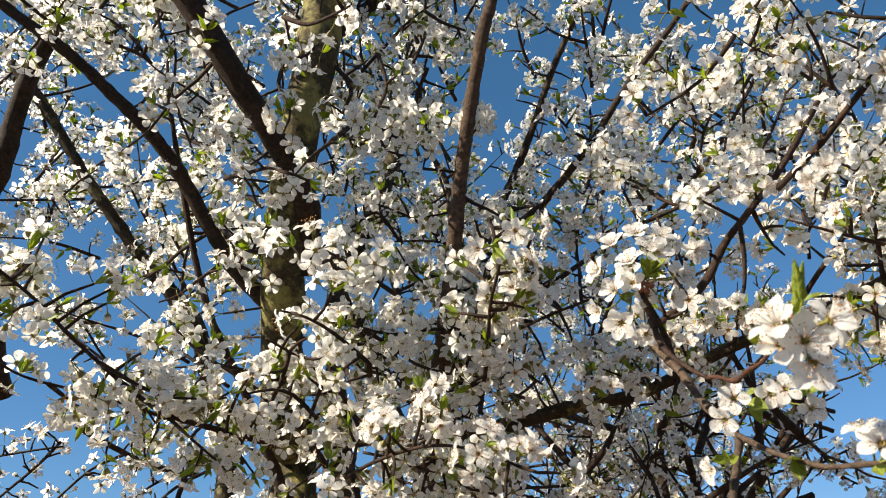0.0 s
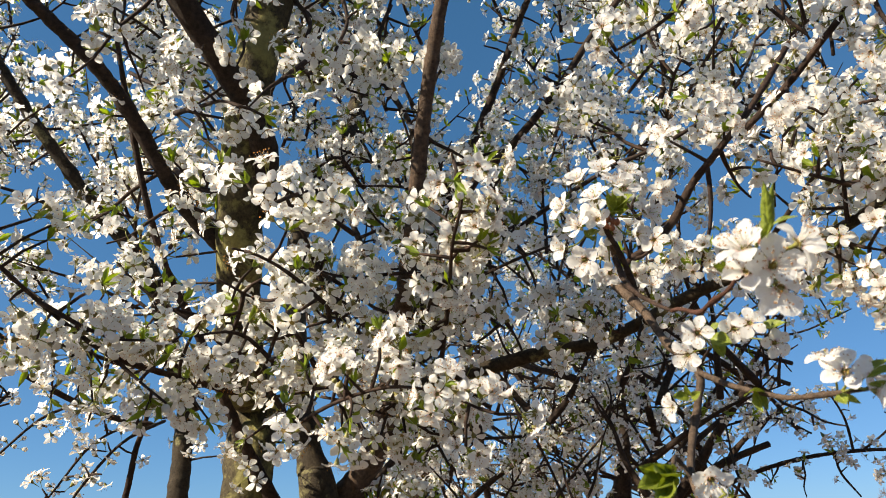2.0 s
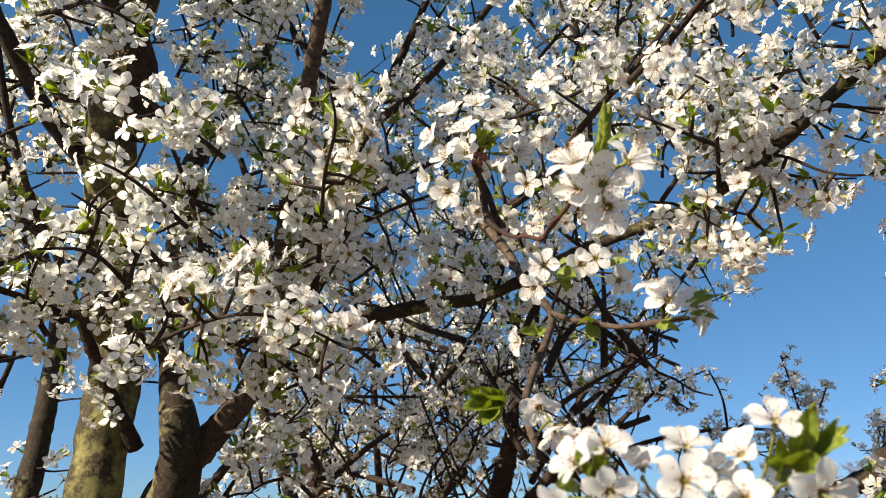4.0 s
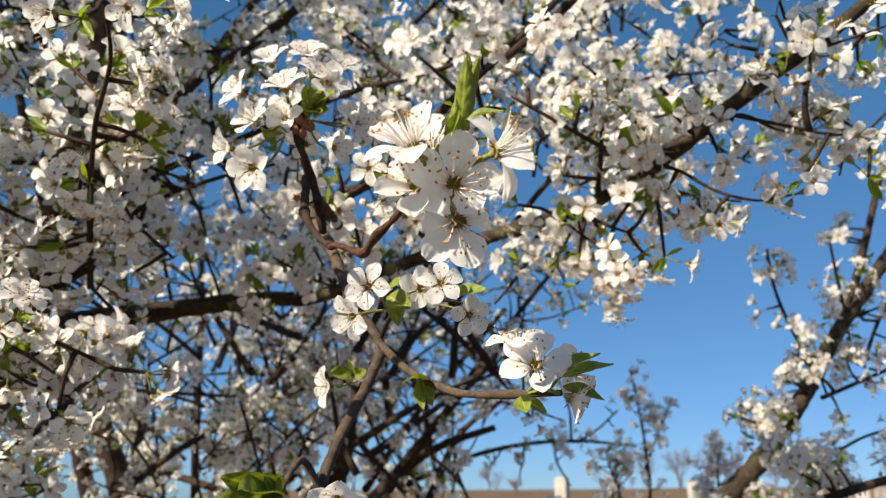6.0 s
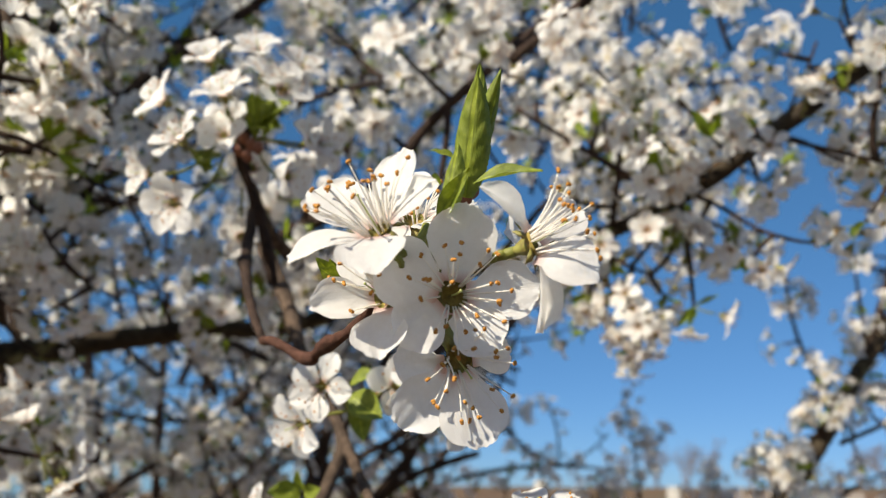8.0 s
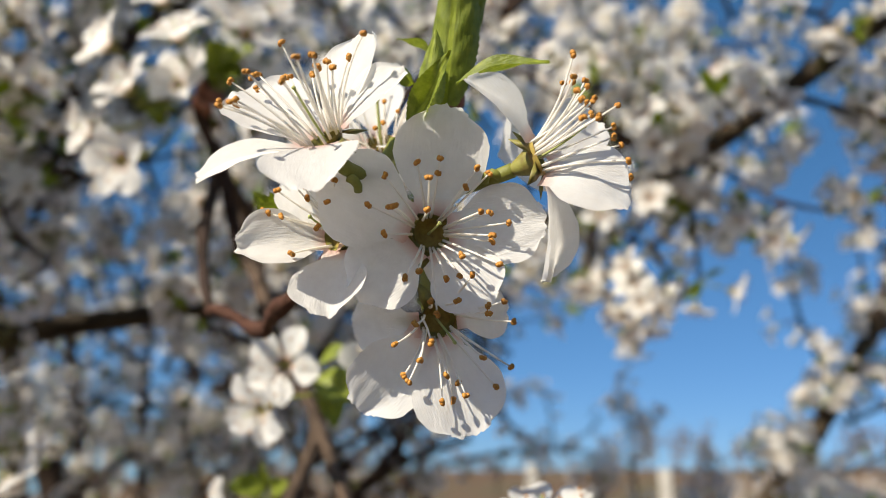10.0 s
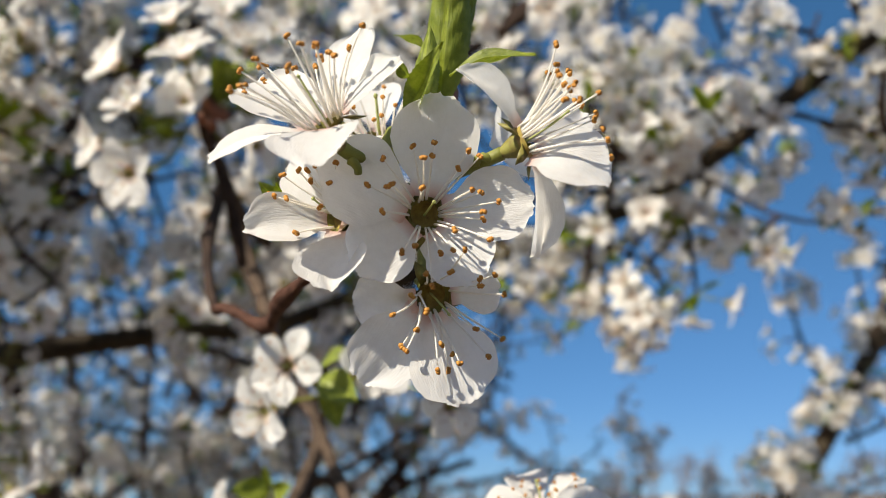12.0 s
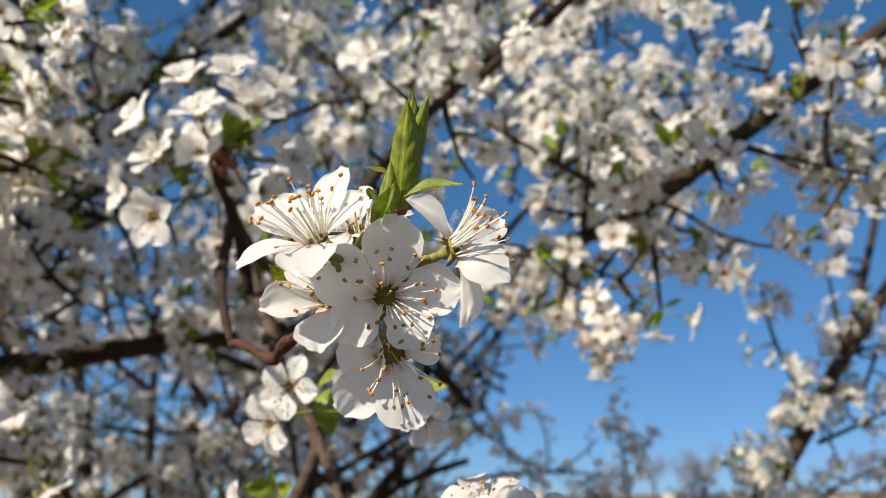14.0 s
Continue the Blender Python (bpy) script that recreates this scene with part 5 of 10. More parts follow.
limb(plum, "branch", [(-0.545, 1.111, 2.187, 0.0032), (-0.509, 1.080, 2.219, 0.0025), (-0.483, 1.048, 2.254, 0.0014), (-0.452, 1.018, 2.286, 0.0005)], 96, BARK, "", sides=8, per_m=48, reach=(0.004, 0.03), sprouts=9, length=(0.04, 0.12), step=0.012)
limb(plum, "branch", [(-0.390, 1.118, 2.204, 0.0032), (-0.366, 1.094, 2.289, 0.0026), (-0.372, 1.067, 2.381, 0.0015), (-0.361, 1.040, 2.474, 0.0006)], 97, BARK, "", sides=8, per_m=48, reach=(0.004, 0.03), sprouts=9, length=(0.04, 0.12), step=0.012)
limb(plum, "branch", [(-0.654, 0.995, 2.448, 0.0032), (-0.631, 0.968, 2.525, 0.0026), (-0.601, 0.941, 2.600, 0.0015), (-0.563, 0.916, 2.672, 0.0006)], 98, BARK, "", sides=8, per_m=48, reach=(0.004, 0.03), sprouts=9, length=(0.04, 0.12), step=0.012)
limb(plum, "branch", [(-0.302, 1.086, 2.293, 0.0032), (-0.325, 1.070, 2.336, 0.0026), (-0.332, 1.052, 2.384, 0.0015), (-0.325, 1.035, 2.431, 0.0006)], 99, BARK, "", sides=8, per_m=48, reach=(0.004, 0.03), sprouts=9, length=(0.04, 0.12), step=0.012)
limb(plum, "branch", [(-0.325, 0.742, 2.197, 0.0023), (-0.313, 0.727, 2.245, 0.0019), (-0.301, 0.711, 2.294, 0.0011), (-0.293, 0.695, 2.345, 0.0004)], 100, BARK, "", sides=8, per_m=60, reach=(0.004, 0.03), sprouts=14, length=(0.04, 0.12), step=0.012)
limb(plum, "branch", [(-0.299, 0.532, 2.055, 0.0017), (-0.310, 0.494, 2.050, 0.0012), (-0.322, 0.462, 2.033, 0.0007), (-0.331, 0.432, 2.011, 0.0002)], 101, BARK, "", sides=8, per_m=60, reach=(0.004, 0.03), sprouts=14, length=(0.04, 0.12), step=0.012)
limb(plum, "branch", [(-0.352, 0.615, 2.188, 0.0020), (-0.312, 0.594, 2.183, 0.0016), (-0.274, 0.574, 2.176, 0.0009), (-0.236, 0.555, 2.168, 0.0003)], 102, BARK, "", sides=8, per_m=60, reach=(0.004, 0.03), sprouts=14, length=(0.04, 0.12), step=0.012)
limb(plum, "branch", [(-0.255, 0.646, 2.099, 0.0020), (-0.272, 0.619, 2.117, 0.0015), (-0.297, 0.596, 2.124, 0.0009), (-0.325, 0.577, 2.122, 0.0003)], 103, BARK, "", sides=8, per_m=60, reach=(0.004, 0.03), sprouts=14, length=(0.04, 0.12), step=0.012)
limb(plum, "branch", [(-0.278, 0.573, 2.106, 0.0018), (-0.248, 0.551, 2.135, 0.0014), (-0.216, 0.529, 2.161, 0.0008), (-0.196, 0.505, 2.193, 0.0003)], 104, BARK, "", sides=8, per_m=60, reach=(0.004, 0.03), sprouts=14, length=(0.04, 0.12), step=0.012)
limb(plum, "branch", [(-0.460, 0.714, 2.249, 0.0023), (-0.431, 0.681, 2.300, 0.0018), (-0.407, 0.647, 2.352, 0.0011), (-0.397, 0.613, 2.404, 0.0004)], 105, BARK, "", sides=8, per_m=60, reach=(0.004, 0.03), sprouts=14, length=(0.04, 0.12), step=0.012)
limb(plum, "branch", [(-0.443, 0.735, 2.242, 0.0023), (-0.439, 0.705, 2.258, 0.0018), (-0.424, 0.676, 2.273, 0.0010), (-0.416, 0.647, 2.286, 0.0004)], 106, BARK, "", sides=8, per_m=60, reach=(0.004, 0.03), sprouts=14, length=(0.04, 0.12), step=0.012)
limb(plum, "branch", [(-0.209, 0.562, 2.059, 0.0017), (-0.217, 0.560, 2.091, 0.0014), (-0.225, 0.557, 2.124, 0.0008), (-0.226, 0.554, 2.158, 0.0003)], 107, BARK, "", sides=8, per_m=60, reach=(0.004, 0.03), sprouts=14, length=(0.04, 0.12), step=0.012)
limb(plum, "branch", [(-0.123, 0.609, 2.038, 0.0018), (-0.146, 0.595, 2.048, 0.0014), (-0.170, 0.582, 2.056, 0.0008), (-0.188, 0.567, 2.069, 0.0003)], 108, BARK, "", sides=8, per_m=60, reach=(0.004, 0.03), sprouts=14, length=(0.04, 0.12), step=0.012)
limb(plum, "branch", [(-0.375, 0.686, 2.210, 0.0022), (-0.335, 0.647, 2.213, 0.0017), (-0.299, 0.608, 2.214, 0.0009), (-0.260, 0.572, 2.209, 0.0003)], 109, BARK, "", sides=8, per_m=60, reach=(0.004, 0.03), sprouts=14, length=(0.04, 0.12), step=0.012)
limb(plum, "branch", [(-0.354, 0.743, 2.221, 0.0023), (-0.353, 0.743, 2.289, 0.0019), (-0.337, 0.744, 2.356, 0.0012), (-0.336, 0.741, 2.431, 0.0005)], 110, BARK, "", sides=8, per_m=48, reach=(0.004, 0.03), sprouts=9, length=(0.04, 0.12), step=0.012)
limb(plum, "branch", [(-0.359, 0.674, 2.212, 0.0022), (-0.410, 0.694, 2.255, 0.0018), (-0.464, 0.715, 2.296, 0.0011), (-0.520, 0.735, 2.341, 0.0004)], 111, BARK, "", sides=8, per_m=60, reach=(0.004, 0.03), sprouts=14, length=(0.04, 0.12), step=0.012)
limb(plum, "branch", [(-0.185, 0.808, 1.795, 0.0020), (-0.235, 0.812, 1.831, 0.0017), (-0.282, 0.813, 1.875, 0.0010), (-0.333, 0.814, 1.917, 0.0004)], 112, BARK, "", sides=8, per_m=48, reach=(0.004, 0.03), sprouts=9, length=(0.04, 0.12), step=0.012)
limb(plum, "branch", [(-0.310, 0.853, 1.965, 0.0023), (-0.331, 0.863, 2.036, 0.0019), (-0.355, 0.871, 2.113, 0.0012), (-0.377, 0.877, 2.194, 0.0005)], 113, BARK, "", sides=8, per_m=48, reach=(0.004, 0.03), sprouts=9, length=(0.04, 0.12), step=0.012)
limb(plum, "branch", [(-0.452, 0.852, 1.995, 0.0023), (-0.453, 0.861, 2.049, 0.0019), (-0.455, 0.869, 2.107, 0.0012), (-0.447, 0.876, 2.164, 0.0005)], 114, BARK, "", sides=8, per_m=48, reach=(0.004, 0.03), sprouts=9, length=(0.04, 0.12), step=0.012)
limb(plum, "branch", [(-0.385, 0.873, 1.980, 0.0024), (-0.426, 0.842, 1.987, 0.0019), (-0.467, 0.816, 1.983, 0.0010), (-0.505, 0.794, 1.971, 0.0004)], 115, BARK, "", sides=8, per_m=48, reach=(0.004, 0.03), sprouts=9, length=(0.04, 0.12), step=0.012)
limb(plum, "branch", [(-0.258, 0.883, 1.845, 0.0023), (-0.305, 0.844, 1.865, 0.0017), (-0.353, 0.810, 1.875, 0.0010), (-0.396, 0.776, 1.885, 0.0004)], 116, BARK, "", sides=8, per_m=48, reach=(0.004, 0.03), sprouts=9, length=(0.04, 0.12), step=0.012)
limb(plum, "branch", [(-0.344, 0.937, 1.835, 0.0024), (-0.394, 0.956, 1.870, 0.0020), (-0.445, 0.973, 1.907, 0.0012), (-0.500, 0.989, 1.944, 0.0005)], 117, BARK, "", sides=8, per_m=48, reach=(0.004, 0.03), sprouts=9, length=(0.04, 0.12), step=0.012)
limb(plum, "branch", [(-0.252, 0.821, 1.884, 0.0022), (-0.239, 0.774, 1.921, 0.0017), (-0.218, 0.728, 1.955, 0.0009), (-0.212, 0.684, 1.986, 0.0003)], 118, BARK, "", sides=8, per_m=48, reach=(0.004, 0.03), sprouts=9, length=(0.04, 0.12), step=0.012)
limb(plum, "branch", [(-0.069, 0.893, 1.960, 0.0024), (-0.056, 0.838, 1.996, 0.0019), (-0.056, 0.785, 2.028, 0.0010), (-0.048, 0.733, 2.056, 0.0004)], 119, BARK, "", sides=8, per_m=48, reach=(0.004, 0.03), sprouts=9, length=(0.04, 0.12), step=0.012)
limb(plum, "branch", [(0.084, 1.103, 2.091, 0.0031), (0.081, 1.047, 2.144, 0.0024), (0.060, 0.995, 2.191, 0.0014), (0.039, 0.943, 2.235, 0.0005)], 120, BARK, "", sides=8, per_m=48, reach=(0.004, 0.03), sprouts=9, length=(0.04, 0.12), step=0.012)
limb(plum, "branch", [(0.012, 0.974, 2.271, 0.0030), (-0.008, 0.923, 2.292, 0.0023), (-0.026, 0.873, 2.310, 0.0013), (-0.049, 0.826, 2.322, 0.0005)], 121, BARK, "", sides=8, per_m=48, reach=(0.004, 0.03), sprouts=9, length=(0.04, 0.12), step=0.012)
limb(plum, "branch", [(0.018, 0.976, 1.813, 0.0025), (-0.021, 0.996, 1.853, 0.0020), (-0.052, 1.011, 1.905, 0.0012), (-0.071, 1.022, 1.964, 0.0005)], 122, BARK, "", sides=8, per_m=48, reach=(0.004, 0.03), sprouts=9, length=(0.04, 0.12), step=0.012)
limb(plum, "branch", [(0.074, 0.995, 2.060, 0.0028), (0.058, 0.963, 2.108, 0.0022), (0.039, 0.931, 2.154, 0.0013), (0.018, 0.900, 2.198, 0.0005)], 123, BARK, "", sides=8, per_m=48, reach=(0.004, 0.03), sprouts=9, length=(0.04, 0.12), step=0.012)
limb(plum, "branch", [(0.004, 1.222, 1.866, 0.0031), (-0.063, 1.183, 1.885, 0.0024), (-0.133, 1.155, 1.883, 0.0014), (-0.197, 1.136, 1.863, 0.0005)], 124, BARK, "", sides=8, per_m=48, reach=(0.004, 0.03), sprouts=9, length=(0.04, 0.12), step=0.012)
limb(plum, "branch", [(0.019, 1.040, 2.221, 0.0031), (0.001, 0.989, 2.247, 0.0024), (-0.032, 0.944, 2.262, 0.0013), (-0.050, 0.896, 2.282, 0.0005)], 125, BARK, "", sides=8, per_m=48, reach=(0.004, 0.03), sprouts=9, length=(0.04, 0.12), step=0.012)
limb(plum, "branch", [(-0.030, 0.786, 2.092, 0.0023), (-0.061, 0.734, 2.118, 0.0018), (-0.071, 0.680, 2.147, 0.0010), (-0.089, 0.630, 2.169, 0.0004)], 126, BARK, "", sides=8, per_m=60, reach=(0.004, 0.03), sprouts=14, length=(0.04, 0.12), step=0.012)
limb(plum, "branch", [(0.050, 1.046, 1.800, 0.0026), (0.011, 1.002, 1.816, 0.0020), (-0.016, 0.954, 1.839, 0.0011), (-0.033, 0.905, 1.865, 0.0004)], 127, BARK, "", sides=8, per_m=60, reach=(0.004, 0.03), sprouts=14, length=(0.04, 0.12), step=0.012)
limb(plum, "branch", [(0.011, 0.675, 2.014, 0.0020), (-0.021, 0.697, 2.054, 0.0016), (-0.054, 0.717, 2.099, 0.0010), (-0.090, 0.736, 2.146, 0.0004)], 128, BARK, "", sides=8, per_m=60, reach=(0.004, 0.03), sprouts=14, length=(0.04, 0.12), step=0.012)
limb(plum, "branch", [(0.004, 0.996, 1.976, 0.0027), (-0.009, 0.964, 2.045, 0.0021), (-0.033, 0.933, 2.113, 0.0013), (-0.044, 0.901, 2.183, 0.0005)], 129, BARK, "", sides=8, per_m=48, reach=(0.004, 0.03), sprouts=9, length=(0.04, 0.12), step=0.012)
limb(plum, "branch", [(0.074, 0.975, 2.004, 0.0027), (0.045, 0.962, 2.048, 0.0021), (0.011, 0.950, 2.089, 0.0013), (-0.026, 0.939, 2.128, 0.0005)], 130, BARK, "", sides=8, per_m=48, reach=(0.004, 0.03), sprouts=9, length=(0.04, 0.12), step=0.012)
limb(plum, "branch", [(-0.001, 1.027, 2.059, 0.0028), (0.041, 1.019, 2.120, 0.0023), (0.101, 1.017, 2.168, 0.0014), (0.157, 1.011, 2.224, 0.0005)], 131, BARK, "", sides=8, per_m=48, reach=(0.004, 0.03), sprouts=9, length=(0.04, 0.12), step=0.012)
limb(plum, "branch", [(-0.079, 0.983, 2.046, 0.0027), (-0.055, 0.950, 2.081, 0.0022), (-0.034, 0.917, 2.117, 0.0012), (-0.008, 0.885, 2.148, 0.0005)], 132, BARK, "", sides=8, per_m=48, reach=(0.004, 0.03), sprouts=9, length=(0.04, 0.12), step=0.012)
limb(plum, "branch", [(0.036, 0.883, 2.227, 0.0027), (0.007, 0.849, 2.248, 0.0021), (-0.014, 0.814, 2.272, 0.0012), (-0.024, 0.777, 2.297, 0.0004)], 133, BARK, "", sides=8, per_m=48, reach=(0.004, 0.03), sprouts=9, length=(0.04, 0.12), step=0.012)
limb(plum, "branch", [(0.022, 0.790, 2.118, 0.0023), (0.028, 0.759, 2.172, 0.0019), (0.048, 0.729, 2.223, 0.0011), (0.074, 0.701, 2.271, 0.0004)], 134, BARK, "", sides=8, per_m=48, reach=(0.004, 0.03), sprouts=9, length=(0.04, 0.12), step=0.012)
limb(plum, "branch", [(0.053, 0.806, 1.961, 0.0022), (0.015, 0.772, 1.976, 0.0017), (-0.027, 0.743, 1.982, 0.0010), (-0.060, 0.711, 1.993, 0.0004)], 135, BARK, "", sides=8, per_m=48, reach=(0.004, 0.03), sprouts=9, length=(0.04, 0.12), step=0.012)
limb(plum, "branch", [(0.037, 1.129, 2.001, 0.0030), (0.042, 1.094, 2.036, 0.0024), (0.054, 1.060, 2.068, 0.0014), (0.070, 1.027, 2.098, 0.0005)], 136, BARK, "", sides=8, per_m=48, reach=(0.004, 0.03), sprouts=9, length=(0.04, 0.12), step=0.012)
limb(plum, "branch", [(-0.057, 1.129, 2.144, 0.0032), (-0.042, 1.144, 2.196, 0.0026), (-0.042, 1.156, 2.253, 0.0016), (-0.039, 1.168, 2.312, 0.0006)], 137, BARK, "", sides=8, per_m=48, reach=(0.004, 0.03), sprouts=9, length=(0.04, 0.12), step=0.012)
limb(plum, "branch", [(0.069, 1.004, 2.190, 0.0029), (0.036, 0.978, 2.248, 0.0024), (0.010, 0.951, 2.310, 0.0014), (-0.003, 0.923, 2.375, 0.0005)], 138, BARK, "", sides=8, per_m=48, reach=(0.004, 0.03), sprouts=9, length=(0.04, 0.12), step=0.012)
limb(plum, "branch", [(-0.002, 0.809, 2.225, 0.0025), (0.023, 0.792, 2.238, 0.0020), (0.043, 0.772, 2.255, 0.0011), (0.059, 0.753, 2.273, 0.0004)], 139, BARK, "", sides=8, per_m=48, reach=(0.004, 0.03), sprouts=9, length=(0.04, 0.12), step=0.012)
limb(plum, "branch", [(0.019, 0.626, 2.074, 0.0019), (0.031, 0.640, 2.121, 0.0016), (0.038, 0.652, 2.172, 0.0010), (0.055, 0.664, 2.223, 0.0004)], 140, BARK, "", sides=8, per_m=60, reach=(0.004, 0.03), sprouts=14, length=(0.04, 0.12), step=0.012)
limb(plum, "branch", [(-0.031, 0.850, 2.322, 0.0027), (-0.001, 0.865, 2.366, 0.0022), (0.036, 0.884, 2.402, 0.0014), (0.068, 0.898, 2.451, 0.0005)], 141, BARK, "", sides=8, per_m=48, reach=(0.004, 0.03), sprouts=9, length=(0.04, 0.12), step=0.012)
limb(plum, "branch", [(-0.039, 0.609, 2.102, 0.0019), (-0.026, 0.570, 2.121, 0.0015), (-0.001, 0.535, 2.132, 0.0008), (0.029, 0.503, 2.136, 0.0003)], 142, BARK, "", sides=8, per_m=60, reach=(0.004, 0.03), sprouts=14, length=(0.04, 0.12), step=0.012)
limb(plum, "branch", [(-0.013, 0.766, 2.243, 0.0024), (-0.015, 0.718, 2.258, 0.0019), (-0.030, 0.673, 2.266, 0.0010), (-0.056, 0.633, 2.264, 0.0004)], 143, BARK, "", sides=8, per_m=60, reach=(0.004, 0.03), sprouts=14, length=(0.04, 0.12), step=0.012)
limb(plum, "branch", [(-0.023, 0.794, 2.282, 0.0025), (-0.029, 0.763, 2.299, 0.0020), (-0.036, 0.732, 2.316, 0.0011), (-0.049, 0.702, 2.328, 0.0004)], 144, BARK, "", sides=8, per_m=48, reach=(0.004, 0.03), sprouts=9, length=(0.04, 0.12), step=0.012)
limb(plum, "branch", [(-0.067, 0.738, 2.134, 0.0022), (-0.064, 0.717, 2.164, 0.0018), (-0.068, 0.697, 2.194, 0.0010), (-0.062, 0.677, 2.223, 0.0004)], 145, BARK, "", sides=8, per_m=60, reach=(0.004, 0.03), sprouts=14, length=(0.04, 0.12), step=0.012)
limb(plum, "branch", [(-0.027, 0.590, 2.039, 0.0018), (-0.004, 0.588, 2.069, 0.0015), (0.020, 0.586, 2.099, 0.0009), (0.049, 0.586, 2.124, 0.0003)], 146, BARK, "", sides=8, per_m=60, reach=(0.004, 0.03), sprouts=14, length=(0.04, 0.12), step=0.012)
limb(plum, "branch", [(0.001, 0.765, 2.127, 0.0023), (-0.027, 0.782, 2.172, 0.0019), (-0.050, 0.795, 2.224, 0.0012), (-0.080, 0.809, 2.275, 0.0005)], 147, BARK, "", sides=8, per_m=48, reach=(0.004, 0.03), sprouts=9, length=(0.04, 0.12), step=0.012)
limb(plum, "branch", [(-0.088, 0.814, 2.324, 0.0026), (-0.057, 0.769, 2.327, 0.0020), (-0.031, 0.724, 2.329, 0.0011), (-0.019, 0.679, 2.333, 0.0004)], 148, BARK, "", sides=8, per_m=48, reach=(0.004, 0.03), sprouts=9, length=(0.04, 0.12), step=0.012)
limb(plum, "branch", [(0.010, 0.647, 2.213, 0.0021), (-0.010, 0.632, 2.271, 0.0017), (-0.031, 0.617, 2.331, 0.0010), (-0.053, 0.601, 2.392, 0.0004)], 149, BARK, "", sides=8, per_m=60, reach=(0.004, 0.03), sprouts=14, length=(0.04, 0.12), step=0.012)
limb(plum, "branch", [(-0.048, 0.913, 2.240, 0.0028), (-0.013, 0.923, 2.290, 0.0023), (0.011, 0.927, 2.350, 0.0014), (0.036, 0.930, 2.413, 0.0005)], 150, BARK, "", sides=8, per_m=48, reach=(0.004, 0.03), sprouts=9, length=(0.04, 0.12), step=0.012)
limb(plum, "branch", [(0.039, 0.647, 2.174, 0.0021), (0.029, 0.637, 2.232, 0.0017), (0.005, 0.629, 2.287, 0.0010), (-0.017, 0.619, 2.345, 0.0004)], 151, BARK, "", sides=8, per_m=60, reach=(0.004, 0.03), sprouts=14, length=(0.04, 0.12), step=0.012)
limb(plum, "branch", [(-0.008, 0.795, 2.145, 0.0024), (-0.038, 0.798, 2.226, 0.0020), (-0.066, 0.798, 2.314, 0.0012), (-0.100, 0.796, 2.405, 0.0005)], 152, BARK, "", sides=8, per_m=48, reach=(0.004, 0.03), sprouts=9, length=(0.04, 0.12), step=0.012)
limb(plum, "branch", [(0.051, 0.692, 2.143, 0.0021), (0.082, 0.676, 2.187, 0.0017), (0.107, 0.659, 2.236, 0.0010), (0.118, 0.639, 2.289, 0.0004)], 153, BARK, "", sides=8, per_m=60, reach=(0.004, 0.03), sprouts=14, length=(0.04, 0.12), step=0.012)
limb(plum, "branch", [(0.069, 0.781, 2.147, 0.0024), (0.049, 0.738, 2.164, 0.0018), (0.036, 0.695, 2.180, 0.0010), (0.013, 0.656, 2.188, 0.0004)], 154, BARK, "", sides=8, per_m=60, reach=(0.004, 0.03), sprouts=14, length=(0.04, 0.12), step=0.012)
limb(plum, "branch", [(0.195, 0.912, 2.285, 0.0028), (0.174, 0.877, 2.309, 0.0022), (0.162, 0.842, 2.333, 0.0013), (0.144, 0.809, 2.354, 0.0005)], 155, BARK, "", sides=8, per_m=48, reach=(0.004, 0.03), sprouts=9, length=(0.04, 0.12), step=0.012)
limb(plum, "branch", [(0.242, 0.749, 2.265, 0.0024), (0.275, 0.730, 2.324, 0.0020), (0.317, 0.713, 2.379, 0.0012), (0.373, 0.701, 2.425, 0.0004)], 156, BARK, "", sides=8, per_m=48, reach=(0.004, 0.03), sprouts=9, length=(0.04, 0.12), step=0.012)
limb(plum, "branch", [(0.371, 0.969, 2.292, 0.0030), (0.353, 0.952, 2.384, 0.0024), (0.314, 0.938, 2.471, 0.0014), (0.273, 0.922, 2.562, 0.0006)], 157, BARK, "", sides=8, per_m=48, reach=(0.004, 0.03), sprouts=9, length=(0.04, 0.12), step=0.012)
limb(plum, "branch", [(0.255, 0.788, 2.247, 0.0025), (0.245, 0.745, 2.266, 0.0019), (0.227, 0.704, 2.281, 0.0011), (0.196, 0.668, 2.288, 0.0004)], 158, BARK, "", sides=8, per_m=48, reach=(0.004, 0.03), sprouts=9, length=(0.04, 0.12), step=0.012)
limb(plum, "branch", [(0.231, 0.740, 2.133, 0.0023), (0.220, 0.700, 2.157, 0.0017), (0.209, 0.662, 2.179, 0.0010), (0.205, 0.624, 2.198, 0.0004)], 159, BARK, "", sides=8, per_m=60, reach=(0.004, 0.03), sprouts=14, length=(0.04, 0.12), step=0.012)
limb(plum, "branch", [(0.244, 0.712, 2.188, 0.0022), (0.248, 0.680, 2.206, 0.0018), (0.255, 0.650, 2.221, 0.0010), (0.270, 0.622, 2.231, 0.0004)], 160, BARK, "", sides=8, per_m=60, reach=(0.004, 0.03), sprouts=14, length=(0.04, 0.12), step=0.012)
limb(plum, "branch", [(0.247, 0.943, 2.086, 0.0027), (0.260, 0.921, 2.114, 0.0021), (0.265, 0.899, 2.143, 0.0012), (0.263, 0.876, 2.172, 0.0005)], 161, BARK, "", sides=8, per_m=48, reach=(0.004, 0.03), sprouts=9, length=(0.04, 0.12), step=0.012)
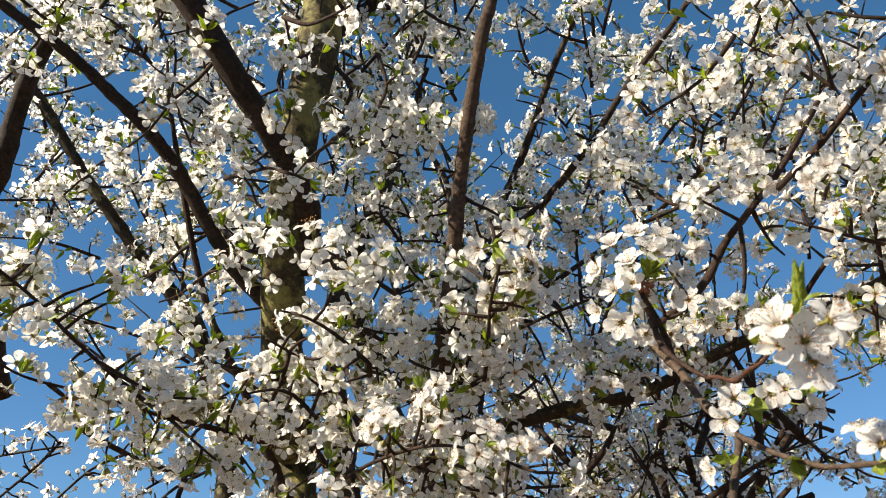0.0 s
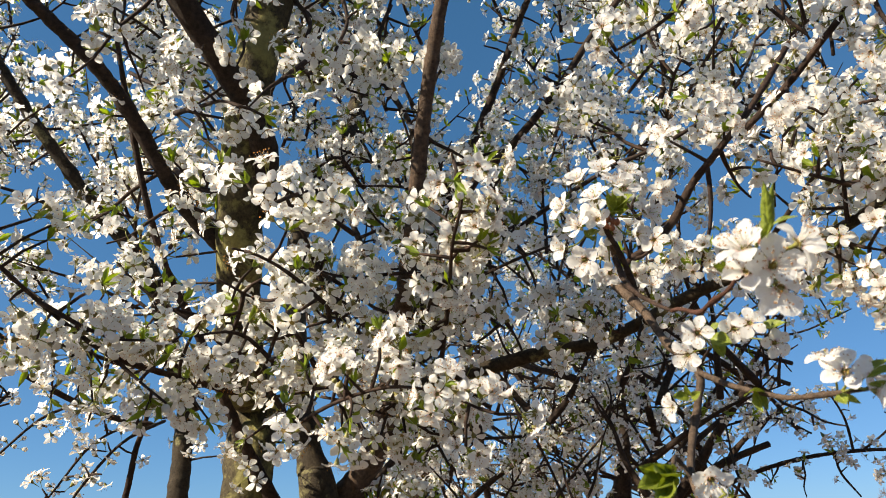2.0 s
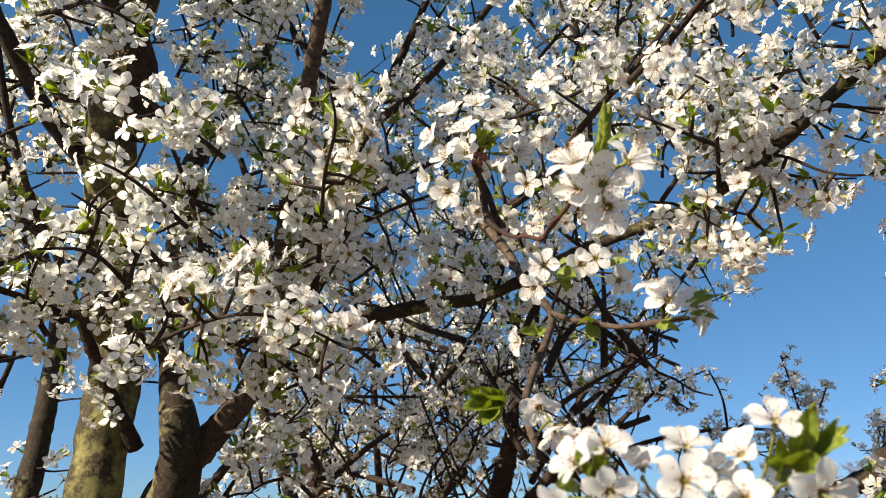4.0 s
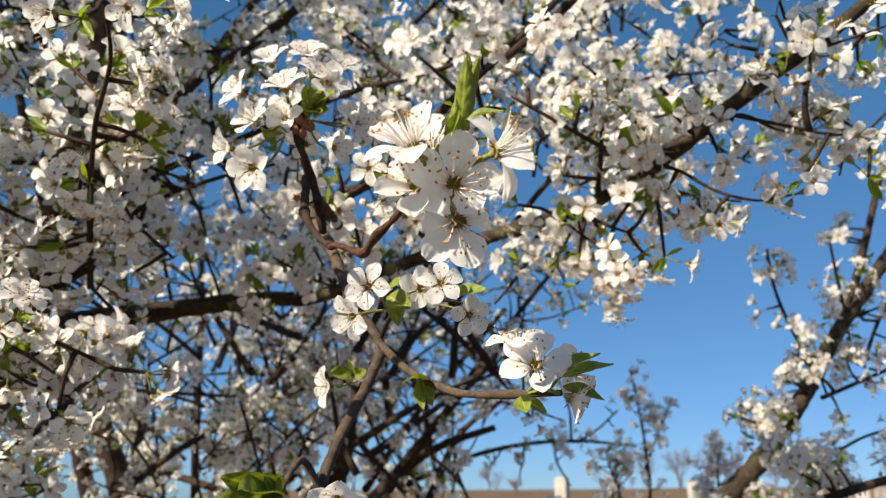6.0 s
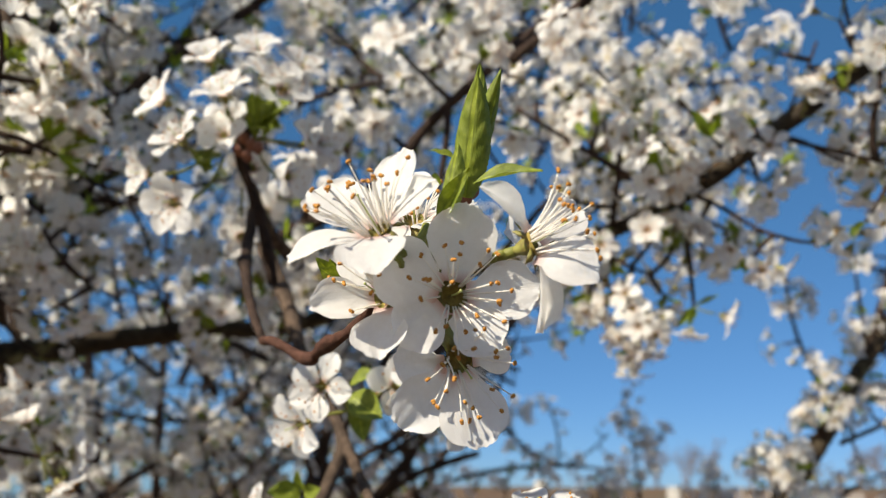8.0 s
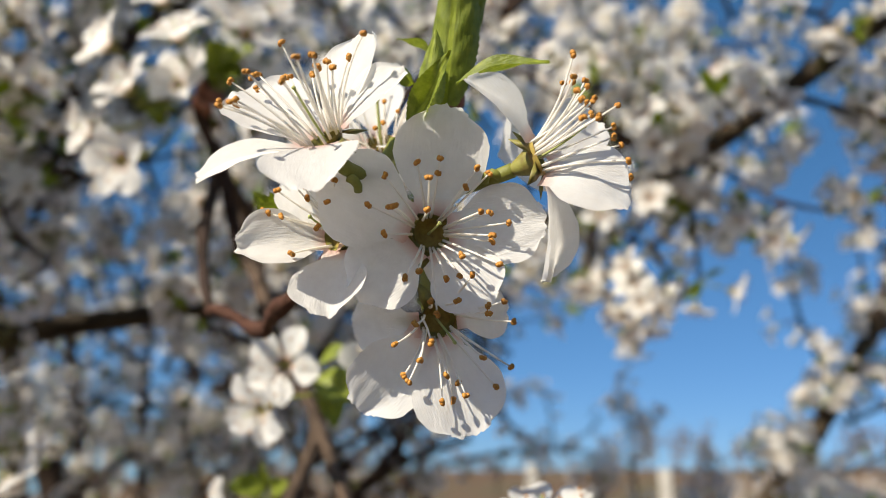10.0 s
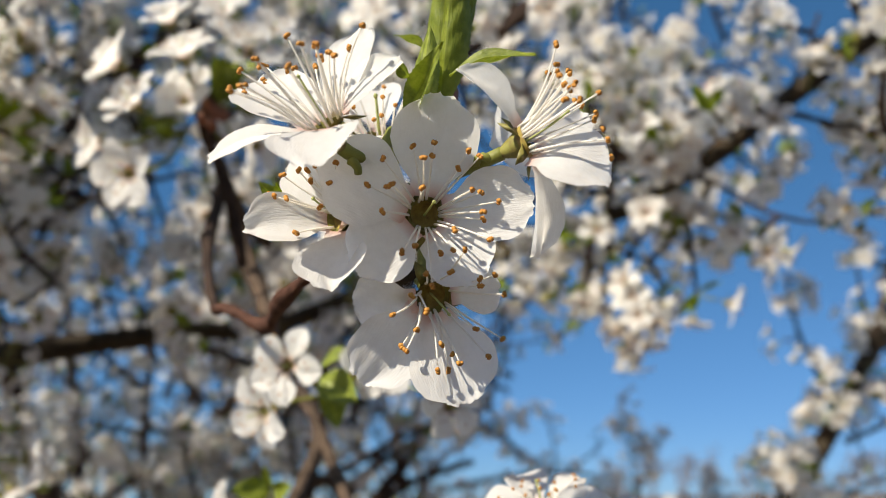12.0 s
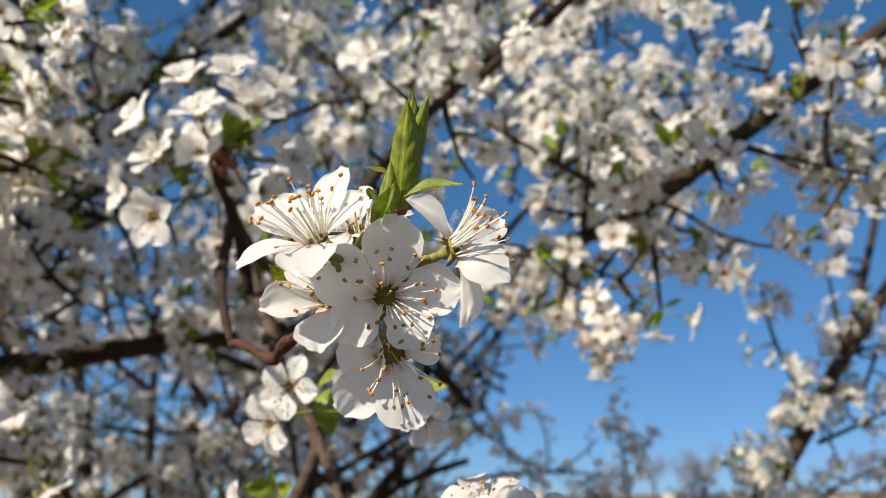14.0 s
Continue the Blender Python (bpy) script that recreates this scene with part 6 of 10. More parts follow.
limb(plum, "branch", [(0.353, 0.865, 1.960, 0.0024), (0.386, 0.881, 2.005, 0.0020), (0.412, 0.895, 2.057, 0.0012), (0.431, 0.906, 2.112, 0.0005)], 162, BARK, "", sides=8, per_m=48, reach=(0.004, 0.03), sprouts=9, length=(0.04, 0.12), step=0.012)
limb(plum, "branch", [(0.323, 1.228, 1.912, 0.0032), (0.257, 1.169, 1.961, 0.0025), (0.188, 1.115, 2.001, 0.0014), (0.122, 1.062, 2.038, 0.0005)], 163, BARK, "", sides=8, per_m=48, reach=(0.004, 0.03), sprouts=9, length=(0.04, 0.12), step=0.012)
limb(plum, "branch", [(0.461, 1.199, 2.233, 0.0035), (0.393, 1.167, 2.264, 0.0027), (0.324, 1.137, 2.292, 0.0016), (0.249, 1.116, 2.303, 0.0006)], 164, BARK, "", sides=8, per_m=48, reach=(0.004, 0.03), sprouts=9, length=(0.04, 0.12), step=0.012)
limb(plum, "branch", [(0.418, 1.109, 1.991, 0.0030), (0.410, 1.075, 2.027, 0.0024), (0.416, 1.042, 2.061, 0.0014), (0.435, 1.011, 2.089, 0.0005)], 165, BARK, "", sides=8, per_m=48, reach=(0.004, 0.03), sprouts=9, length=(0.04, 0.12), step=0.012)
limb(plum, "branch", [(0.275, 1.068, 1.916, 0.0028), (0.300, 1.012, 1.977, 0.0022), (0.338, 0.961, 2.028, 0.0012), (0.368, 0.910, 2.080, 0.0005)], 166, BARK, "", sides=8, per_m=48, reach=(0.004, 0.03), sprouts=9, length=(0.04, 0.12), step=0.012)
limb(plum, "branch", [(0.291, 1.029, 1.804, 0.0026), (0.298, 0.968, 1.860, 0.0020), (0.316, 0.910, 1.908, 0.0011), (0.320, 0.852, 1.955, 0.0004)], 167, BARK, "", sides=8, per_m=48, reach=(0.004, 0.03), sprouts=9, length=(0.04, 0.12), step=0.012)
limb(plum, "branch", [(0.222, 0.877, 1.943, 0.0024), (0.219, 0.878, 1.979, 0.0019), (0.206, 0.880, 2.012, 0.0011), (0.188, 0.883, 2.044, 0.0004)], 168, BARK, "", sides=8, per_m=48, reach=(0.004, 0.03), sprouts=9, length=(0.04, 0.12), step=0.012)
limb(plum, "branch", [(0.166, 1.267, 2.136, 0.0035), (0.129, 1.274, 2.205, 0.0029), (0.078, 1.285, 2.267, 0.0017), (0.031, 1.291, 2.338, 0.0007)], 169, BARK, "", sides=8, per_m=48, reach=(0.004, 0.03), sprouts=9, length=(0.04, 0.12), step=0.012)
limb(plum, "branch", [(0.348, 0.942, 2.066, 0.0027), (0.311, 0.891, 2.085, 0.0020), (0.286, 0.838, 2.105, 0.0011), (0.254, 0.789, 2.118, 0.0004)], 170, BARK, "", sides=8, per_m=48, reach=(0.004, 0.03), sprouts=9, length=(0.04, 0.12), step=0.012)
limb(plum, "branch", [(0.348, 1.224, 2.243, 0.0035), (0.366, 1.171, 2.272, 0.0028), (0.393, 1.123, 2.292, 0.0016), (0.413, 1.074, 2.313, 0.0006)], 171, BARK, "", sides=8, per_m=48, reach=(0.004, 0.03), sprouts=9, length=(0.04, 0.12), step=0.012)
limb(plum, "branch", [(0.138, 0.943, 1.898, 0.0025), (0.104, 0.939, 1.914, 0.0020), (0.072, 0.934, 1.931, 0.0012), (0.035, 0.934, 1.937, 0.0004)], 172, BARK, "", sides=8, per_m=48, reach=(0.004, 0.03), sprouts=9, length=(0.04, 0.12), step=0.012)
limb(plum, "branch", [(0.207, 0.819, 1.887, 0.0022), (0.211, 0.832, 1.933, 0.0018), (0.215, 0.843, 1.981, 0.0011), (0.232, 0.854, 2.031, 0.0004)], 173, BARK, "", sides=8, per_m=48, reach=(0.004, 0.03), sprouts=9, length=(0.04, 0.12), step=0.012)
limb(plum, "branch", [(0.231, 0.882, 2.002, 0.0024), (0.193, 0.842, 2.005, 0.0019), (0.157, 0.803, 2.005, 0.0011), (0.119, 0.769, 1.993, 0.0004)], 174, BARK, "", sides=8, per_m=48, reach=(0.004, 0.03), sprouts=9, length=(0.04, 0.12), step=0.012)
limb(plum, "branch", [(0.689, 1.266, 1.899, 0.0033), (0.655, 1.206, 1.951, 0.0025), (0.606, 1.150, 1.994, 0.0014), (0.545, 1.101, 2.024, 0.0005)], 175, BARK, "", sides=8, per_m=48, reach=(0.004, 0.03), sprouts=9, length=(0.04, 0.12), step=0.012)
limb(plum, "branch", [(0.348, 1.272, 1.906, 0.0033), (0.317, 1.239, 1.981, 0.0026), (0.276, 1.209, 2.052, 0.0015), (0.247, 1.175, 2.129, 0.0006)], 176, BARK, "", sides=8, per_m=48, reach=(0.004, 0.03), sprouts=9, length=(0.04, 0.12), step=0.012)
limb(plum, "branch", [(0.784, 1.212, 2.244, 0.0035), (0.687, 1.167, 2.258, 0.0027), (0.606, 1.114, 2.286, 0.0016), (0.516, 1.072, 2.291, 0.0006)], 177, BARK, "", sides=8, per_m=48, reach=(0.004, 0.03), sprouts=9, length=(0.04, 0.12), step=0.012)
limb(plum, "branch", [(0.174, 1.073, 2.121, 0.0030), (0.185, 1.069, 2.209, 0.0025), (0.223, 1.066, 2.294, 0.0015), (0.240, 1.059, 2.390, 0.0006)], 178, BARK, "", sides=8, per_m=48, reach=(0.004, 0.03), sprouts=9, length=(0.04, 0.12), step=0.012)
limb(plum, "branch", [(0.685, 1.145, 2.181, 0.0033), (0.621, 1.122, 2.242, 0.0026), (0.573, 1.093, 2.314, 0.0015), (0.514, 1.067, 2.380, 0.0006)], 179, BARK, "", sides=8, per_m=48, reach=(0.004, 0.03), sprouts=9, length=(0.04, 0.12), step=0.012)
limb(plum, "branch", [(0.591, 1.118, 1.804, 0.0028), (0.568, 1.065, 1.829, 0.0022), (0.546, 1.013, 1.852, 0.0012), (0.515, 0.963, 1.872, 0.0004)], 180, BARK, "", sides=8, per_m=60, reach=(0.004, 0.03), sprouts=14, length=(0.04, 0.12), step=0.012)
limb(plum, "branch", [(0.488, 0.783, 1.999, 0.0022), (0.477, 0.791, 2.062, 0.0018), (0.466, 0.797, 2.129, 0.0011), (0.437, 0.806, 2.190, 0.0004)], 181, BARK, "", sides=8, per_m=38, reach=(0.004, 0.03), sprouts=14, length=(0.04, 0.12), step=0.012)
limb(plum, "branch", [(0.488, 0.657, 2.038, 0.0020), (0.486, 0.643, 2.081, 0.0016), (0.492, 0.629, 2.124, 0.0009), (0.506, 0.615, 2.168, 0.0004)], 182, BARK, "", sides=8, per_m=38, reach=(0.004, 0.03), sprouts=14, length=(0.04, 0.12), step=0.012)
limb(plum, "branch", [(0.519, 0.741, 2.090, 0.0022), (0.486, 0.696, 2.115, 0.0017), (0.443, 0.655, 2.133, 0.0010), (0.410, 0.614, 2.151, 0.0004)], 183, BARK, "", sides=8, per_m=38, reach=(0.004, 0.03), sprouts=14, length=(0.04, 0.12), step=0.012)
limb(plum, "branch", [(0.467, 0.658, 1.908, 0.0018), (0.451, 0.657, 1.944, 0.0015), (0.424, 0.660, 1.973, 0.0009), (0.394, 0.664, 1.998, 0.0003)], 184, BARK, "", sides=8, per_m=38, reach=(0.004, 0.03), sprouts=14, length=(0.04, 0.12), step=0.012)
limb(plum, "branch", [(0.466, 0.642, 1.994, 0.0019), (0.433, 0.602, 1.997, 0.0014), (0.399, 0.565, 1.996, 0.0008), (0.374, 0.526, 1.997, 0.0003)], 185, BARK, "", sides=8, per_m=38, reach=(0.004, 0.03), sprouts=14, length=(0.04, 0.12), step=0.012)
limb(plum, "branch", [(0.433, 0.757, 2.071, 0.0022), (0.429, 0.739, 2.108, 0.0018), (0.437, 0.721, 2.143, 0.0010), (0.432, 0.702, 2.178, 0.0004)], 186, BARK, "", sides=8, per_m=38, reach=(0.004, 0.03), sprouts=14, length=(0.04, 0.12), step=0.012)
limb(plum, "branch", [(0.331, 0.490, 1.943, 0.0014), (0.300, 0.468, 1.943, 0.0011), (0.269, 0.449, 1.940, 0.0006), (0.242, 0.428, 1.939, 0.0002)], 187, BARK, "", sides=8, per_m=32, reach=(0.004, 0.03), sprouts=14, length=(0.04, 0.12), step=0.012)
limb(plum, "branch", [(0.303, 0.428, 1.888, 0.0012), (0.285, 0.405, 1.910, 0.0010), (0.261, 0.384, 1.928, 0.0005), (0.236, 0.365, 1.943, 0.0002)], 188, BARK, "", sides=8, per_m=32, reach=(0.004, 0.03), sprouts=14, length=(0.04, 0.12), step=0.012)
limb(plum, "branch", [(-0.088, 0.644, 2.140, 0.0020), (-0.125, 0.642, 2.180, 0.0016), (-0.161, 0.639, 2.224, 0.0010), (-0.203, 0.637, 2.263, 0.0004)], 189, BARK, "", sides=8, per_m=60, reach=(0.004, 0.03), sprouts=14, length=(0.04, 0.12), step=0.012)
limb(plum, "branch", [(-0.001, 0.834, 2.176, 0.0025), (-0.000, 0.795, 2.194, 0.0020), (0.009, 0.757, 2.208, 0.0011), (0.013, 0.720, 2.222, 0.0004)], 190, BARK, "", sides=8, per_m=48, reach=(0.004, 0.03), sprouts=9, length=(0.04, 0.12), step=0.012)
limb(plum, "branch", [(-0.158, 0.659, 2.022, 0.0019), (-0.190, 0.626, 2.040, 0.0015), (-0.224, 0.596, 2.050, 0.0008), (-0.248, 0.564, 2.066, 0.0003)], 191, BARK, "", sides=8, per_m=60, reach=(0.004, 0.03), sprouts=14, length=(0.04, 0.12), step=0.012)
limb(plum, "branch", [(-0.190, 0.825, 2.102, 0.0024), (-0.214, 0.805, 2.110, 0.0019), (-0.238, 0.786, 2.116, 0.0011), (-0.257, 0.765, 2.127, 0.0004)], 192, BARK, "", sides=8, per_m=48, reach=(0.004, 0.03), sprouts=9, length=(0.04, 0.12), step=0.012)
limb(plum, "branch", [(0.025, 0.645, 2.121, 0.0020), (0.012, 0.639, 2.165, 0.0016), (0.002, 0.632, 2.211, 0.0010), (0.006, 0.624, 2.259, 0.0004)], 193, BARK, "", sides=8, per_m=60, reach=(0.004, 0.03), sprouts=14, length=(0.04, 0.12), step=0.012)
limb(plum, "branch", [(-0.082, 0.745, 2.095, 0.0022), (-0.113, 0.752, 2.152, 0.0018), (-0.141, 0.757, 2.215, 0.0011), (-0.157, 0.758, 2.284, 0.0004)], 194, BARK, "", sides=8, per_m=48, reach=(0.004, 0.03), sprouts=9, length=(0.04, 0.12), step=0.012)
limb(plum, "branch", [(-0.229, 0.863, 2.142, 0.0025), (-0.240, 0.858, 2.183, 0.0021), (-0.262, 0.854, 2.222, 0.0012), (-0.287, 0.851, 2.260, 0.0005)], 195, BARK, "", sides=8, per_m=48, reach=(0.004, 0.03), sprouts=9, length=(0.04, 0.12), step=0.012)
limb(plum, "branch", [(-0.052, 0.811, 2.232, 0.0025), (-0.089, 0.798, 2.249, 0.0020), (-0.127, 0.787, 2.261, 0.0012), (-0.164, 0.775, 2.275, 0.0004)], 196, BARK, "", sides=8, per_m=48, reach=(0.004, 0.03), sprouts=9, length=(0.04, 0.12), step=0.012)
limb(plum, "branch", [(0.054, 0.657, 2.138, 0.0021), (0.046, 0.666, 2.193, 0.0017), (0.027, 0.676, 2.248, 0.0010), (0.010, 0.684, 2.306, 0.0004)], 197, BARK, "", sides=8, per_m=60, reach=(0.004, 0.03), sprouts=14, length=(0.04, 0.12), step=0.012)
limb(plum, "branch", [(0.380, 1.036, 1.906, 0.0026), (0.395, 1.035, 1.940, 0.0021), (0.405, 1.034, 1.976, 0.0013), (0.418, 1.032, 2.013, 0.0005)], 198, BARK, "", sides=8, per_m=48, reach=(0.004, 0.03), sprouts=9, length=(0.04, 0.12), step=0.012)
limb(plum, "branch", [(0.185, 1.215, 1.948, 0.0029), (0.202, 1.205, 2.012, 0.0024), (0.218, 1.194, 2.078, 0.0014), (0.221, 1.186, 2.149, 0.0005)], 199, BARK, "", sides=8, per_m=48, reach=(0.004, 0.03), sprouts=9, length=(0.04, 0.12), step=0.012)
limb(plum, "branch", [(0.429, 1.182, 2.015, 0.0031), (0.435, 1.189, 2.068, 0.0025), (0.443, 1.195, 2.122, 0.0015), (0.464, 1.198, 2.175, 0.0006)], 200, BARK, "", sides=8, per_m=48, reach=(0.004, 0.03), sprouts=9, length=(0.04, 0.12), step=0.012)
limb(plum, "branch", [(0.345, 1.209, 2.187, 0.0032), (0.338, 1.206, 2.244, 0.0026), (0.316, 1.208, 2.299, 0.0015), (0.281, 1.217, 2.346, 0.0006)], 201, BARK, "", sides=8, per_m=48, reach=(0.004, 0.03), sprouts=9, length=(0.04, 0.12), step=0.012)
limb(plum, "branch", [(0.352, 1.188, 2.002, 0.0030), (0.315, 1.182, 2.019, 0.0024), (0.281, 1.173, 2.039, 0.0014), (0.246, 1.165, 2.058, 0.0005)], 202, BARK, "", sides=8, per_m=48, reach=(0.004, 0.03), sprouts=9, length=(0.04, 0.12), step=0.012)
limb(plum, "branch", [(0.347, 0.839, 1.922, 0.0021), (0.325, 0.811, 1.946, 0.0017), (0.313, 0.780, 1.970, 0.0009), (0.308, 0.748, 1.991, 0.0003)], 203, BARK, "", sides=8, per_m=48, reach=(0.004, 0.03), sprouts=9, length=(0.04, 0.12), step=0.012)
limb(plum, "branch", [(0.345, 1.095, 2.245, 0.0030), (0.389, 1.099, 2.302, 0.0025), (0.440, 1.101, 2.354, 0.0015), (0.497, 1.103, 2.404, 0.0006)], 204, BARK, "", sides=8, per_m=48, reach=(0.004, 0.03), sprouts=9, length=(0.04, 0.12), step=0.012)
limb(plum, "branch", [(0.121, 0.917, 1.787, 0.0020), (0.106, 0.898, 1.833, 0.0016), (0.100, 0.875, 1.880, 0.0009), (0.078, 0.859, 1.922, 0.0004)], 205, BARK, "", sides=8, per_m=48, reach=(0.004, 0.03), sprouts=9, length=(0.04, 0.12), step=0.012)
limb(plum, "branch", [(0.330, 1.040, 1.878, 0.0026), (0.286, 1.037, 1.931, 0.0021), (0.236, 1.038, 1.977, 0.0012), (0.189, 1.037, 2.027, 0.0005)], 206, BARK, "", sides=8, per_m=48, reach=(0.004, 0.03), sprouts=9, length=(0.04, 0.12), step=0.012)
limb(plum, "branch", [(0.342, 0.991, 2.081, 0.0026), (0.318, 0.951, 2.098, 0.0020), (0.293, 0.912, 2.112, 0.0011), (0.273, 0.872, 2.124, 0.0004)], 207, BARK, "", sides=8, per_m=48, reach=(0.004, 0.03), sprouts=9, length=(0.04, 0.12), step=0.012)
limb(plum, "branch", [(0.233, 0.977, 1.836, 0.0023), (0.248, 0.962, 1.898, 0.0019), (0.265, 0.946, 1.961, 0.0011), (0.282, 0.930, 2.025, 0.0004)], 208, BARK, "", sides=8, per_m=48, reach=(0.004, 0.03), sprouts=9, length=(0.04, 0.12), step=0.012)
limb(plum, "branch", [(0.214, 1.183, 2.143, 0.0030), (0.213, 1.195, 2.234, 0.0025), (0.218, 1.203, 2.329, 0.0015), (0.217, 1.211, 2.429, 0.0006)], 209, BARK, "", sides=8, per_m=48, reach=(0.004, 0.03), sprouts=9, length=(0.04, 0.12), step=0.012)
limb(plum, "branch", [(0.448, 0.815, 2.189, 0.0024), (0.378, 0.790, 2.201, 0.0018), (0.309, 0.768, 2.202, 0.0010), (0.241, 0.751, 2.187, 0.0004)], 210, BARK, "", sides=8, per_m=48, reach=(0.004, 0.03), sprouts=9, length=(0.04, 0.12), step=0.012)
limb(plum, "branch", [(0.254, 0.878, 2.138, 0.0023), (0.253, 0.846, 2.162, 0.0018), (0.242, 0.819, 2.184, 0.0010), (0.223, 0.794, 2.203, 0.0004)], 211, BARK, "", sides=8, per_m=48, reach=(0.004, 0.03), sprouts=9, length=(0.04, 0.12), step=0.012)
limb(plum, "branch", [(0.367, 0.679, 2.005, 0.0018), (0.352, 0.642, 2.017, 0.0014), (0.340, 0.606, 2.026, 0.0008), (0.326, 0.571, 2.032, 0.0003)], 212, BARK, "", sides=8, per_m=60, reach=(0.004, 0.03), sprouts=14, length=(0.04, 0.12), step=0.012)
limb(plum, "branch", [(0.382, 0.896, 2.171, 0.0025), (0.357, 0.921, 2.236, 0.0021), (0.341, 0.941, 2.311, 0.0013), (0.336, 0.954, 2.392, 0.0005)], 213, BARK, "", sides=8, per_m=48, reach=(0.004, 0.03), sprouts=9, length=(0.04, 0.12), step=0.012)
limb(plum, "branch", [(0.327, 0.718, 1.997, 0.0019), (0.325, 0.674, 2.025, 0.0014), (0.336, 0.630, 2.043, 0.0008), (0.346, 0.587, 2.056, 0.0003)], 214, BARK, "", sides=8, per_m=60, reach=(0.004, 0.03), sprouts=14, length=(0.04, 0.12), step=0.012)
limb(plum, "branch", [(0.317, 0.787, 2.081, 0.0021), (0.351, 0.753, 2.115, 0.0017), (0.390, 0.720, 2.142, 0.0010), (0.417, 0.687, 2.177, 0.0004)], 215, BARK, "", sides=8, per_m=48, reach=(0.004, 0.03), sprouts=9, length=(0.04, 0.12), step=0.012)
limb(plum, "branch", [(0.392, 0.740, 2.074, 0.0020), (0.356, 0.759, 2.129, 0.0017), (0.327, 0.772, 2.195, 0.0010), (0.298, 0.784, 2.265, 0.0004)], 216, BARK, "", sides=8, per_m=48, reach=(0.004, 0.03), sprouts=9, length=(0.04, 0.12), step=0.012)
limb(plum, "branch", [(0.428, 0.860, 2.078, 0.0024), (0.438, 0.874, 2.128, 0.0020), (0.457, 0.887, 2.178, 0.0012), (0.477, 0.898, 2.230, 0.0005)], 217, BARK, "", sides=8, per_m=48, reach=(0.004, 0.03), sprouts=9, length=(0.04, 0.12), step=0.012)
limb(plum, "branch", [(0.289, 1.515, 1.857, 0.0037), (0.353, 1.474, 1.889, 0.0029), (0.417, 1.432, 1.921, 0.0017), (0.488, 1.396, 1.929, 0.0006)], 218, BARK, "", sides=8, per_m=34, reach=(0.004, 0.03), sprouts=14, length=(0.04, 0.12), step=0.012)
limb(plum, "branch", [(0.155, 1.410, 1.847, 0.0033), (0.119, 1.387, 1.877, 0.0026), (0.077, 1.370, 1.895, 0.0015), (0.035, 1.353, 1.909, 0.0006)], 219, BARK, "", sides=8, per_m=34, reach=(0.004, 0.03), sprouts=14, length=(0.04, 0.12), step=0.012)
limb(plum, "branch", [(0.653, 1.518, 1.930, 0.0040), (0.620, 1.479, 1.978, 0.0031), (0.577, 1.444, 2.019, 0.0018), (0.546, 1.406, 2.063, 0.0007)], 220, BARK, "", sides=8, per_m=34, reach=(0.004, 0.03), sprouts=14, length=(0.04, 0.12), step=0.012)
limb(plum, "branch", [(0.438, 1.431, 1.772, 0.0035), (0.458, 1.388, 1.805, 0.0028), (0.480, 1.346, 1.834, 0.0016), (0.504, 1.305, 1.858, 0.0006)], 221, BARK, "", sides=8, per_m=34, reach=(0.004, 0.03), sprouts=14, length=(0.04, 0.12), step=0.012)
limb(plum, "branch", [(0.375, 1.596, 1.819, 0.0039), (0.344, 1.592, 1.879, 0.0031), (0.300, 1.595, 1.930, 0.0018), (0.248, 1.603, 1.974, 0.0007)], 222, BARK, "", sides=8, per_m=34, reach=(0.004, 0.03), sprouts=14, length=(0.04, 0.12), step=0.012)
limb(plum, "branch", [(0.561, 1.284, 1.846, 0.0033), (0.547, 1.271, 1.894, 0.0026), (0.527, 1.261, 1.941, 0.0015), (0.500, 1.254, 1.983, 0.0006)], 223, BARK, "", sides=8, per_m=34, reach=(0.004, 0.03), sprouts=14, length=(0.04, 0.12), step=0.012)
limb(plum, "branch", [(0.577, 1.473, 1.809, 0.0037), (0.534, 1.458, 1.882, 0.0030), (0.472, 1.454, 1.941, 0.0017), (0.412, 1.449, 2.000, 0.0007)], 224, BARK, "", sides=8, per_m=34, reach=(0.004, 0.03), sprouts=14, length=(0.04, 0.12), step=0.012)
limb(plum, "branch", [(0.181, 1.611, 1.658, 0.0037), (0.102, 1.597, 1.716, 0.0029), (0.019, 1.588, 1.763, 0.0017), (-0.043, 1.565, 1.832, 0.0006)], 225, BARK, "", sides=8, per_m=34, reach=(0.004, 0.03), sprouts=14, length=(0.04, 0.12), step=0.012)
limb(plum, "branch", [(0.183, 1.179, 1.794, 0.0027), (0.161, 1.154, 1.825, 0.0021), (0.132, 1.132, 1.849, 0.0012), (0.113, 1.107, 1.877, 0.0005)], 226, BARK, "", sides=8, per_m=34, reach=(0.004, 0.03), sprouts=14, length=(0.04, 0.12), step=0.012)
limb(plum, "branch", [(0.454, 1.661, 1.599, 0.0039), (0.408, 1.650, 1.653, 0.0031), (0.352, 1.646, 1.694, 0.0018), (0.287, 1.651, 1.717, 0.0007)], 227, BARK, "", sides=8, per_m=34, reach=(0.004, 0.03), sprouts=14, length=(0.04, 0.12), step=0.012)
limb(plum, "branch", [(0.198, 1.293, 1.782, 0.0030), (0.214, 1.249, 1.840, 0.0024), (0.232, 1.204, 1.894, 0.0014), (0.255, 1.160, 1.944, 0.0005)], 228, BARK, "", sides=8, per_m=34, reach=(0.004, 0.03), sprouts=14, length=(0.04, 0.12), step=0.012)
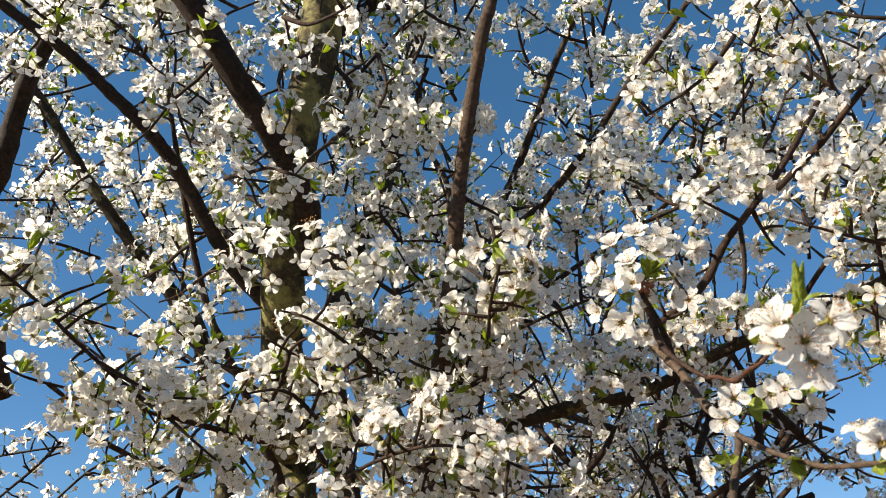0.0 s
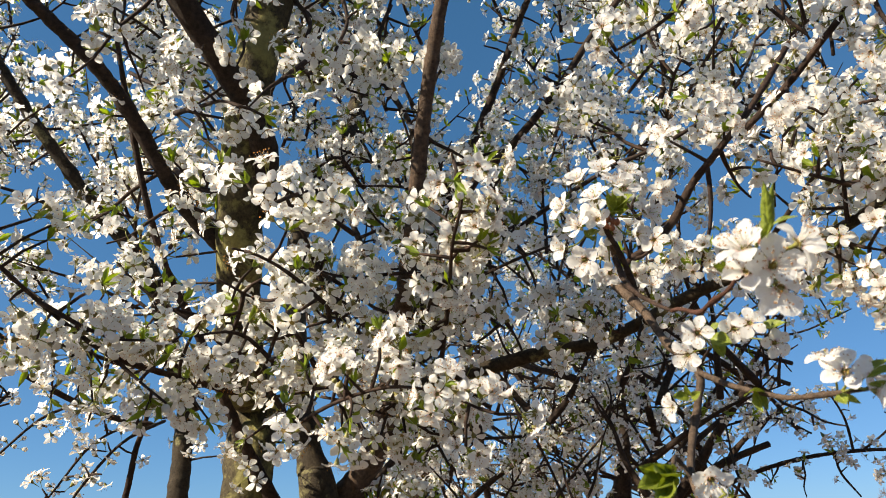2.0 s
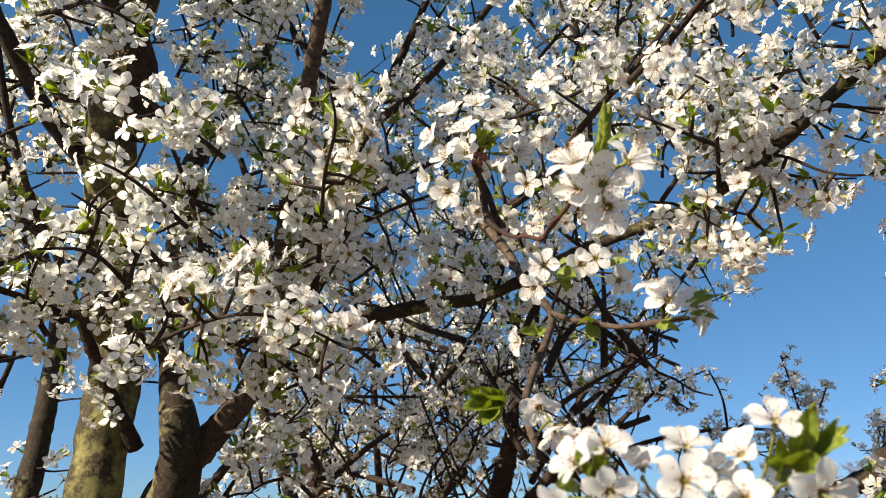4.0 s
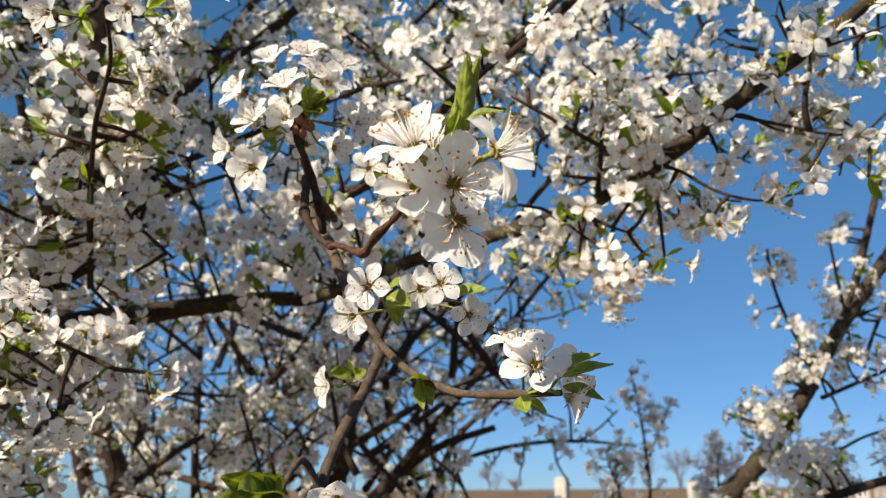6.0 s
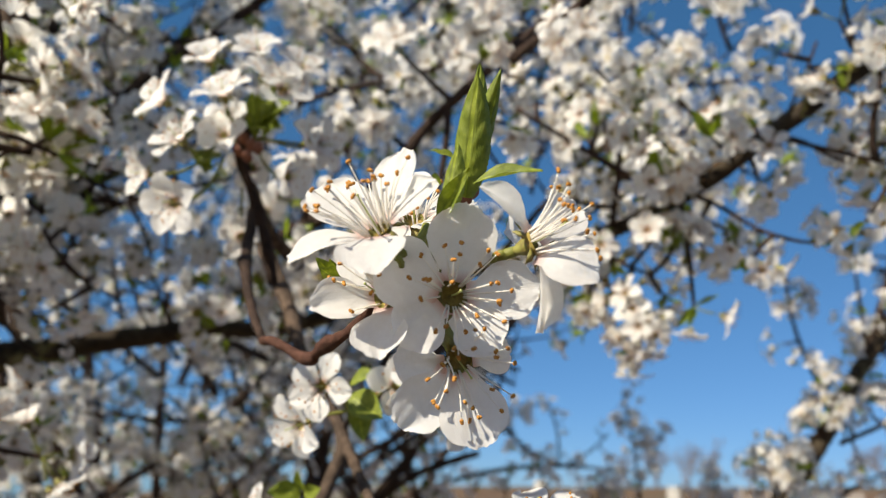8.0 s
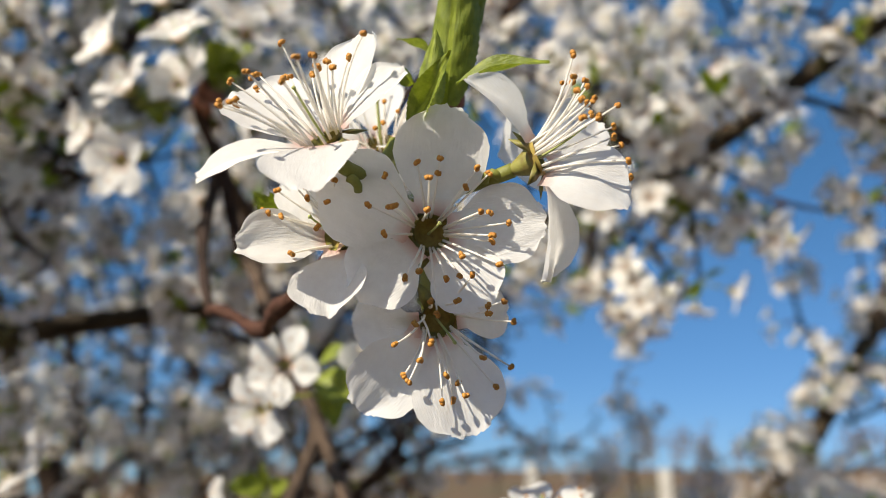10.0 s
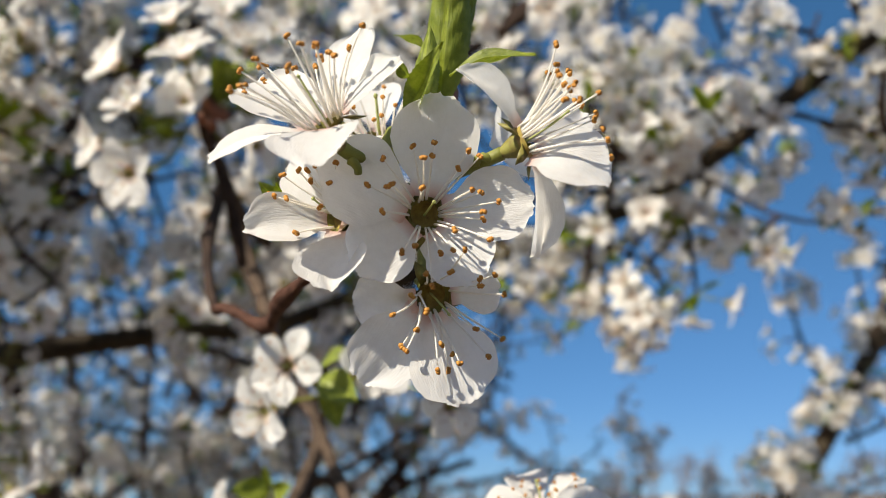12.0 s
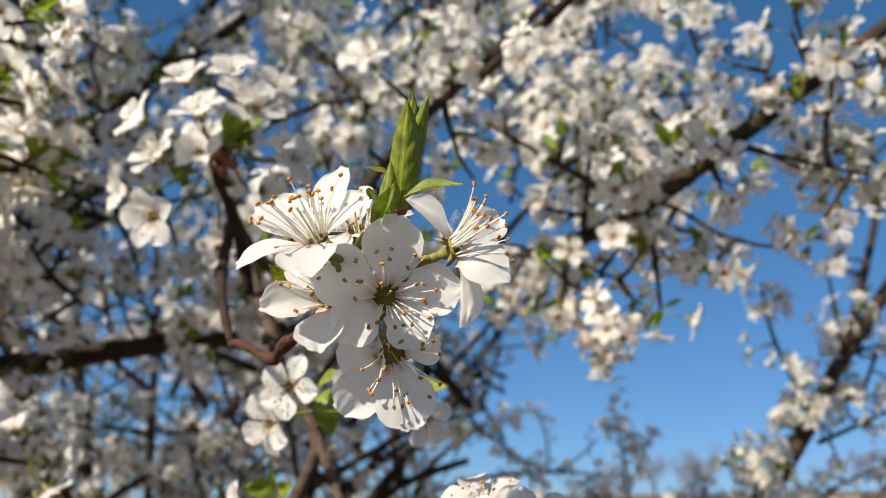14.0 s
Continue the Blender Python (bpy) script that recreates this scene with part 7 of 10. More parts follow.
limb(plum, "branch", [(0.591, 1.398, 1.666, 0.0035), (0.532, 1.355, 1.731, 0.0027), (0.464, 1.319, 1.784, 0.0015), (0.388, 1.292, 1.820, 0.0006)], 229, BARK, "", sides=8, per_m=34, reach=(0.004, 0.03), sprouts=14, length=(0.04, 0.12), step=0.012)
limb(plum, "branch", [(0.278, 1.203, 1.725, 0.0028), (0.267, 1.158, 1.756, 0.0022), (0.264, 1.111, 1.785, 0.0012), (0.264, 1.065, 1.811, 0.0004)], 230, BARK, "", sides=8, per_m=34, reach=(0.004, 0.03), sprouts=14, length=(0.04, 0.12), step=0.012)
limb(plum, "branch", [(0.123, 1.227, 1.789, 0.0028), (0.126, 1.245, 1.831, 0.0023), (0.138, 1.260, 1.873, 0.0014), (0.158, 1.274, 1.913, 0.0005)], 231, BARK, "", sides=8, per_m=34, reach=(0.004, 0.03), sprouts=14, length=(0.04, 0.12), step=0.012)
limb(plum, "branch", [(0.325, 1.623, 1.892, 0.0040), (0.269, 1.618, 1.954, 0.0032), (0.232, 1.604, 2.027, 0.0019), (0.202, 1.587, 2.102, 0.0007)], 232, BARK, "", sides=8, per_m=34, reach=(0.004, 0.03), sprouts=14, length=(0.04, 0.12), step=0.012)
limb(plum, "branch", [(0.421, 1.087, 1.783, 0.0027), (0.366, 1.064, 1.811, 0.0021), (0.325, 1.033, 1.848, 0.0012), (0.285, 1.003, 1.883, 0.0004)], 233, BARK, "", sides=8, per_m=34, reach=(0.004, 0.03), sprouts=14, length=(0.04, 0.12), step=0.012)
limb(plum, "branch", [(0.396, 0.668, 1.872, 0.0017), (0.387, 0.644, 1.886, 0.0013), (0.383, 0.619, 1.897, 0.0008), (0.376, 0.596, 1.907, 0.0003)], 234, BARK, "", sides=8, per_m=60, reach=(0.004, 0.03), sprouts=14, length=(0.04, 0.12), step=0.012)
limb(plum, "branch", [(0.445, 0.659, 1.942, 0.0018), (0.448, 0.632, 1.949, 0.0014), (0.452, 0.606, 1.953, 0.0008), (0.457, 0.581, 1.955, 0.0003)], 235, BARK, "", sides=8, per_m=60, reach=(0.004, 0.03), sprouts=14, length=(0.04, 0.12), step=0.012)
limb(plum, "branch", [(0.438, 0.669, 2.004, 0.0019), (0.447, 0.667, 2.035, 0.0015), (0.453, 0.666, 2.066, 0.0009), (0.461, 0.663, 2.098, 0.0003)], 236, BARK, "", sides=8, per_m=60, reach=(0.004, 0.03), sprouts=14, length=(0.04, 0.12), step=0.012)
limb(plum, "branch", [(0.604, 0.880, 2.067, 0.0025), (0.593, 0.840, 2.084, 0.0020), (0.581, 0.801, 2.098, 0.0011), (0.576, 0.761, 2.107, 0.0004)], 237, BARK, "", sides=8, per_m=48, reach=(0.004, 0.03), sprouts=9, length=(0.04, 0.12), step=0.012)
limb(plum, "branch", [(0.624, 0.871, 2.050, 0.0025), (0.682, 0.876, 2.083, 0.0021), (0.737, 0.878, 2.126, 0.0012), (0.803, 0.881, 2.158, 0.0005)], 238, BARK, "", sides=8, per_m=48, reach=(0.004, 0.03), sprouts=9, length=(0.04, 0.12), step=0.012)
limb(plum, "branch", [(0.653, 0.860, 2.005, 0.0025), (0.657, 0.823, 2.022, 0.0019), (0.659, 0.787, 2.038, 0.0011), (0.668, 0.751, 2.044, 0.0004)], 239, BARK, "", sides=8, per_m=48, reach=(0.004, 0.03), sprouts=9, length=(0.04, 0.12), step=0.012)
limb(plum, "branch", [(0.464, 0.671, 1.922, 0.0018), (0.477, 0.653, 1.926, 0.0014), (0.490, 0.634, 1.929, 0.0008), (0.502, 0.617, 1.929, 0.0003)], 240, BARK, "", sides=8, per_m=60, reach=(0.004, 0.03), sprouts=14, length=(0.04, 0.12), step=0.012)
limb(plum, "branch", [(0.577, 0.679, 2.032, 0.0020), (0.561, 0.707, 2.086, 0.0017), (0.536, 0.740, 2.136, 0.0010), (0.511, 0.770, 2.194, 0.0004)], 241, BARK, "", sides=8, per_m=48, reach=(0.004, 0.03), sprouts=9, length=(0.04, 0.12), step=0.012)
limb(plum, "branch", [(0.498, 0.628, 1.957, 0.0018), (0.512, 0.611, 1.973, 0.0014), (0.527, 0.594, 1.987, 0.0008), (0.540, 0.577, 2.003, 0.0003)], 242, BARK, "", sides=8, per_m=60, reach=(0.004, 0.03), sprouts=14, length=(0.04, 0.12), step=0.012)
limb(plum, "branch", [(0.356, 0.639, 1.970, 0.0017), (0.383, 0.644, 2.010, 0.0014), (0.407, 0.649, 2.056, 0.0009), (0.421, 0.655, 2.106, 0.0003)], 243, BARK, "", sides=8, per_m=60, reach=(0.004, 0.03), sprouts=14, length=(0.04, 0.12), step=0.012)
limb(plum, "branch", [(0.156, 1.771, 1.594, 0.0049), (0.134, 1.777, 1.674, 0.0040), (0.112, 1.782, 1.755, 0.0024), (0.088, 1.788, 1.839, 0.0009)], 244, BARK, "", sides=8, per_m=16, reach=(0.004, 0.03), sprouts=14, length=(0.04, 0.12), step=0.012)
limb(plum, "branch", [(0.042, 1.732, 1.684, 0.0047), (0.163, 1.658, 1.728, 0.0037), (0.293, 1.594, 1.730, 0.0022), (0.406, 1.522, 1.776, 0.0008)], 245, BARK, "", sides=8, per_m=16, reach=(0.004, 0.03), sprouts=14, length=(0.04, 0.12), step=0.012)
limb(plum, "branch", [(0.452, 1.149, 1.611, 0.0033), (0.388, 1.118, 1.662, 0.0026), (0.331, 1.085, 1.714, 0.0015), (0.291, 1.044, 1.771, 0.0005)], 246, BARK, "", sides=8, per_m=16, reach=(0.004, 0.03), sprouts=14, length=(0.04, 0.12), step=0.012)
limb(plum, "branch", [(0.134, 1.640, 1.529, 0.0044), (0.133, 1.611, 1.612, 0.0035), (0.158, 1.577, 1.688, 0.0021), (0.162, 1.548, 1.771, 0.0008)], 247, BARK, "", sides=8, per_m=16, reach=(0.004, 0.03), sprouts=14, length=(0.04, 0.12), step=0.012)
limb(plum, "branch", [(0.617, 1.865, 1.775, 0.0057), (0.478, 1.902, 1.858, 0.0046), (0.325, 1.951, 1.920, 0.0028), (0.186, 1.983, 2.021, 0.0011)], 248, BARK, "", sides=12, per_m=16, reach=(0.004, 0.03), sprouts=14, length=(0.04, 0.12), step=0.012)
limb(plum, "branch", [(0.642, 1.818, 1.774, 0.0056), (0.541, 1.814, 1.840, 0.0045), (0.446, 1.807, 1.912, 0.0026), (0.335, 1.816, 1.951, 0.0010)], 249, BARK, "", sides=12, per_m=16, reach=(0.004, 0.03), sprouts=14, length=(0.04, 0.12), step=0.012)
limb(plum, "branch", [(0.044, 1.817, 1.778, 0.0051), (-0.067, 1.839, 1.812, 0.0041), (-0.180, 1.867, 1.827, 0.0024), (-0.290, 1.887, 1.863, 0.0009)], 250, BARK, "", sides=12, per_m=16, reach=(0.004, 0.03), sprouts=14, length=(0.04, 0.12), step=0.012)
limb(plum, "branch", [(0.335, 1.314, 1.610, 0.0037), (0.394, 1.318, 1.656, 0.0030), (0.453, 1.320, 1.709, 0.0018), (0.522, 1.321, 1.757, 0.0007)], 251, BARK, "", sides=8, per_m=16, reach=(0.004, 0.03), sprouts=14, length=(0.04, 0.12), step=0.012)
limb(plum, "branch", [(0.095, 1.927, 1.555, 0.0052), (0.083, 1.901, 1.692, 0.0042), (0.027, 1.889, 1.825, 0.0025), (-0.020, 1.873, 1.963, 0.0010)], 252, BARK, "", sides=12, per_m=16, reach=(0.004, 0.03), sprouts=14, length=(0.04, 0.12), step=0.012)
limb(plum, "branch", [(0.745, 1.795, 1.642, 0.0055), (0.701, 1.752, 1.744, 0.0043), (0.681, 1.702, 1.848, 0.0025), (0.693, 1.644, 1.945, 0.0010)], 253, BARK, "", sides=12, per_m=16, reach=(0.004, 0.03), sprouts=14, length=(0.04, 0.12), step=0.012)
limb(plum, "branch", [(0.592, 1.790, 1.673, 0.0054), (0.503, 1.784, 1.717, 0.0043), (0.427, 1.769, 1.776, 0.0025), (0.371, 1.743, 1.852, 0.0009)], 254, BARK, "", sides=12, per_m=16, reach=(0.004, 0.03), sprouts=14, length=(0.04, 0.12), step=0.012)
limb(plum, "branch", [(0.675, 1.738, 1.514, 0.0051), (0.681, 1.747, 1.602, 0.0042), (0.672, 1.760, 1.693, 0.0025), (0.693, 1.763, 1.788, 0.0010)], 255, BARK, "", sides=12, per_m=16, reach=(0.004, 0.03), sprouts=14, length=(0.04, 0.12), step=0.012)
limb(plum, "branch", [(0.662, 1.842, 1.571, 0.0055), (0.599, 1.835, 1.671, 0.0044), (0.548, 1.822, 1.778, 0.0026), (0.495, 1.810, 1.884, 0.0010)], 256, BARK, "", sides=12, per_m=16, reach=(0.004, 0.03), sprouts=14, length=(0.04, 0.12), step=0.012)
limb(plum, "branch", [(0.537, 1.629, 1.810, 0.0050), (0.479, 1.647, 1.831, 0.0040), (0.419, 1.672, 1.838, 0.0024), (0.358, 1.697, 1.842, 0.0009)], 257, BARK, "", sides=8, per_m=16, reach=(0.004, 0.03), sprouts=14, length=(0.04, 0.12), step=0.012)
limb(plum, "branch", [(0.353, 1.977, 1.509, 0.0056), (0.416, 1.913, 1.537, 0.0044), (0.477, 1.851, 1.561, 0.0025), (0.541, 1.794, 1.567, 0.0010)], 258, BARK, "", sides=12, per_m=16, reach=(0.004, 0.03), sprouts=14, length=(0.04, 0.12), step=0.012)
limb(plum, "branch", [(0.438, 1.547, 1.758, 0.0046), (0.486, 1.483, 1.836, 0.0036), (0.549, 1.419, 1.896, 0.0021), (0.616, 1.357, 1.948, 0.0008)], 259, BARK, "", sides=8, per_m=16, reach=(0.004, 0.03), sprouts=14, length=(0.04, 0.12), step=0.012)
limb(plum, "branch", [(0.396, 1.697, 1.799, 0.0051), (0.309, 1.709, 1.922, 0.0041), (0.223, 1.718, 2.050, 0.0025), (0.173, 1.709, 2.200, 0.0010)], 260, BARK, "", sides=12, per_m=16, reach=(0.004, 0.03), sprouts=14, length=(0.04, 0.12), step=0.012)
limb(plum, "branch", [(0.151, 1.440, 1.586, 0.0039), (0.115, 1.390, 1.649, 0.0030), (0.090, 1.337, 1.711, 0.0017), (0.050, 1.293, 1.761, 0.0006)], 261, BARK, "", sides=8, per_m=16, reach=(0.004, 0.03), sprouts=14, length=(0.04, 0.12), step=0.012)
limb(plum, "branch", [(0.416, 1.948, 1.651, 0.0057), (0.506, 1.890, 1.747, 0.0045), (0.558, 1.834, 1.871, 0.0027), (0.626, 1.777, 1.985, 0.0010)], 262, BARK, "", sides=12, per_m=16, reach=(0.004, 0.03), sprouts=14, length=(0.04, 0.12), step=0.012)
limb(plum, "branch", [(0.300, 1.218, 1.620, 0.0034), (0.223, 1.201, 1.705, 0.0027), (0.126, 1.199, 1.761, 0.0016), (0.047, 1.185, 1.838, 0.0006)], 263, BARK, "", sides=8, per_m=16, reach=(0.004, 0.03), sprouts=14, length=(0.04, 0.12), step=0.012)
limb(plum, "branch", [(0.100, 1.910, 1.555, 0.0052), (0.089, 1.830, 1.681, 0.0040), (0.084, 1.750, 1.801, 0.0023), (0.077, 1.672, 1.915, 0.0009)], 264, BARK, "", sides=12, per_m=16, reach=(0.004, 0.03), sprouts=14, length=(0.04, 0.12), step=0.012)
limb(plum, "branch", [(0.235, 1.203, 1.687, 0.0034), (0.227, 1.204, 1.746, 0.0027), (0.210, 1.207, 1.805, 0.0016), (0.194, 1.210, 1.867, 0.0006)], 265, BARK, "", sides=8, per_m=16, reach=(0.004, 0.03), sprouts=14, length=(0.04, 0.12), step=0.012)
limb(plum, "branch", [(0.292, 1.706, 1.657, 0.0049), (0.229, 1.714, 1.684, 0.0039), (0.164, 1.727, 1.702, 0.0023), (0.099, 1.745, 1.702, 0.0009)], 266, BARK, "", sides=8, per_m=16, reach=(0.004, 0.03), sprouts=14, length=(0.04, 0.12), step=0.012)
limb(plum, "branch", [(0.465, 1.711, 1.580, 0.0049), (0.372, 1.723, 1.680, 0.0040), (0.254, 1.750, 1.751, 0.0024), (0.140, 1.774, 1.833, 0.0009)], 267, BARK, "", sides=8, per_m=16, reach=(0.004, 0.03), sprouts=14, length=(0.04, 0.12), step=0.012)
limb(plum, "branch", [(0.686, 1.948, 1.511, 0.0058), (0.581, 1.949, 1.555, 0.0046), (0.490, 1.939, 1.619, 0.0027), (0.397, 1.931, 1.680, 0.0010)], 268, BARK, "", sides=12, per_m=16, reach=(0.004, 0.03), sprouts=14, length=(0.04, 0.12), step=0.012)
limb(plum, "branch", [(0.262, 1.858, 1.518, 0.0051), (0.254, 1.877, 1.590, 0.0042), (0.261, 1.890, 1.664, 0.0025), (0.276, 1.900, 1.741, 0.0010)], 269, BARK, "", sides=12, per_m=16, reach=(0.004, 0.03), sprouts=14, length=(0.04, 0.12), step=0.012)
limb(plum, "branch", [(0.089, 1.214, 1.776, 0.0024), (0.071, 1.173, 1.814, 0.0019), (0.047, 1.135, 1.846, 0.0011), (0.035, 1.094, 1.880, 0.0004)], 270, BARK, "", sides=8, per_m=14, reach=(0.004, 0.03), sprouts=14, length=(0.04, 0.12), step=0.012)
limb(plum, "branch", [(0.409, 1.206, 1.792, 0.0026), (0.442, 1.215, 1.865, 0.0022), (0.498, 1.221, 1.930, 0.0014), (0.537, 1.226, 2.011, 0.0006)], 271, BARK, "", sides=8, per_m=14, reach=(0.004, 0.03), sprouts=14, length=(0.04, 0.12), step=0.012)
limb(plum, "branch", [(0.180, 1.188, 1.714, 0.0024), (0.129, 1.175, 1.726, 0.0019), (0.080, 1.162, 1.736, 0.0011), (0.033, 1.153, 1.729, 0.0004)], 272, BARK, "", sides=8, per_m=14, reach=(0.004, 0.03), sprouts=14, length=(0.04, 0.12), step=0.012)
limb(plum, "branch", [(0.286, 1.439, 1.798, 0.0031), (0.236, 1.473, 1.802, 0.0025), (0.185, 1.510, 1.800, 0.0016), (0.132, 1.543, 1.809, 0.0006)], 273, BARK, "", sides=8, per_m=14, reach=(0.004, 0.03), sprouts=14, length=(0.04, 0.12), step=0.012)
limb(plum, "branch", [(0.463, 1.261, 1.786, 0.0028), (0.491, 1.228, 1.815, 0.0022), (0.521, 1.196, 1.842, 0.0014), (0.547, 1.164, 1.871, 0.0005)], 274, BARK, "", sides=8, per_m=14, reach=(0.004, 0.03), sprouts=14, length=(0.04, 0.12), step=0.012)
limb(plum, "branch", [(0.703, 1.505, 1.529, 0.0033), (0.629, 1.482, 1.579, 0.0026), (0.556, 1.461, 1.625, 0.0016), (0.481, 1.442, 1.663, 0.0006)], 275, BARK, "", sides=8, per_m=14, reach=(0.004, 0.03), sprouts=14, length=(0.04, 0.12), step=0.012)
limb(plum, "branch", [(0.208, 1.391, 1.547, 0.0027), (0.168, 1.383, 1.581, 0.0022), (0.125, 1.377, 1.611, 0.0013), (0.076, 1.378, 1.625, 0.0005)], 276, BARK, "", sides=8, per_m=14, reach=(0.004, 0.03), sprouts=14, length=(0.04, 0.12), step=0.012)
limb(plum, "branch", [(0.318, 1.241, 1.587, 0.0025), (0.272, 1.201, 1.651, 0.0019), (0.210, 1.171, 1.696, 0.0012), (0.164, 1.133, 1.750, 0.0005)], 277, BARK, "", sides=8, per_m=14, reach=(0.004, 0.03), sprouts=14, length=(0.04, 0.12), step=0.012)
limb(plum, "branch", [(0.296, 1.507, 1.618, 0.0031), (0.309, 1.499, 1.706, 0.0025), (0.330, 1.489, 1.795, 0.0016), (0.345, 1.478, 1.889, 0.0006)], 278, BARK, "", sides=8, per_m=14, reach=(0.004, 0.03), sprouts=14, length=(0.04, 0.12), step=0.012)
limb(plum, "branch", [(0.101, 1.052, 1.748, 0.0021), (0.045, 1.092, 1.805, 0.0017), (-0.007, 1.126, 1.875, 0.0011), (-0.072, 1.165, 1.940, 0.0005)], 279, BARK, "", sides=8, per_m=14, reach=(0.004, 0.03), sprouts=14, length=(0.04, 0.12), step=0.012)
limb(plum, "branch", [(0.238, 1.148, 1.806, 0.0024), (0.264, 1.092, 1.830, 0.0019), (0.279, 1.038, 1.860, 0.0011), (0.303, 0.984, 1.878, 0.0004)], 280, BARK, "", sides=8, per_m=14, reach=(0.004, 0.03), sprouts=14, length=(0.04, 0.12), step=0.012)
limb(plum, "branch", [(0.199, 1.454, 1.799, 0.0030), (0.216, 1.426, 1.856, 0.0024), (0.232, 1.398, 1.914, 0.0015), (0.233, 1.374, 1.975, 0.0006)], 281, BARK, "", sides=8, per_m=14, reach=(0.004, 0.03), sprouts=14, length=(0.04, 0.12), step=0.012)
limb(plum, "branch", [(0.351, 1.234, 1.612, 0.0025), (0.316, 1.192, 1.675, 0.0020), (0.272, 1.155, 1.730, 0.0012), (0.221, 1.123, 1.775, 0.0005)], 282, BARK, "", sides=8, per_m=14, reach=(0.004, 0.03), sprouts=14, length=(0.04, 0.12), step=0.012)
limb(plum, "branch", [(0.372, 1.024, 1.642, 0.0021), (0.341, 1.016, 1.672, 0.0017), (0.314, 1.008, 1.704, 0.0010), (0.291, 0.997, 1.738, 0.0004)], 283, BARK, "", sides=8, per_m=14, reach=(0.004, 0.03), sprouts=14, length=(0.04, 0.12), step=0.012)
limb(plum, "branch", [(0.393, 1.063, 1.655, 0.0022), (0.362, 1.077, 1.728, 0.0018), (0.324, 1.093, 1.802, 0.0012), (0.266, 1.118, 1.867, 0.0005)], 284, BARK, "", sides=8, per_m=14, reach=(0.004, 0.03), sprouts=14, length=(0.04, 0.12), step=0.012)
limb(plum, "branch", [(0.196, 1.227, 1.580, 0.0024), (0.226, 1.182, 1.658, 0.0019), (0.270, 1.137, 1.725, 0.0012), (0.321, 1.091, 1.785, 0.0005)], 285, BARK, "", sides=8, per_m=14, reach=(0.004, 0.03), sprouts=14, length=(0.04, 0.12), step=0.012)
limb(plum, "branch", [(0.240, 1.014, 1.591, 0.0020), (0.272, 0.986, 1.641, 0.0016), (0.287, 0.961, 1.700, 0.0010), (0.310, 0.934, 1.754, 0.0004)], 286, BARK, "", sides=8, per_m=14, reach=(0.004, 0.03), sprouts=14, length=(0.04, 0.12), step=0.012)
limb(plum, "branch", [(0.110, 1.180, 1.667, 0.0023), (0.111, 1.126, 1.699, 0.0018), (0.106, 1.074, 1.728, 0.0011), (0.106, 1.022, 1.754, 0.0004)], 287, BARK, "", sides=8, per_m=14, reach=(0.004, 0.03), sprouts=14, length=(0.04, 0.12), step=0.012)
limb(plum, "branch", [(0.413, 1.385, 1.726, 0.0030), (0.470, 1.372, 1.805, 0.0024), (0.539, 1.358, 1.878, 0.0015), (0.630, 1.343, 1.933, 0.0006)], 288, BARK, "", sides=8, per_m=14, reach=(0.004, 0.03), sprouts=14, length=(0.04, 0.12), step=0.012)
limb(plum, "branch", [(0.184, 1.304, 1.715, 0.0026), (0.097, 1.327, 1.728, 0.0021), (0.011, 1.347, 1.752, 0.0013), (-0.074, 1.364, 1.782, 0.0005)], 289, BARK, "", sides=8, per_m=14, reach=(0.004, 0.03), sprouts=14, length=(0.04, 0.12), step=0.012)
limb(plum, "branch", [(0.342, 1.157, 1.752, 0.0025), (0.312, 1.168, 1.802, 0.0020), (0.269, 1.186, 1.841, 0.0013), (0.221, 1.207, 1.876, 0.0005)], 290, BARK, "", sides=8, per_m=14, reach=(0.004, 0.03), sprouts=14, length=(0.04, 0.12), step=0.012)
limb(plum, "branch", [(0.466, 0.944, 1.590, 0.0020), (0.454, 0.973, 1.644, 0.0016), (0.458, 0.995, 1.707, 0.0011), (0.469, 1.013, 1.776, 0.0004)], 291, BARK, "", sides=8, per_m=14, reach=(0.004, 0.03), sprouts=14, length=(0.04, 0.12), step=0.012)
limb(plum, "branch", [(0.288, 1.223, 1.662, 0.0025), (0.325, 1.229, 1.688, 0.0020), (0.364, 1.235, 1.715, 0.0013), (0.405, 1.240, 1.743, 0.0005)], 292, BARK, "", sides=8, per_m=14, reach=(0.004, 0.03), sprouts=14, length=(0.04, 0.12), step=0.012)
limb(plum, "branch", [(0.596, 1.344, 1.584, 0.0029), (0.586, 1.292, 1.640, 0.0023), (0.593, 1.238, 1.689, 0.0014), (0.597, 1.186, 1.735, 0.0005)], 293, BARK, "", sides=8, per_m=14, reach=(0.004, 0.03), sprouts=14, length=(0.04, 0.12), step=0.012)
limb(plum, "branch", [(0.241, 1.209, 1.703, 0.0025), (0.176, 1.239, 1.760, 0.0020), (0.100, 1.275, 1.810, 0.0013), (0.022, 1.311, 1.863, 0.0005)], 294, BARK, "", sides=8, per_m=14, reach=(0.004, 0.03), sprouts=14, length=(0.04, 0.12), step=0.012)
limb(plum, "branch", [(0.586, 1.456, 1.617, 0.0032), (0.498, 1.446, 1.711, 0.0025), (0.396, 1.445, 1.787, 0.0016), (0.297, 1.443, 1.865, 0.0006)], 295, BARK, "", sides=8, per_m=14, reach=(0.004, 0.03), sprouts=14, length=(0.04, 0.12), step=0.012)
limb(plum, "branch", [(0.449, 1.489, 1.565, 0.0031), (0.508, 1.435, 1.602, 0.0024), (0.549, 1.380, 1.658, 0.0015), (0.591, 1.327, 1.709, 0.0006)], 296, BARK, "", sides=8, per_m=14, reach=(0.004, 0.03), sprouts=14, length=(0.04, 0.12), step=0.012)
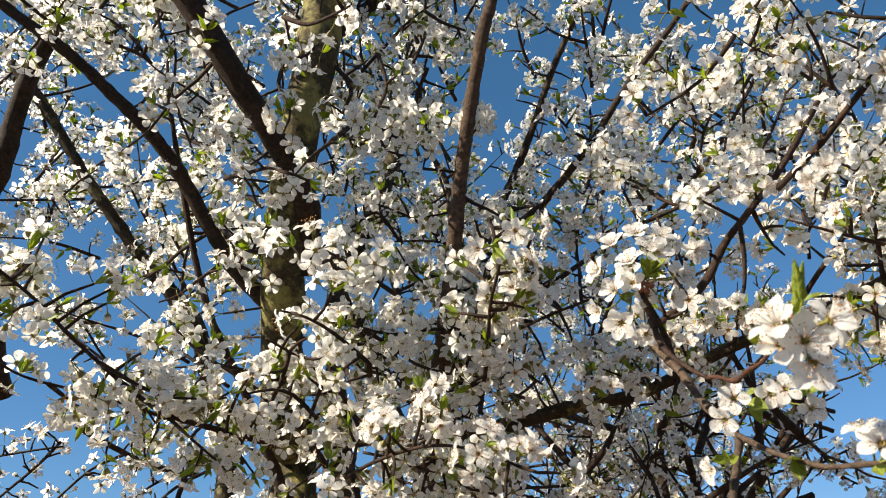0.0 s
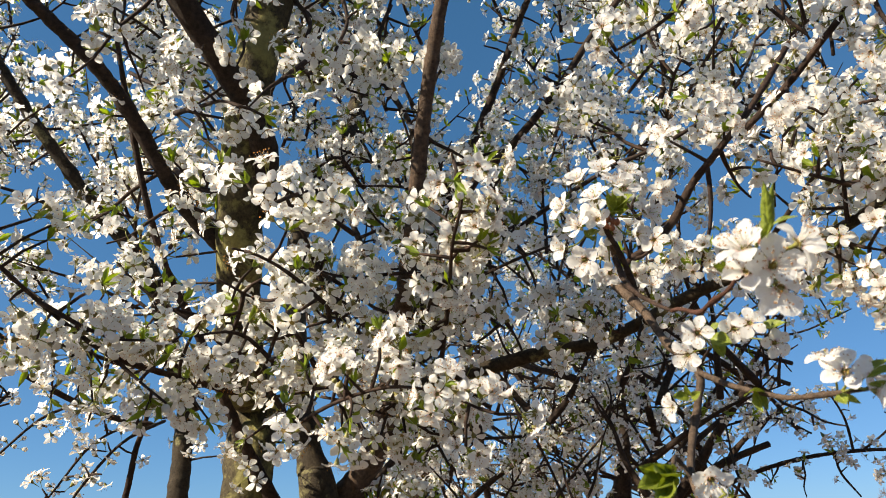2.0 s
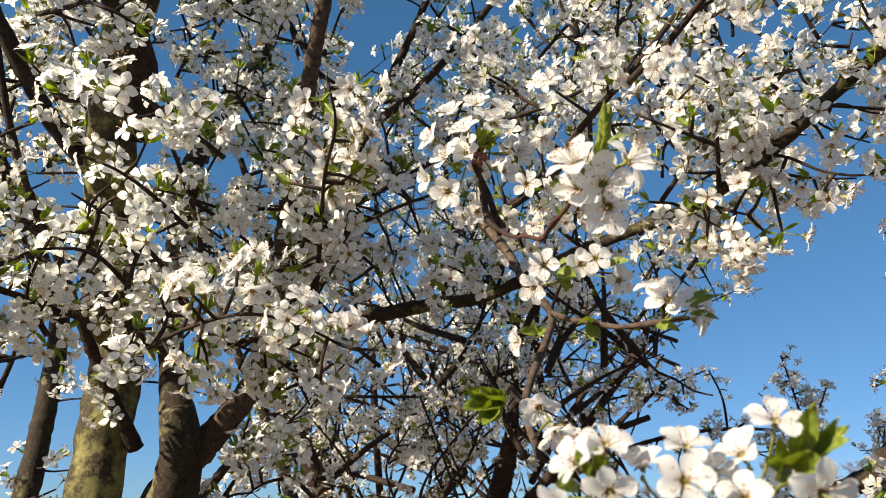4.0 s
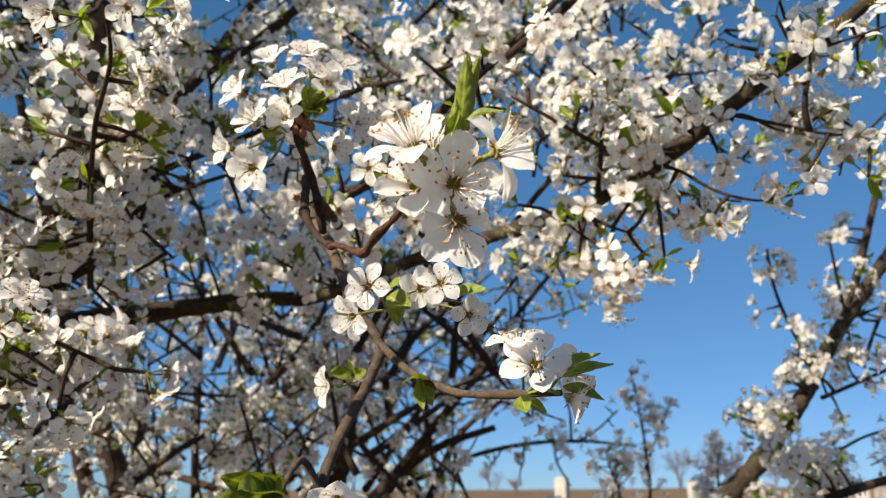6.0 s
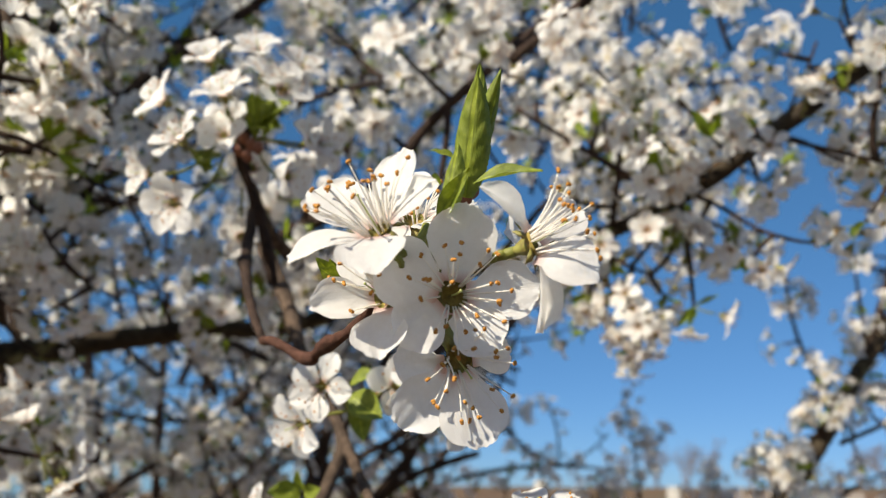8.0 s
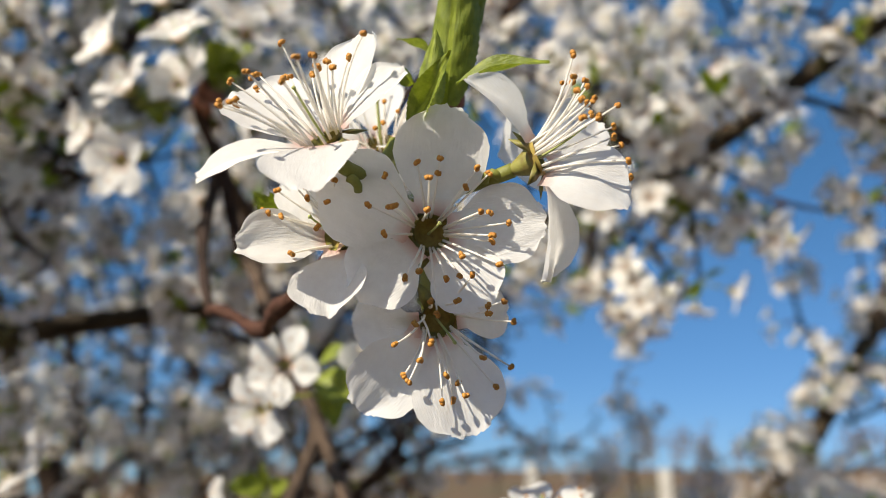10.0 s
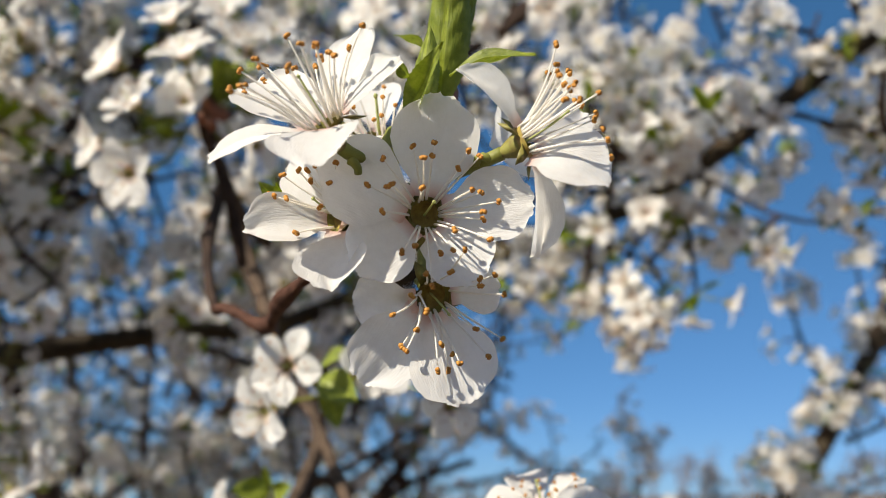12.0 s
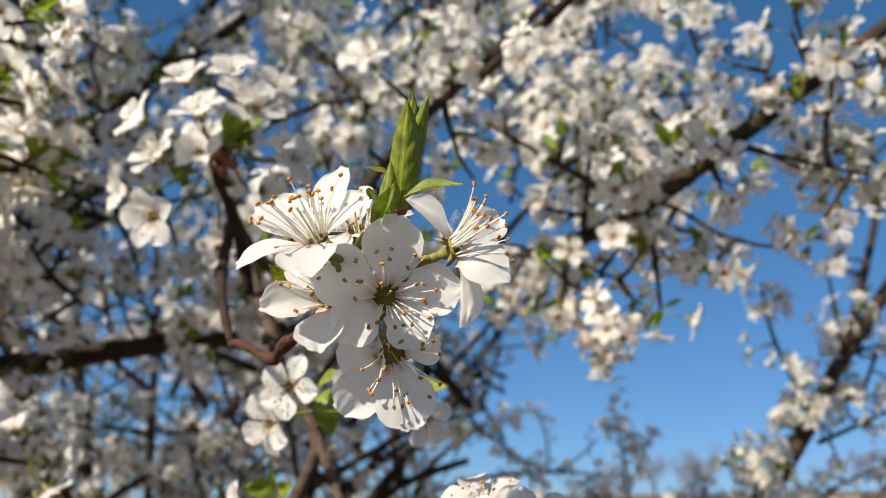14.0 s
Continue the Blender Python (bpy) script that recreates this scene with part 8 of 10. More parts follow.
limb(plum, "branch", [(0.236, 1.375, 1.703, 0.0028), (0.260, 1.329, 1.750, 0.0022), (0.268, 1.286, 1.801, 0.0014), (0.287, 1.241, 1.845, 0.0005)], 297, BARK, "", sides=8, per_m=14, reach=(0.004, 0.03), sprouts=14, length=(0.04, 0.12), step=0.012)
limb(plum, "branch", [(0.150, 1.174, 1.587, 0.0023), (0.118, 1.130, 1.639, 0.0017), (0.078, 1.092, 1.680, 0.0010), (0.040, 1.054, 1.717, 0.0004)], 298, BARK, "", sides=8, per_m=14, reach=(0.004, 0.03), sprouts=14, length=(0.04, 0.12), step=0.012)
limb(plum, "branch", [(0.270, 1.270, 1.618, 0.0026), (0.324, 1.221, 1.667, 0.0020), (0.374, 1.173, 1.717, 0.0012), (0.411, 1.127, 1.775, 0.0005)], 299, BARK, "", sides=8, per_m=14, reach=(0.004, 0.03), sprouts=14, length=(0.04, 0.12), step=0.012)
limb(plum, "branch", [(0.505, 1.428, 1.659, 0.0031), (0.418, 1.451, 1.692, 0.0025), (0.335, 1.469, 1.738, 0.0016), (0.250, 1.488, 1.783, 0.0006)], 300, BARK, "", sides=8, per_m=14, reach=(0.004, 0.03), sprouts=14, length=(0.04, 0.12), step=0.012)
limb(plum, "branch", [(0.439, 1.444, 1.682, 0.0031), (0.362, 1.425, 1.695, 0.0024), (0.294, 1.400, 1.722, 0.0015), (0.224, 1.382, 1.727, 0.0006)], 301, BARK, "", sides=8, per_m=14, reach=(0.004, 0.03), sprouts=14, length=(0.04, 0.12), step=0.012)
limb(plum, "branch", [(0.229, 1.111, 1.749, 0.0053), (0.189, 1.129, 1.806, 0.0043), (0.147, 1.147, 1.864, 0.0025), (0.092, 1.173, 1.913, 0.0009)], 302, BARK, "", sides=12, per_m=8, reach=(0.004, 0.03), sprouts=14, length=(0.04, 0.12), step=0.012)
limb(plum, "branch", [(0.374, 1.199, 1.558, 0.0085), (0.436, 1.150, 1.634, 0.0075), (0.500, 1.093, 1.732, 0.0058), (0.555, 1.046, 1.810, 0.0036)], 303, BARK, "", sides=12, per_m=8, reach=(0.004, 0.03), sprouts=14, length=(0.04, 0.12), step=0.012)
limb(plum, "branch", [(0.468, 0.910, 1.752, 0.0047), (0.408, 0.881, 1.809, 0.0036), (0.371, 0.841, 1.870, 0.0019), (0.357, 0.793, 1.927, 0.0007)], 304, BARK, "", sides=8, per_m=8, reach=(0.004, 0.03), sprouts=14, length=(0.04, 0.12), step=0.012)
limb(plum, "branch", [(0.316, 1.073, 1.763, 0.0053), (0.274, 1.110, 1.789, 0.0044), (0.229, 1.149, 1.814, 0.0025), (0.181, 1.190, 1.838, 0.0009)], 305, BARK, "", sides=12, per_m=8, reach=(0.004, 0.03), sprouts=14, length=(0.04, 0.12), step=0.012)
limb(plum, "branch", [(0.394, 1.052, 1.754, 0.0054), (0.431, 1.062, 1.813, 0.0045), (0.486, 1.066, 1.864, 0.0026), (0.546, 1.067, 1.917, 0.0010)], 306, BARK, "", sides=12, per_m=8, reach=(0.004, 0.03), sprouts=14, length=(0.04, 0.12), step=0.012)
limb(plum, "branch", [(0.338, 0.998, 1.663, 0.0047), (0.376, 0.931, 1.695, 0.0036), (0.411, 0.867, 1.719, 0.0019), (0.446, 0.808, 1.730, 0.0007)], 307, BARK, "", sides=8, per_m=8, reach=(0.004, 0.03), sprouts=14, length=(0.04, 0.12), step=0.012)
limb(plum, "branch", [(0.243, 1.329, 1.602, 0.0063), (0.171, 1.392, 1.625, 0.0052), (0.093, 1.459, 1.644, 0.0030), (0.009, 1.529, 1.663, 0.0011)], 308, BARK, "", sides=12, per_m=8, reach=(0.004, 0.03), sprouts=14, length=(0.04, 0.12), step=0.012)
limb(plum, "branch", [(0.307, 1.273, 1.734, 0.0064), (0.344, 1.231, 1.818, 0.0051), (0.361, 1.194, 1.910, 0.0028), (0.369, 1.161, 2.005, 0.0010)], 309, BARK, "", sides=12, per_m=8, reach=(0.004, 0.03), sprouts=14, length=(0.04, 0.12), step=0.012)
limb(plum, "branch", [(0.260, 0.965, 1.773, 0.0046), (0.207, 1.019, 1.803, 0.0039), (0.151, 1.072, 1.843, 0.0023), (0.085, 1.135, 1.865, 0.0009)], 310, BARK, "", sides=8, per_m=8, reach=(0.004, 0.03), sprouts=14, length=(0.04, 0.12), step=0.012)
limb(plum, "branch", [(0.347, 1.059, 1.780, 0.0053), (0.360, 1.001, 1.824, 0.0041), (0.354, 0.950, 1.870, 0.0022), (0.358, 0.898, 1.908, 0.0008)], 311, BARK, "", sides=12, per_m=8, reach=(0.004, 0.03), sprouts=14, length=(0.04, 0.12), step=0.012)
limb(plum, "branch", [(0.470, 1.294, 1.720, 0.0069), (0.437, 1.234, 1.816, 0.0053), (0.426, 1.167, 1.904, 0.0028), (0.445, 1.093, 1.977, 0.0010)], 312, BARK, "", sides=12, per_m=8, reach=(0.004, 0.03), sprouts=14, length=(0.04, 0.12), step=0.012)
limb(plum, "branch", [(0.513, 1.227, 1.675, 0.0065), (0.496, 1.199, 1.731, 0.0051), (0.462, 1.180, 1.780, 0.0028), (0.438, 1.157, 1.831, 0.0010)], 313, BARK, "", sides=12, per_m=8, reach=(0.004, 0.03), sprouts=14, length=(0.04, 0.12), step=0.012)
limb(plum, "branch", [(0.336, 0.971, 1.630, 0.0045), (0.313, 0.971, 1.671, 0.0036), (0.300, 0.966, 1.716, 0.0020), (0.277, 0.966, 1.758, 0.0008)], 314, BARK, "", sides=8, per_m=8, reach=(0.004, 0.03), sprouts=14, length=(0.04, 0.12), step=0.012)
limb(plum, "branch", [(0.514, 1.284, 1.556, 0.0070), (0.540, 1.245, 1.641, 0.0060), (0.563, 1.214, 1.704, 0.0045), (0.625, 1.172, 1.760, 0.0022)], 315, BARK, "", sides=12, per_m=8, reach=(0.004, 0.03), sprouts=14, length=(0.04, 0.12), step=0.012)
limb(plum, "branch", [(0.518, 0.995, 1.756, 0.0053), (0.457, 0.979, 1.795, 0.0041), (0.396, 0.965, 1.828, 0.0022), (0.342, 0.948, 1.863, 0.0008)], 316, BARK, "", sides=12, per_m=8, reach=(0.004, 0.03), sprouts=14, length=(0.04, 0.12), step=0.012)
limb(plum, "branch", [(0.368, 1.027, 1.655, 0.0050), (0.428, 1.026, 1.699, 0.0042), (0.493, 1.021, 1.747, 0.0024), (0.557, 1.014, 1.803, 0.0009)], 317, BARK, "", sides=8, per_m=8, reach=(0.004, 0.03), sprouts=14, length=(0.04, 0.12), step=0.012)
limb(plum, "branch", [(0.243, 1.066, 1.735, 0.0050), (0.268, 1.036, 1.764, 0.0040), (0.283, 1.008, 1.799, 0.0022), (0.303, 0.979, 1.830, 0.0008)], 318, BARK, "", sides=12, per_m=8, reach=(0.004, 0.03), sprouts=14, length=(0.04, 0.12), step=0.012)
limb(plum, "branch", [(0.440, 0.957, 1.742, 0.0049), (0.439, 0.942, 1.801, 0.0039), (0.436, 0.927, 1.860, 0.0022), (0.423, 0.916, 1.920, 0.0008)], 319, BARK, "", sides=8, per_m=8, reach=(0.004, 0.03), sprouts=14, length=(0.04, 0.12), step=0.012)
limb(plum, "branch", [(0.602, 1.065, 1.809, 0.0033), (0.536, 1.029, 1.815, 0.0025), (0.474, 0.992, 1.825, 0.0013), (0.413, 0.960, 1.822, 0.0004)], 320, BARK, "", sides=8, per_m=30, reach=(0.004, 0.03), sprouts=14, length=(0.04, 0.12), step=0.012)
limb(plum, "branch", [(0.793, 1.428, 1.847, 0.0044), (0.703, 1.445, 1.894, 0.0036), (0.626, 1.446, 1.972, 0.0019), (0.528, 1.458, 2.029, 0.0007)], 321, BARK, "", sides=8, per_m=30, reach=(0.004, 0.03), sprouts=14, length=(0.04, 0.12), step=0.012)
limb(plum, "branch", [(0.411, 1.567, 1.911, 0.0049), (0.341, 1.532, 2.039, 0.0040), (0.262, 1.497, 2.167, 0.0021), (0.163, 1.466, 2.287, 0.0007)], 322, BARK, "", sides=8, per_m=30, reach=(0.004, 0.03), sprouts=14, length=(0.04, 0.12), step=0.012)
limb(plum, "branch", [(0.300, 1.304, 1.714, 0.0038), (0.252, 1.270, 1.818, 0.0031), (0.180, 1.240, 1.910, 0.0016), (0.094, 1.215, 1.996, 0.0006)], 323, BARK, "", sides=8, per_m=30, reach=(0.004, 0.03), sprouts=14, length=(0.04, 0.12), step=0.012)
limb(plum, "branch", [(0.163, 1.098, 1.762, 0.0033), (0.102, 1.081, 1.801, 0.0026), (0.037, 1.068, 1.834, 0.0014), (-0.036, 1.064, 1.849, 0.0005)], 324, BARK, "", sides=8, per_m=30, reach=(0.004, 0.03), sprouts=14, length=(0.04, 0.12), step=0.012)
limb(plum, "branch", [(0.364, 1.265, 1.775, 0.0038), (0.333, 1.224, 1.850, 0.0030), (0.301, 1.184, 1.924, 0.0016), (0.294, 1.142, 2.002, 0.0005)], 325, BARK, "", sides=8, per_m=30, reach=(0.004, 0.03), sprouts=14, length=(0.04, 0.12), step=0.012)
limb(plum, "branch", [(0.371, 1.318, 1.812, 0.0040), (0.267, 1.289, 1.879, 0.0032), (0.187, 1.248, 1.969, 0.0017), (0.083, 1.219, 2.036, 0.0006)], 326, BARK, "", sides=8, per_m=30, reach=(0.004, 0.03), sprouts=14, length=(0.04, 0.12), step=0.012)
limb(plum, "branch", [(0.468, 1.265, 1.816, 0.0039), (0.475, 1.203, 1.861, 0.0030), (0.469, 1.141, 1.905, 0.0015), (0.457, 1.081, 1.947, 0.0005)], 327, BARK, "", sides=8, per_m=30, reach=(0.004, 0.03), sprouts=14, length=(0.04, 0.12), step=0.012)
limb(plum, "branch", [(0.574, 1.290, 1.877, 0.0040), (0.465, 1.261, 1.935, 0.0032), (0.358, 1.231, 1.993, 0.0017), (0.250, 1.202, 2.049, 0.0006)], 328, BARK, "", sides=8, per_m=30, reach=(0.004, 0.03), sprouts=14, length=(0.04, 0.12), step=0.012)
limb(plum, "branch", [(0.769, 1.387, 1.754, 0.0041), (0.692, 1.343, 1.823, 0.0033), (0.601, 1.306, 1.875, 0.0017), (0.508, 1.273, 1.920, 0.0006)], 329, BARK, "", sides=8, per_m=30, reach=(0.004, 0.03), sprouts=14, length=(0.04, 0.12), step=0.012)
cluster(random.Random(330), np.array((0.1777, 0.6281, 1.7343)), np.array((-0.79, -0.58, 0.22)), 5, 0.6)
cluster(random.Random(331), np.array((0.2025, 0.6325, 1.7564)), np.array((-0.79, -0.58, 0.22)), 5, 0.6)
cluster(random.Random(332), np.array((0.1878, 0.6539, 1.7778)), np.array((-0.79, -0.58, 0.22)), 5, 0.6)
cluster(random.Random(333), np.array((0.1708, 0.6337, 1.7586)), np.array((-0.79, -0.58, 0.22)), 5, 0.6)
cluster(random.Random(334), np.array((0.2193, 0.6527, 1.7440)), np.array((-0.79, -0.58, 0.22)), 4, 0.6)
cluster(random.Random(335), np.array((0.1897, 0.6710, 1.7281)), np.array((-0.79, -0.58, 0.22)), 4, 0.6)
# sprays before the trunk
limb(plum, "branch", [(0.010, 0.539, 1.792, 0.0019), (-0.013, 0.517, 1.801, 0.0015), (-0.034, 0.496, 1.807, 0.0011), (-0.050, 0.478, 1.806, 0.0007)], 500, BARK_TWIG, "", sides=6, per_m=45, reach=(0.004, 0.028), sprouts=5, length=(0.03, 0.06), count=(2, 5), leaf=0.6, step=0.008)
limb(plum, "branch", [(-0.012, 0.560, 1.748, 0.0019), (-0.034, 0.536, 1.762, 0.0015), (-0.051, 0.515, 1.767, 0.0011), (-0.064, 0.497, 1.765, 0.0007)], 501, BARK_TWIG, "", sides=6, per_m=45, reach=(0.004, 0.028), sprouts=5, length=(0.03, 0.06), count=(2, 5), leaf=0.6, step=0.008)
limb(plum, "branch", [(-0.053, 0.598, 1.715, 0.0019), (-0.067, 0.574, 1.727, 0.0015), (-0.079, 0.556, 1.727, 0.0011), (-0.095, 0.541, 1.720, 0.0007)], 503, BARK_TWIG, "", sides=6, per_m=45, reach=(0.004, 0.028), sprouts=5, length=(0.03, 0.06), count=(2, 5), leaf=0.6, step=0.008)
limb(plum, "branch", [(-0.069, 0.452, 1.978, 0.0019), (-0.048, 0.442, 1.961, 0.0015), (-0.027, 0.426, 1.955, 0.0011), (-0.014, 0.411, 1.948, 0.0007)], 509, BARK_TWIG, "", sides=6, per_m=45, reach=(0.004, 0.028), sprouts=5, length=(0.03, 0.06), count=(2, 5), leaf=0.6, step=0.008)
limb(plum, "branch", [(-0.121, 0.654, 1.691, 0.0019), (-0.129, 0.626, 1.713, 0.0015), (-0.115, 0.598, 1.734, 0.0011), (-0.097, 0.572, 1.748, 0.0007)], 511, BARK_TWIG, "", sides=6, per_m=45, reach=(0.004, 0.028), sprouts=5, length=(0.03, 0.06), count=(2, 5), leaf=0.6, step=0.008)
limb(plum, "branch", [(-0.211, 0.806, 1.893, 0.0022), (-0.180, 0.773, 1.918, 0.0017), (-0.162, 0.741, 1.941, 0.0012), (-0.162, 0.710, 1.964, 0.0007)], 540, BARK_TWIG, "", sides=6, per_m=70, reach=(0.004, 0.03), sprouts=16, length=(0.04, 0.12), step=0.008)
limb(plum, "branch", [(-0.162, 0.841, 1.935, 0.0022), (-0.169, 0.811, 1.956, 0.0017), (-0.195, 0.782, 1.977, 0.0012), (-0.213, 0.763, 1.974, 0.0007)], 541, BARK_TWIG, "", sides=6, per_m=70, reach=(0.004, 0.03), sprouts=16, length=(0.04, 0.12), step=0.008)
limb(plum, "branch", [(-0.095, 0.803, 2.018, 0.0022), (-0.078, 0.770, 2.043, 0.0017), (-0.087, 0.740, 2.067, 0.0012), (-0.071, 0.708, 2.088, 0.0007)], 542, BARK_TWIG, "", sides=6, per_m=70, reach=(0.004, 0.03), sprouts=16, length=(0.04, 0.12), step=0.008)
limb(plum, "branch", [(-0.069, 0.799, 2.023, 0.0022), (-0.053, 0.764, 2.054, 0.0017), (-0.025, 0.732, 2.076, 0.0012), (0.002, 0.705, 2.086, 0.0007)], 543, BARK_TWIG, "", sides=6, per_m=70, reach=(0.004, 0.03), sprouts=16, length=(0.04, 0.12), step=0.008)
limb(plum, "branch", [(-0.252, 0.736, 2.072, 0.0022), (-0.215, 0.722, 2.047, 0.0017), (-0.178, 0.697, 2.051, 0.0012), (-0.144, 0.675, 2.048, 0.0007)], 544, BARK_TWIG, "", sides=6, per_m=70, reach=(0.004, 0.03), sprouts=16, length=(0.04, 0.12), step=0.008)
limb(plum, "branch", [(-0.001, 0.771, 1.949, 0.0022), (-0.023, 0.743, 1.969, 0.0017), (-0.045, 0.731, 1.949, 0.0012), (-0.066, 0.721, 1.924, 0.0007)], 545, BARK_TWIG, "", sides=6, per_m=70, reach=(0.004, 0.03), sprouts=16, length=(0.04, 0.12), step=0.008)
limb(plum, "branch", [(0.035, 0.851, 2.013, 0.0022), (0.009, 0.819, 2.043, 0.0017), (-0.003, 0.788, 2.069, 0.0012), (0.005, 0.758, 2.088, 0.0007)], 546, BARK_TWIG, "", sides=6, per_m=70, reach=(0.004, 0.03), sprouts=16, length=(0.04, 0.12), step=0.008)
limb(plum, "branch", [(-0.260, 0.850, 1.925, 0.0022), (-0.272, 0.818, 1.954, 0.0017), (-0.251, 0.785, 1.979, 0.0012), (-0.219, 0.756, 1.991, 0.0007)], 547, BARK_TWIG, "", sides=6, per_m=70, reach=(0.004, 0.03), sprouts=16, length=(0.04, 0.12), step=0.008)
limb(plum, "branch", [(0.116, 0.787, 1.894, 0.0022), (0.097, 0.754, 1.926, 0.0017), (0.084, 0.725, 1.945, 0.0012), (0.094, 0.696, 1.961, 0.0007)], 548, BARK_TWIG, "", sides=6, per_m=70, reach=(0.004, 0.03), sprouts=16, length=(0.04, 0.12), step=0.008)
limb(plum, "branch", [(-0.029, 0.531, 1.934, 0.0022), (-0.044, 0.520, 1.910, 0.0017), (-0.052, 0.506, 1.891, 0.0012), (-0.060, 0.494, 1.869, 0.0007)], 549, BARK_TWIG, "", sides=6, per_m=45, reach=(0.004, 0.028), sprouts=4, length=(0.03, 0.06), count=(2, 5), leaf=0.6, step=0.008)
limb(plum, "branch", [(-0.130, 0.550, 1.900, 0.0022), (-0.107, 0.530, 1.892, 0.0017), (-0.085, 0.511, 1.885, 0.0012), (-0.066, 0.494, 1.869, 0.0007)], 550, BARK_TWIG, "", sides=6, per_m=45, reach=(0.004, 0.028), sprouts=4, length=(0.03, 0.06), count=(2, 5), leaf=0.6, step=0.008)
limb(plum, "branch", [(-0.137, 0.585, 1.870, 0.0022), (-0.115, 0.571, 1.847, 0.0017), (-0.095, 0.554, 1.834, 0.0012), (-0.079, 0.533, 1.828, 0.0007)], 551, BARK_TWIG, "", sides=6, per_m=45, reach=(0.004, 0.028), sprouts=4, length=(0.03, 0.06), count=(2, 5), leaf=0.6, step=0.008)
limb(plum, "branch", [(-0.022, 0.568, 1.841, 0.0022), (-0.036, 0.552, 1.830, 0.0017), (-0.049, 0.537, 1.816, 0.0012), (-0.057, 0.517, 1.811, 0.0007)], 552, BARK_TWIG, "", sides=6, per_m=45, reach=(0.004, 0.028), sprouts=4, length=(0.03, 0.06), count=(2, 5), leaf=0.6, step=0.008)
limb(plum, "branch", [(-0.057, 0.581, 2.046, 0.0022), (-0.034, 0.575, 2.009, 0.0017), (-0.041, 0.570, 1.969, 0.0012), (-0.027, 0.563, 1.935, 0.0007)], 575, BARK_TWIG, "", sides=6, per_m=70, reach=(0.004, 0.03), sprouts=12, length=(0.03, 0.08), step=0.008)
limb(plum, "branch", [(-0.011, 0.578, 2.050, 0.0022), (-0.002, 0.574, 2.008, 0.0017), (-0.012, 0.570, 1.968, 0.0012), (-0.001, 0.562, 1.934, 0.0007)], 576, BARK_TWIG, "", sides=6, per_m=70, reach=(0.004, 0.03), sprouts=12, length=(0.03, 0.08), step=0.008)
limb(plum, "branch", [(-0.084, 0.547, 2.028, 0.0022), (-0.092, 0.542, 1.990, 0.0017), (-0.078, 0.535, 1.954, 0.0012), (-0.080, 0.526, 1.926, 0.0007)], 577, BARK_TWIG, "", sides=6, per_m=70, reach=(0.004, 0.03), sprouts=12, length=(0.03, 0.08), step=0.008)
limb(plum, "branch", [(0.035, 0.614, 2.061, 0.0022), (0.024, 0.611, 2.019, 0.0017), (0.035, 0.607, 1.978, 0.0012), (0.030, 0.603, 1.938, 0.0007)], 578, BARK_TWIG, "", sides=6, per_m=70, reach=(0.004, 0.03), sprouts=12, length=(0.03, 0.08), step=0.008)
# low sprays by the fork of the stem
limb(plum, "branch", [(0.001, 0.800, 1.578, 0.0022), (0.018, 0.764, 1.598, 0.0017), (0.042, 0.729, 1.609, 0.0012), (0.069, 0.696, 1.612, 0.0007)], 560, BARK_TWIG, "", sides=6, per_m=70, reach=(0.004, 0.03), sprouts=6, length=(0.03, 0.06), count=(3, 5), leaf=0.8, step=0.008)
limb(plum, "branch", [(0.083, 0.770, 1.579, 0.0022), (0.064, 0.749, 1.594, 0.0017), (0.041, 0.736, 1.590, 0.0012), (0.028, 0.722, 1.579, 0.0007)], 561, BARK_TWIG, "", sides=6, per_m=70, reach=(0.004, 0.03), sprouts=6, length=(0.03, 0.06), count=(3, 5), leaf=0.8, step=0.008)
limb(plum, "branch", [(0.027, 0.669, 1.668, 0.0022), (0.047, 0.639, 1.671, 0.0017), (0.069, 0.612, 1.662, 0.0012), (0.084, 0.587, 1.653, 0.0007)], 562, BARK_TWIG, "", sides=6, per_m=70, reach=(0.004, 0.03), sprouts=6, length=(0.03, 0.06), count=(3, 5), leaf=0.8, step=0.008)
limb(plum, "branch", [(0.010, 0.648, 1.684, 0.0022), (0.032, 0.616, 1.686, 0.0017), (0.055, 0.590, 1.676, 0.0012), (0.076, 0.564, 1.663, 0.0007)], 563, BARK_TWIG, "", sides=6, per_m=70, reach=(0.004, 0.03), sprouts=6, length=(0.03, 0.06), count=(3, 5), leaf=0.8, step=0.008)
limb(plum, "branch", [(0.071, 1.225, 1.570, 0.0022), (0.085, 1.178, 1.625, 0.0017), (0.066, 1.144, 1.678, 0.0012), (0.075, 1.105, 1.715, 0.0007)], 564, BARK_TWIG, "", sides=6, per_m=70, reach=(0.004, 0.03), sprouts=12, length=(0.04, 0.10), step=0.008)
limb(plum, "branch", [(0.117, 1.315, 1.584, 0.0022), (0.132, 1.266, 1.645, 0.0017), (0.117, 1.229, 1.704, 0.0012), (0.134, 1.188, 1.738, 0.0007)], 565, BARK_TWIG, "", sides=6, per_m=70, reach=(0.004, 0.03), sprouts=12, length=(0.04, 0.10), step=0.008)
limb(plum, "branch", [(0.202, 1.177, 1.572, 0.0022), (0.180, 1.143, 1.627, 0.0017), (0.200, 1.100, 1.667, 0.0012), (0.214, 1.064, 1.692, 0.0007)], 566, BARK_TWIG, "", sides=6, per_m=70, reach=(0.004, 0.03), sprouts=12, length=(0.04, 0.10), step=0.008)
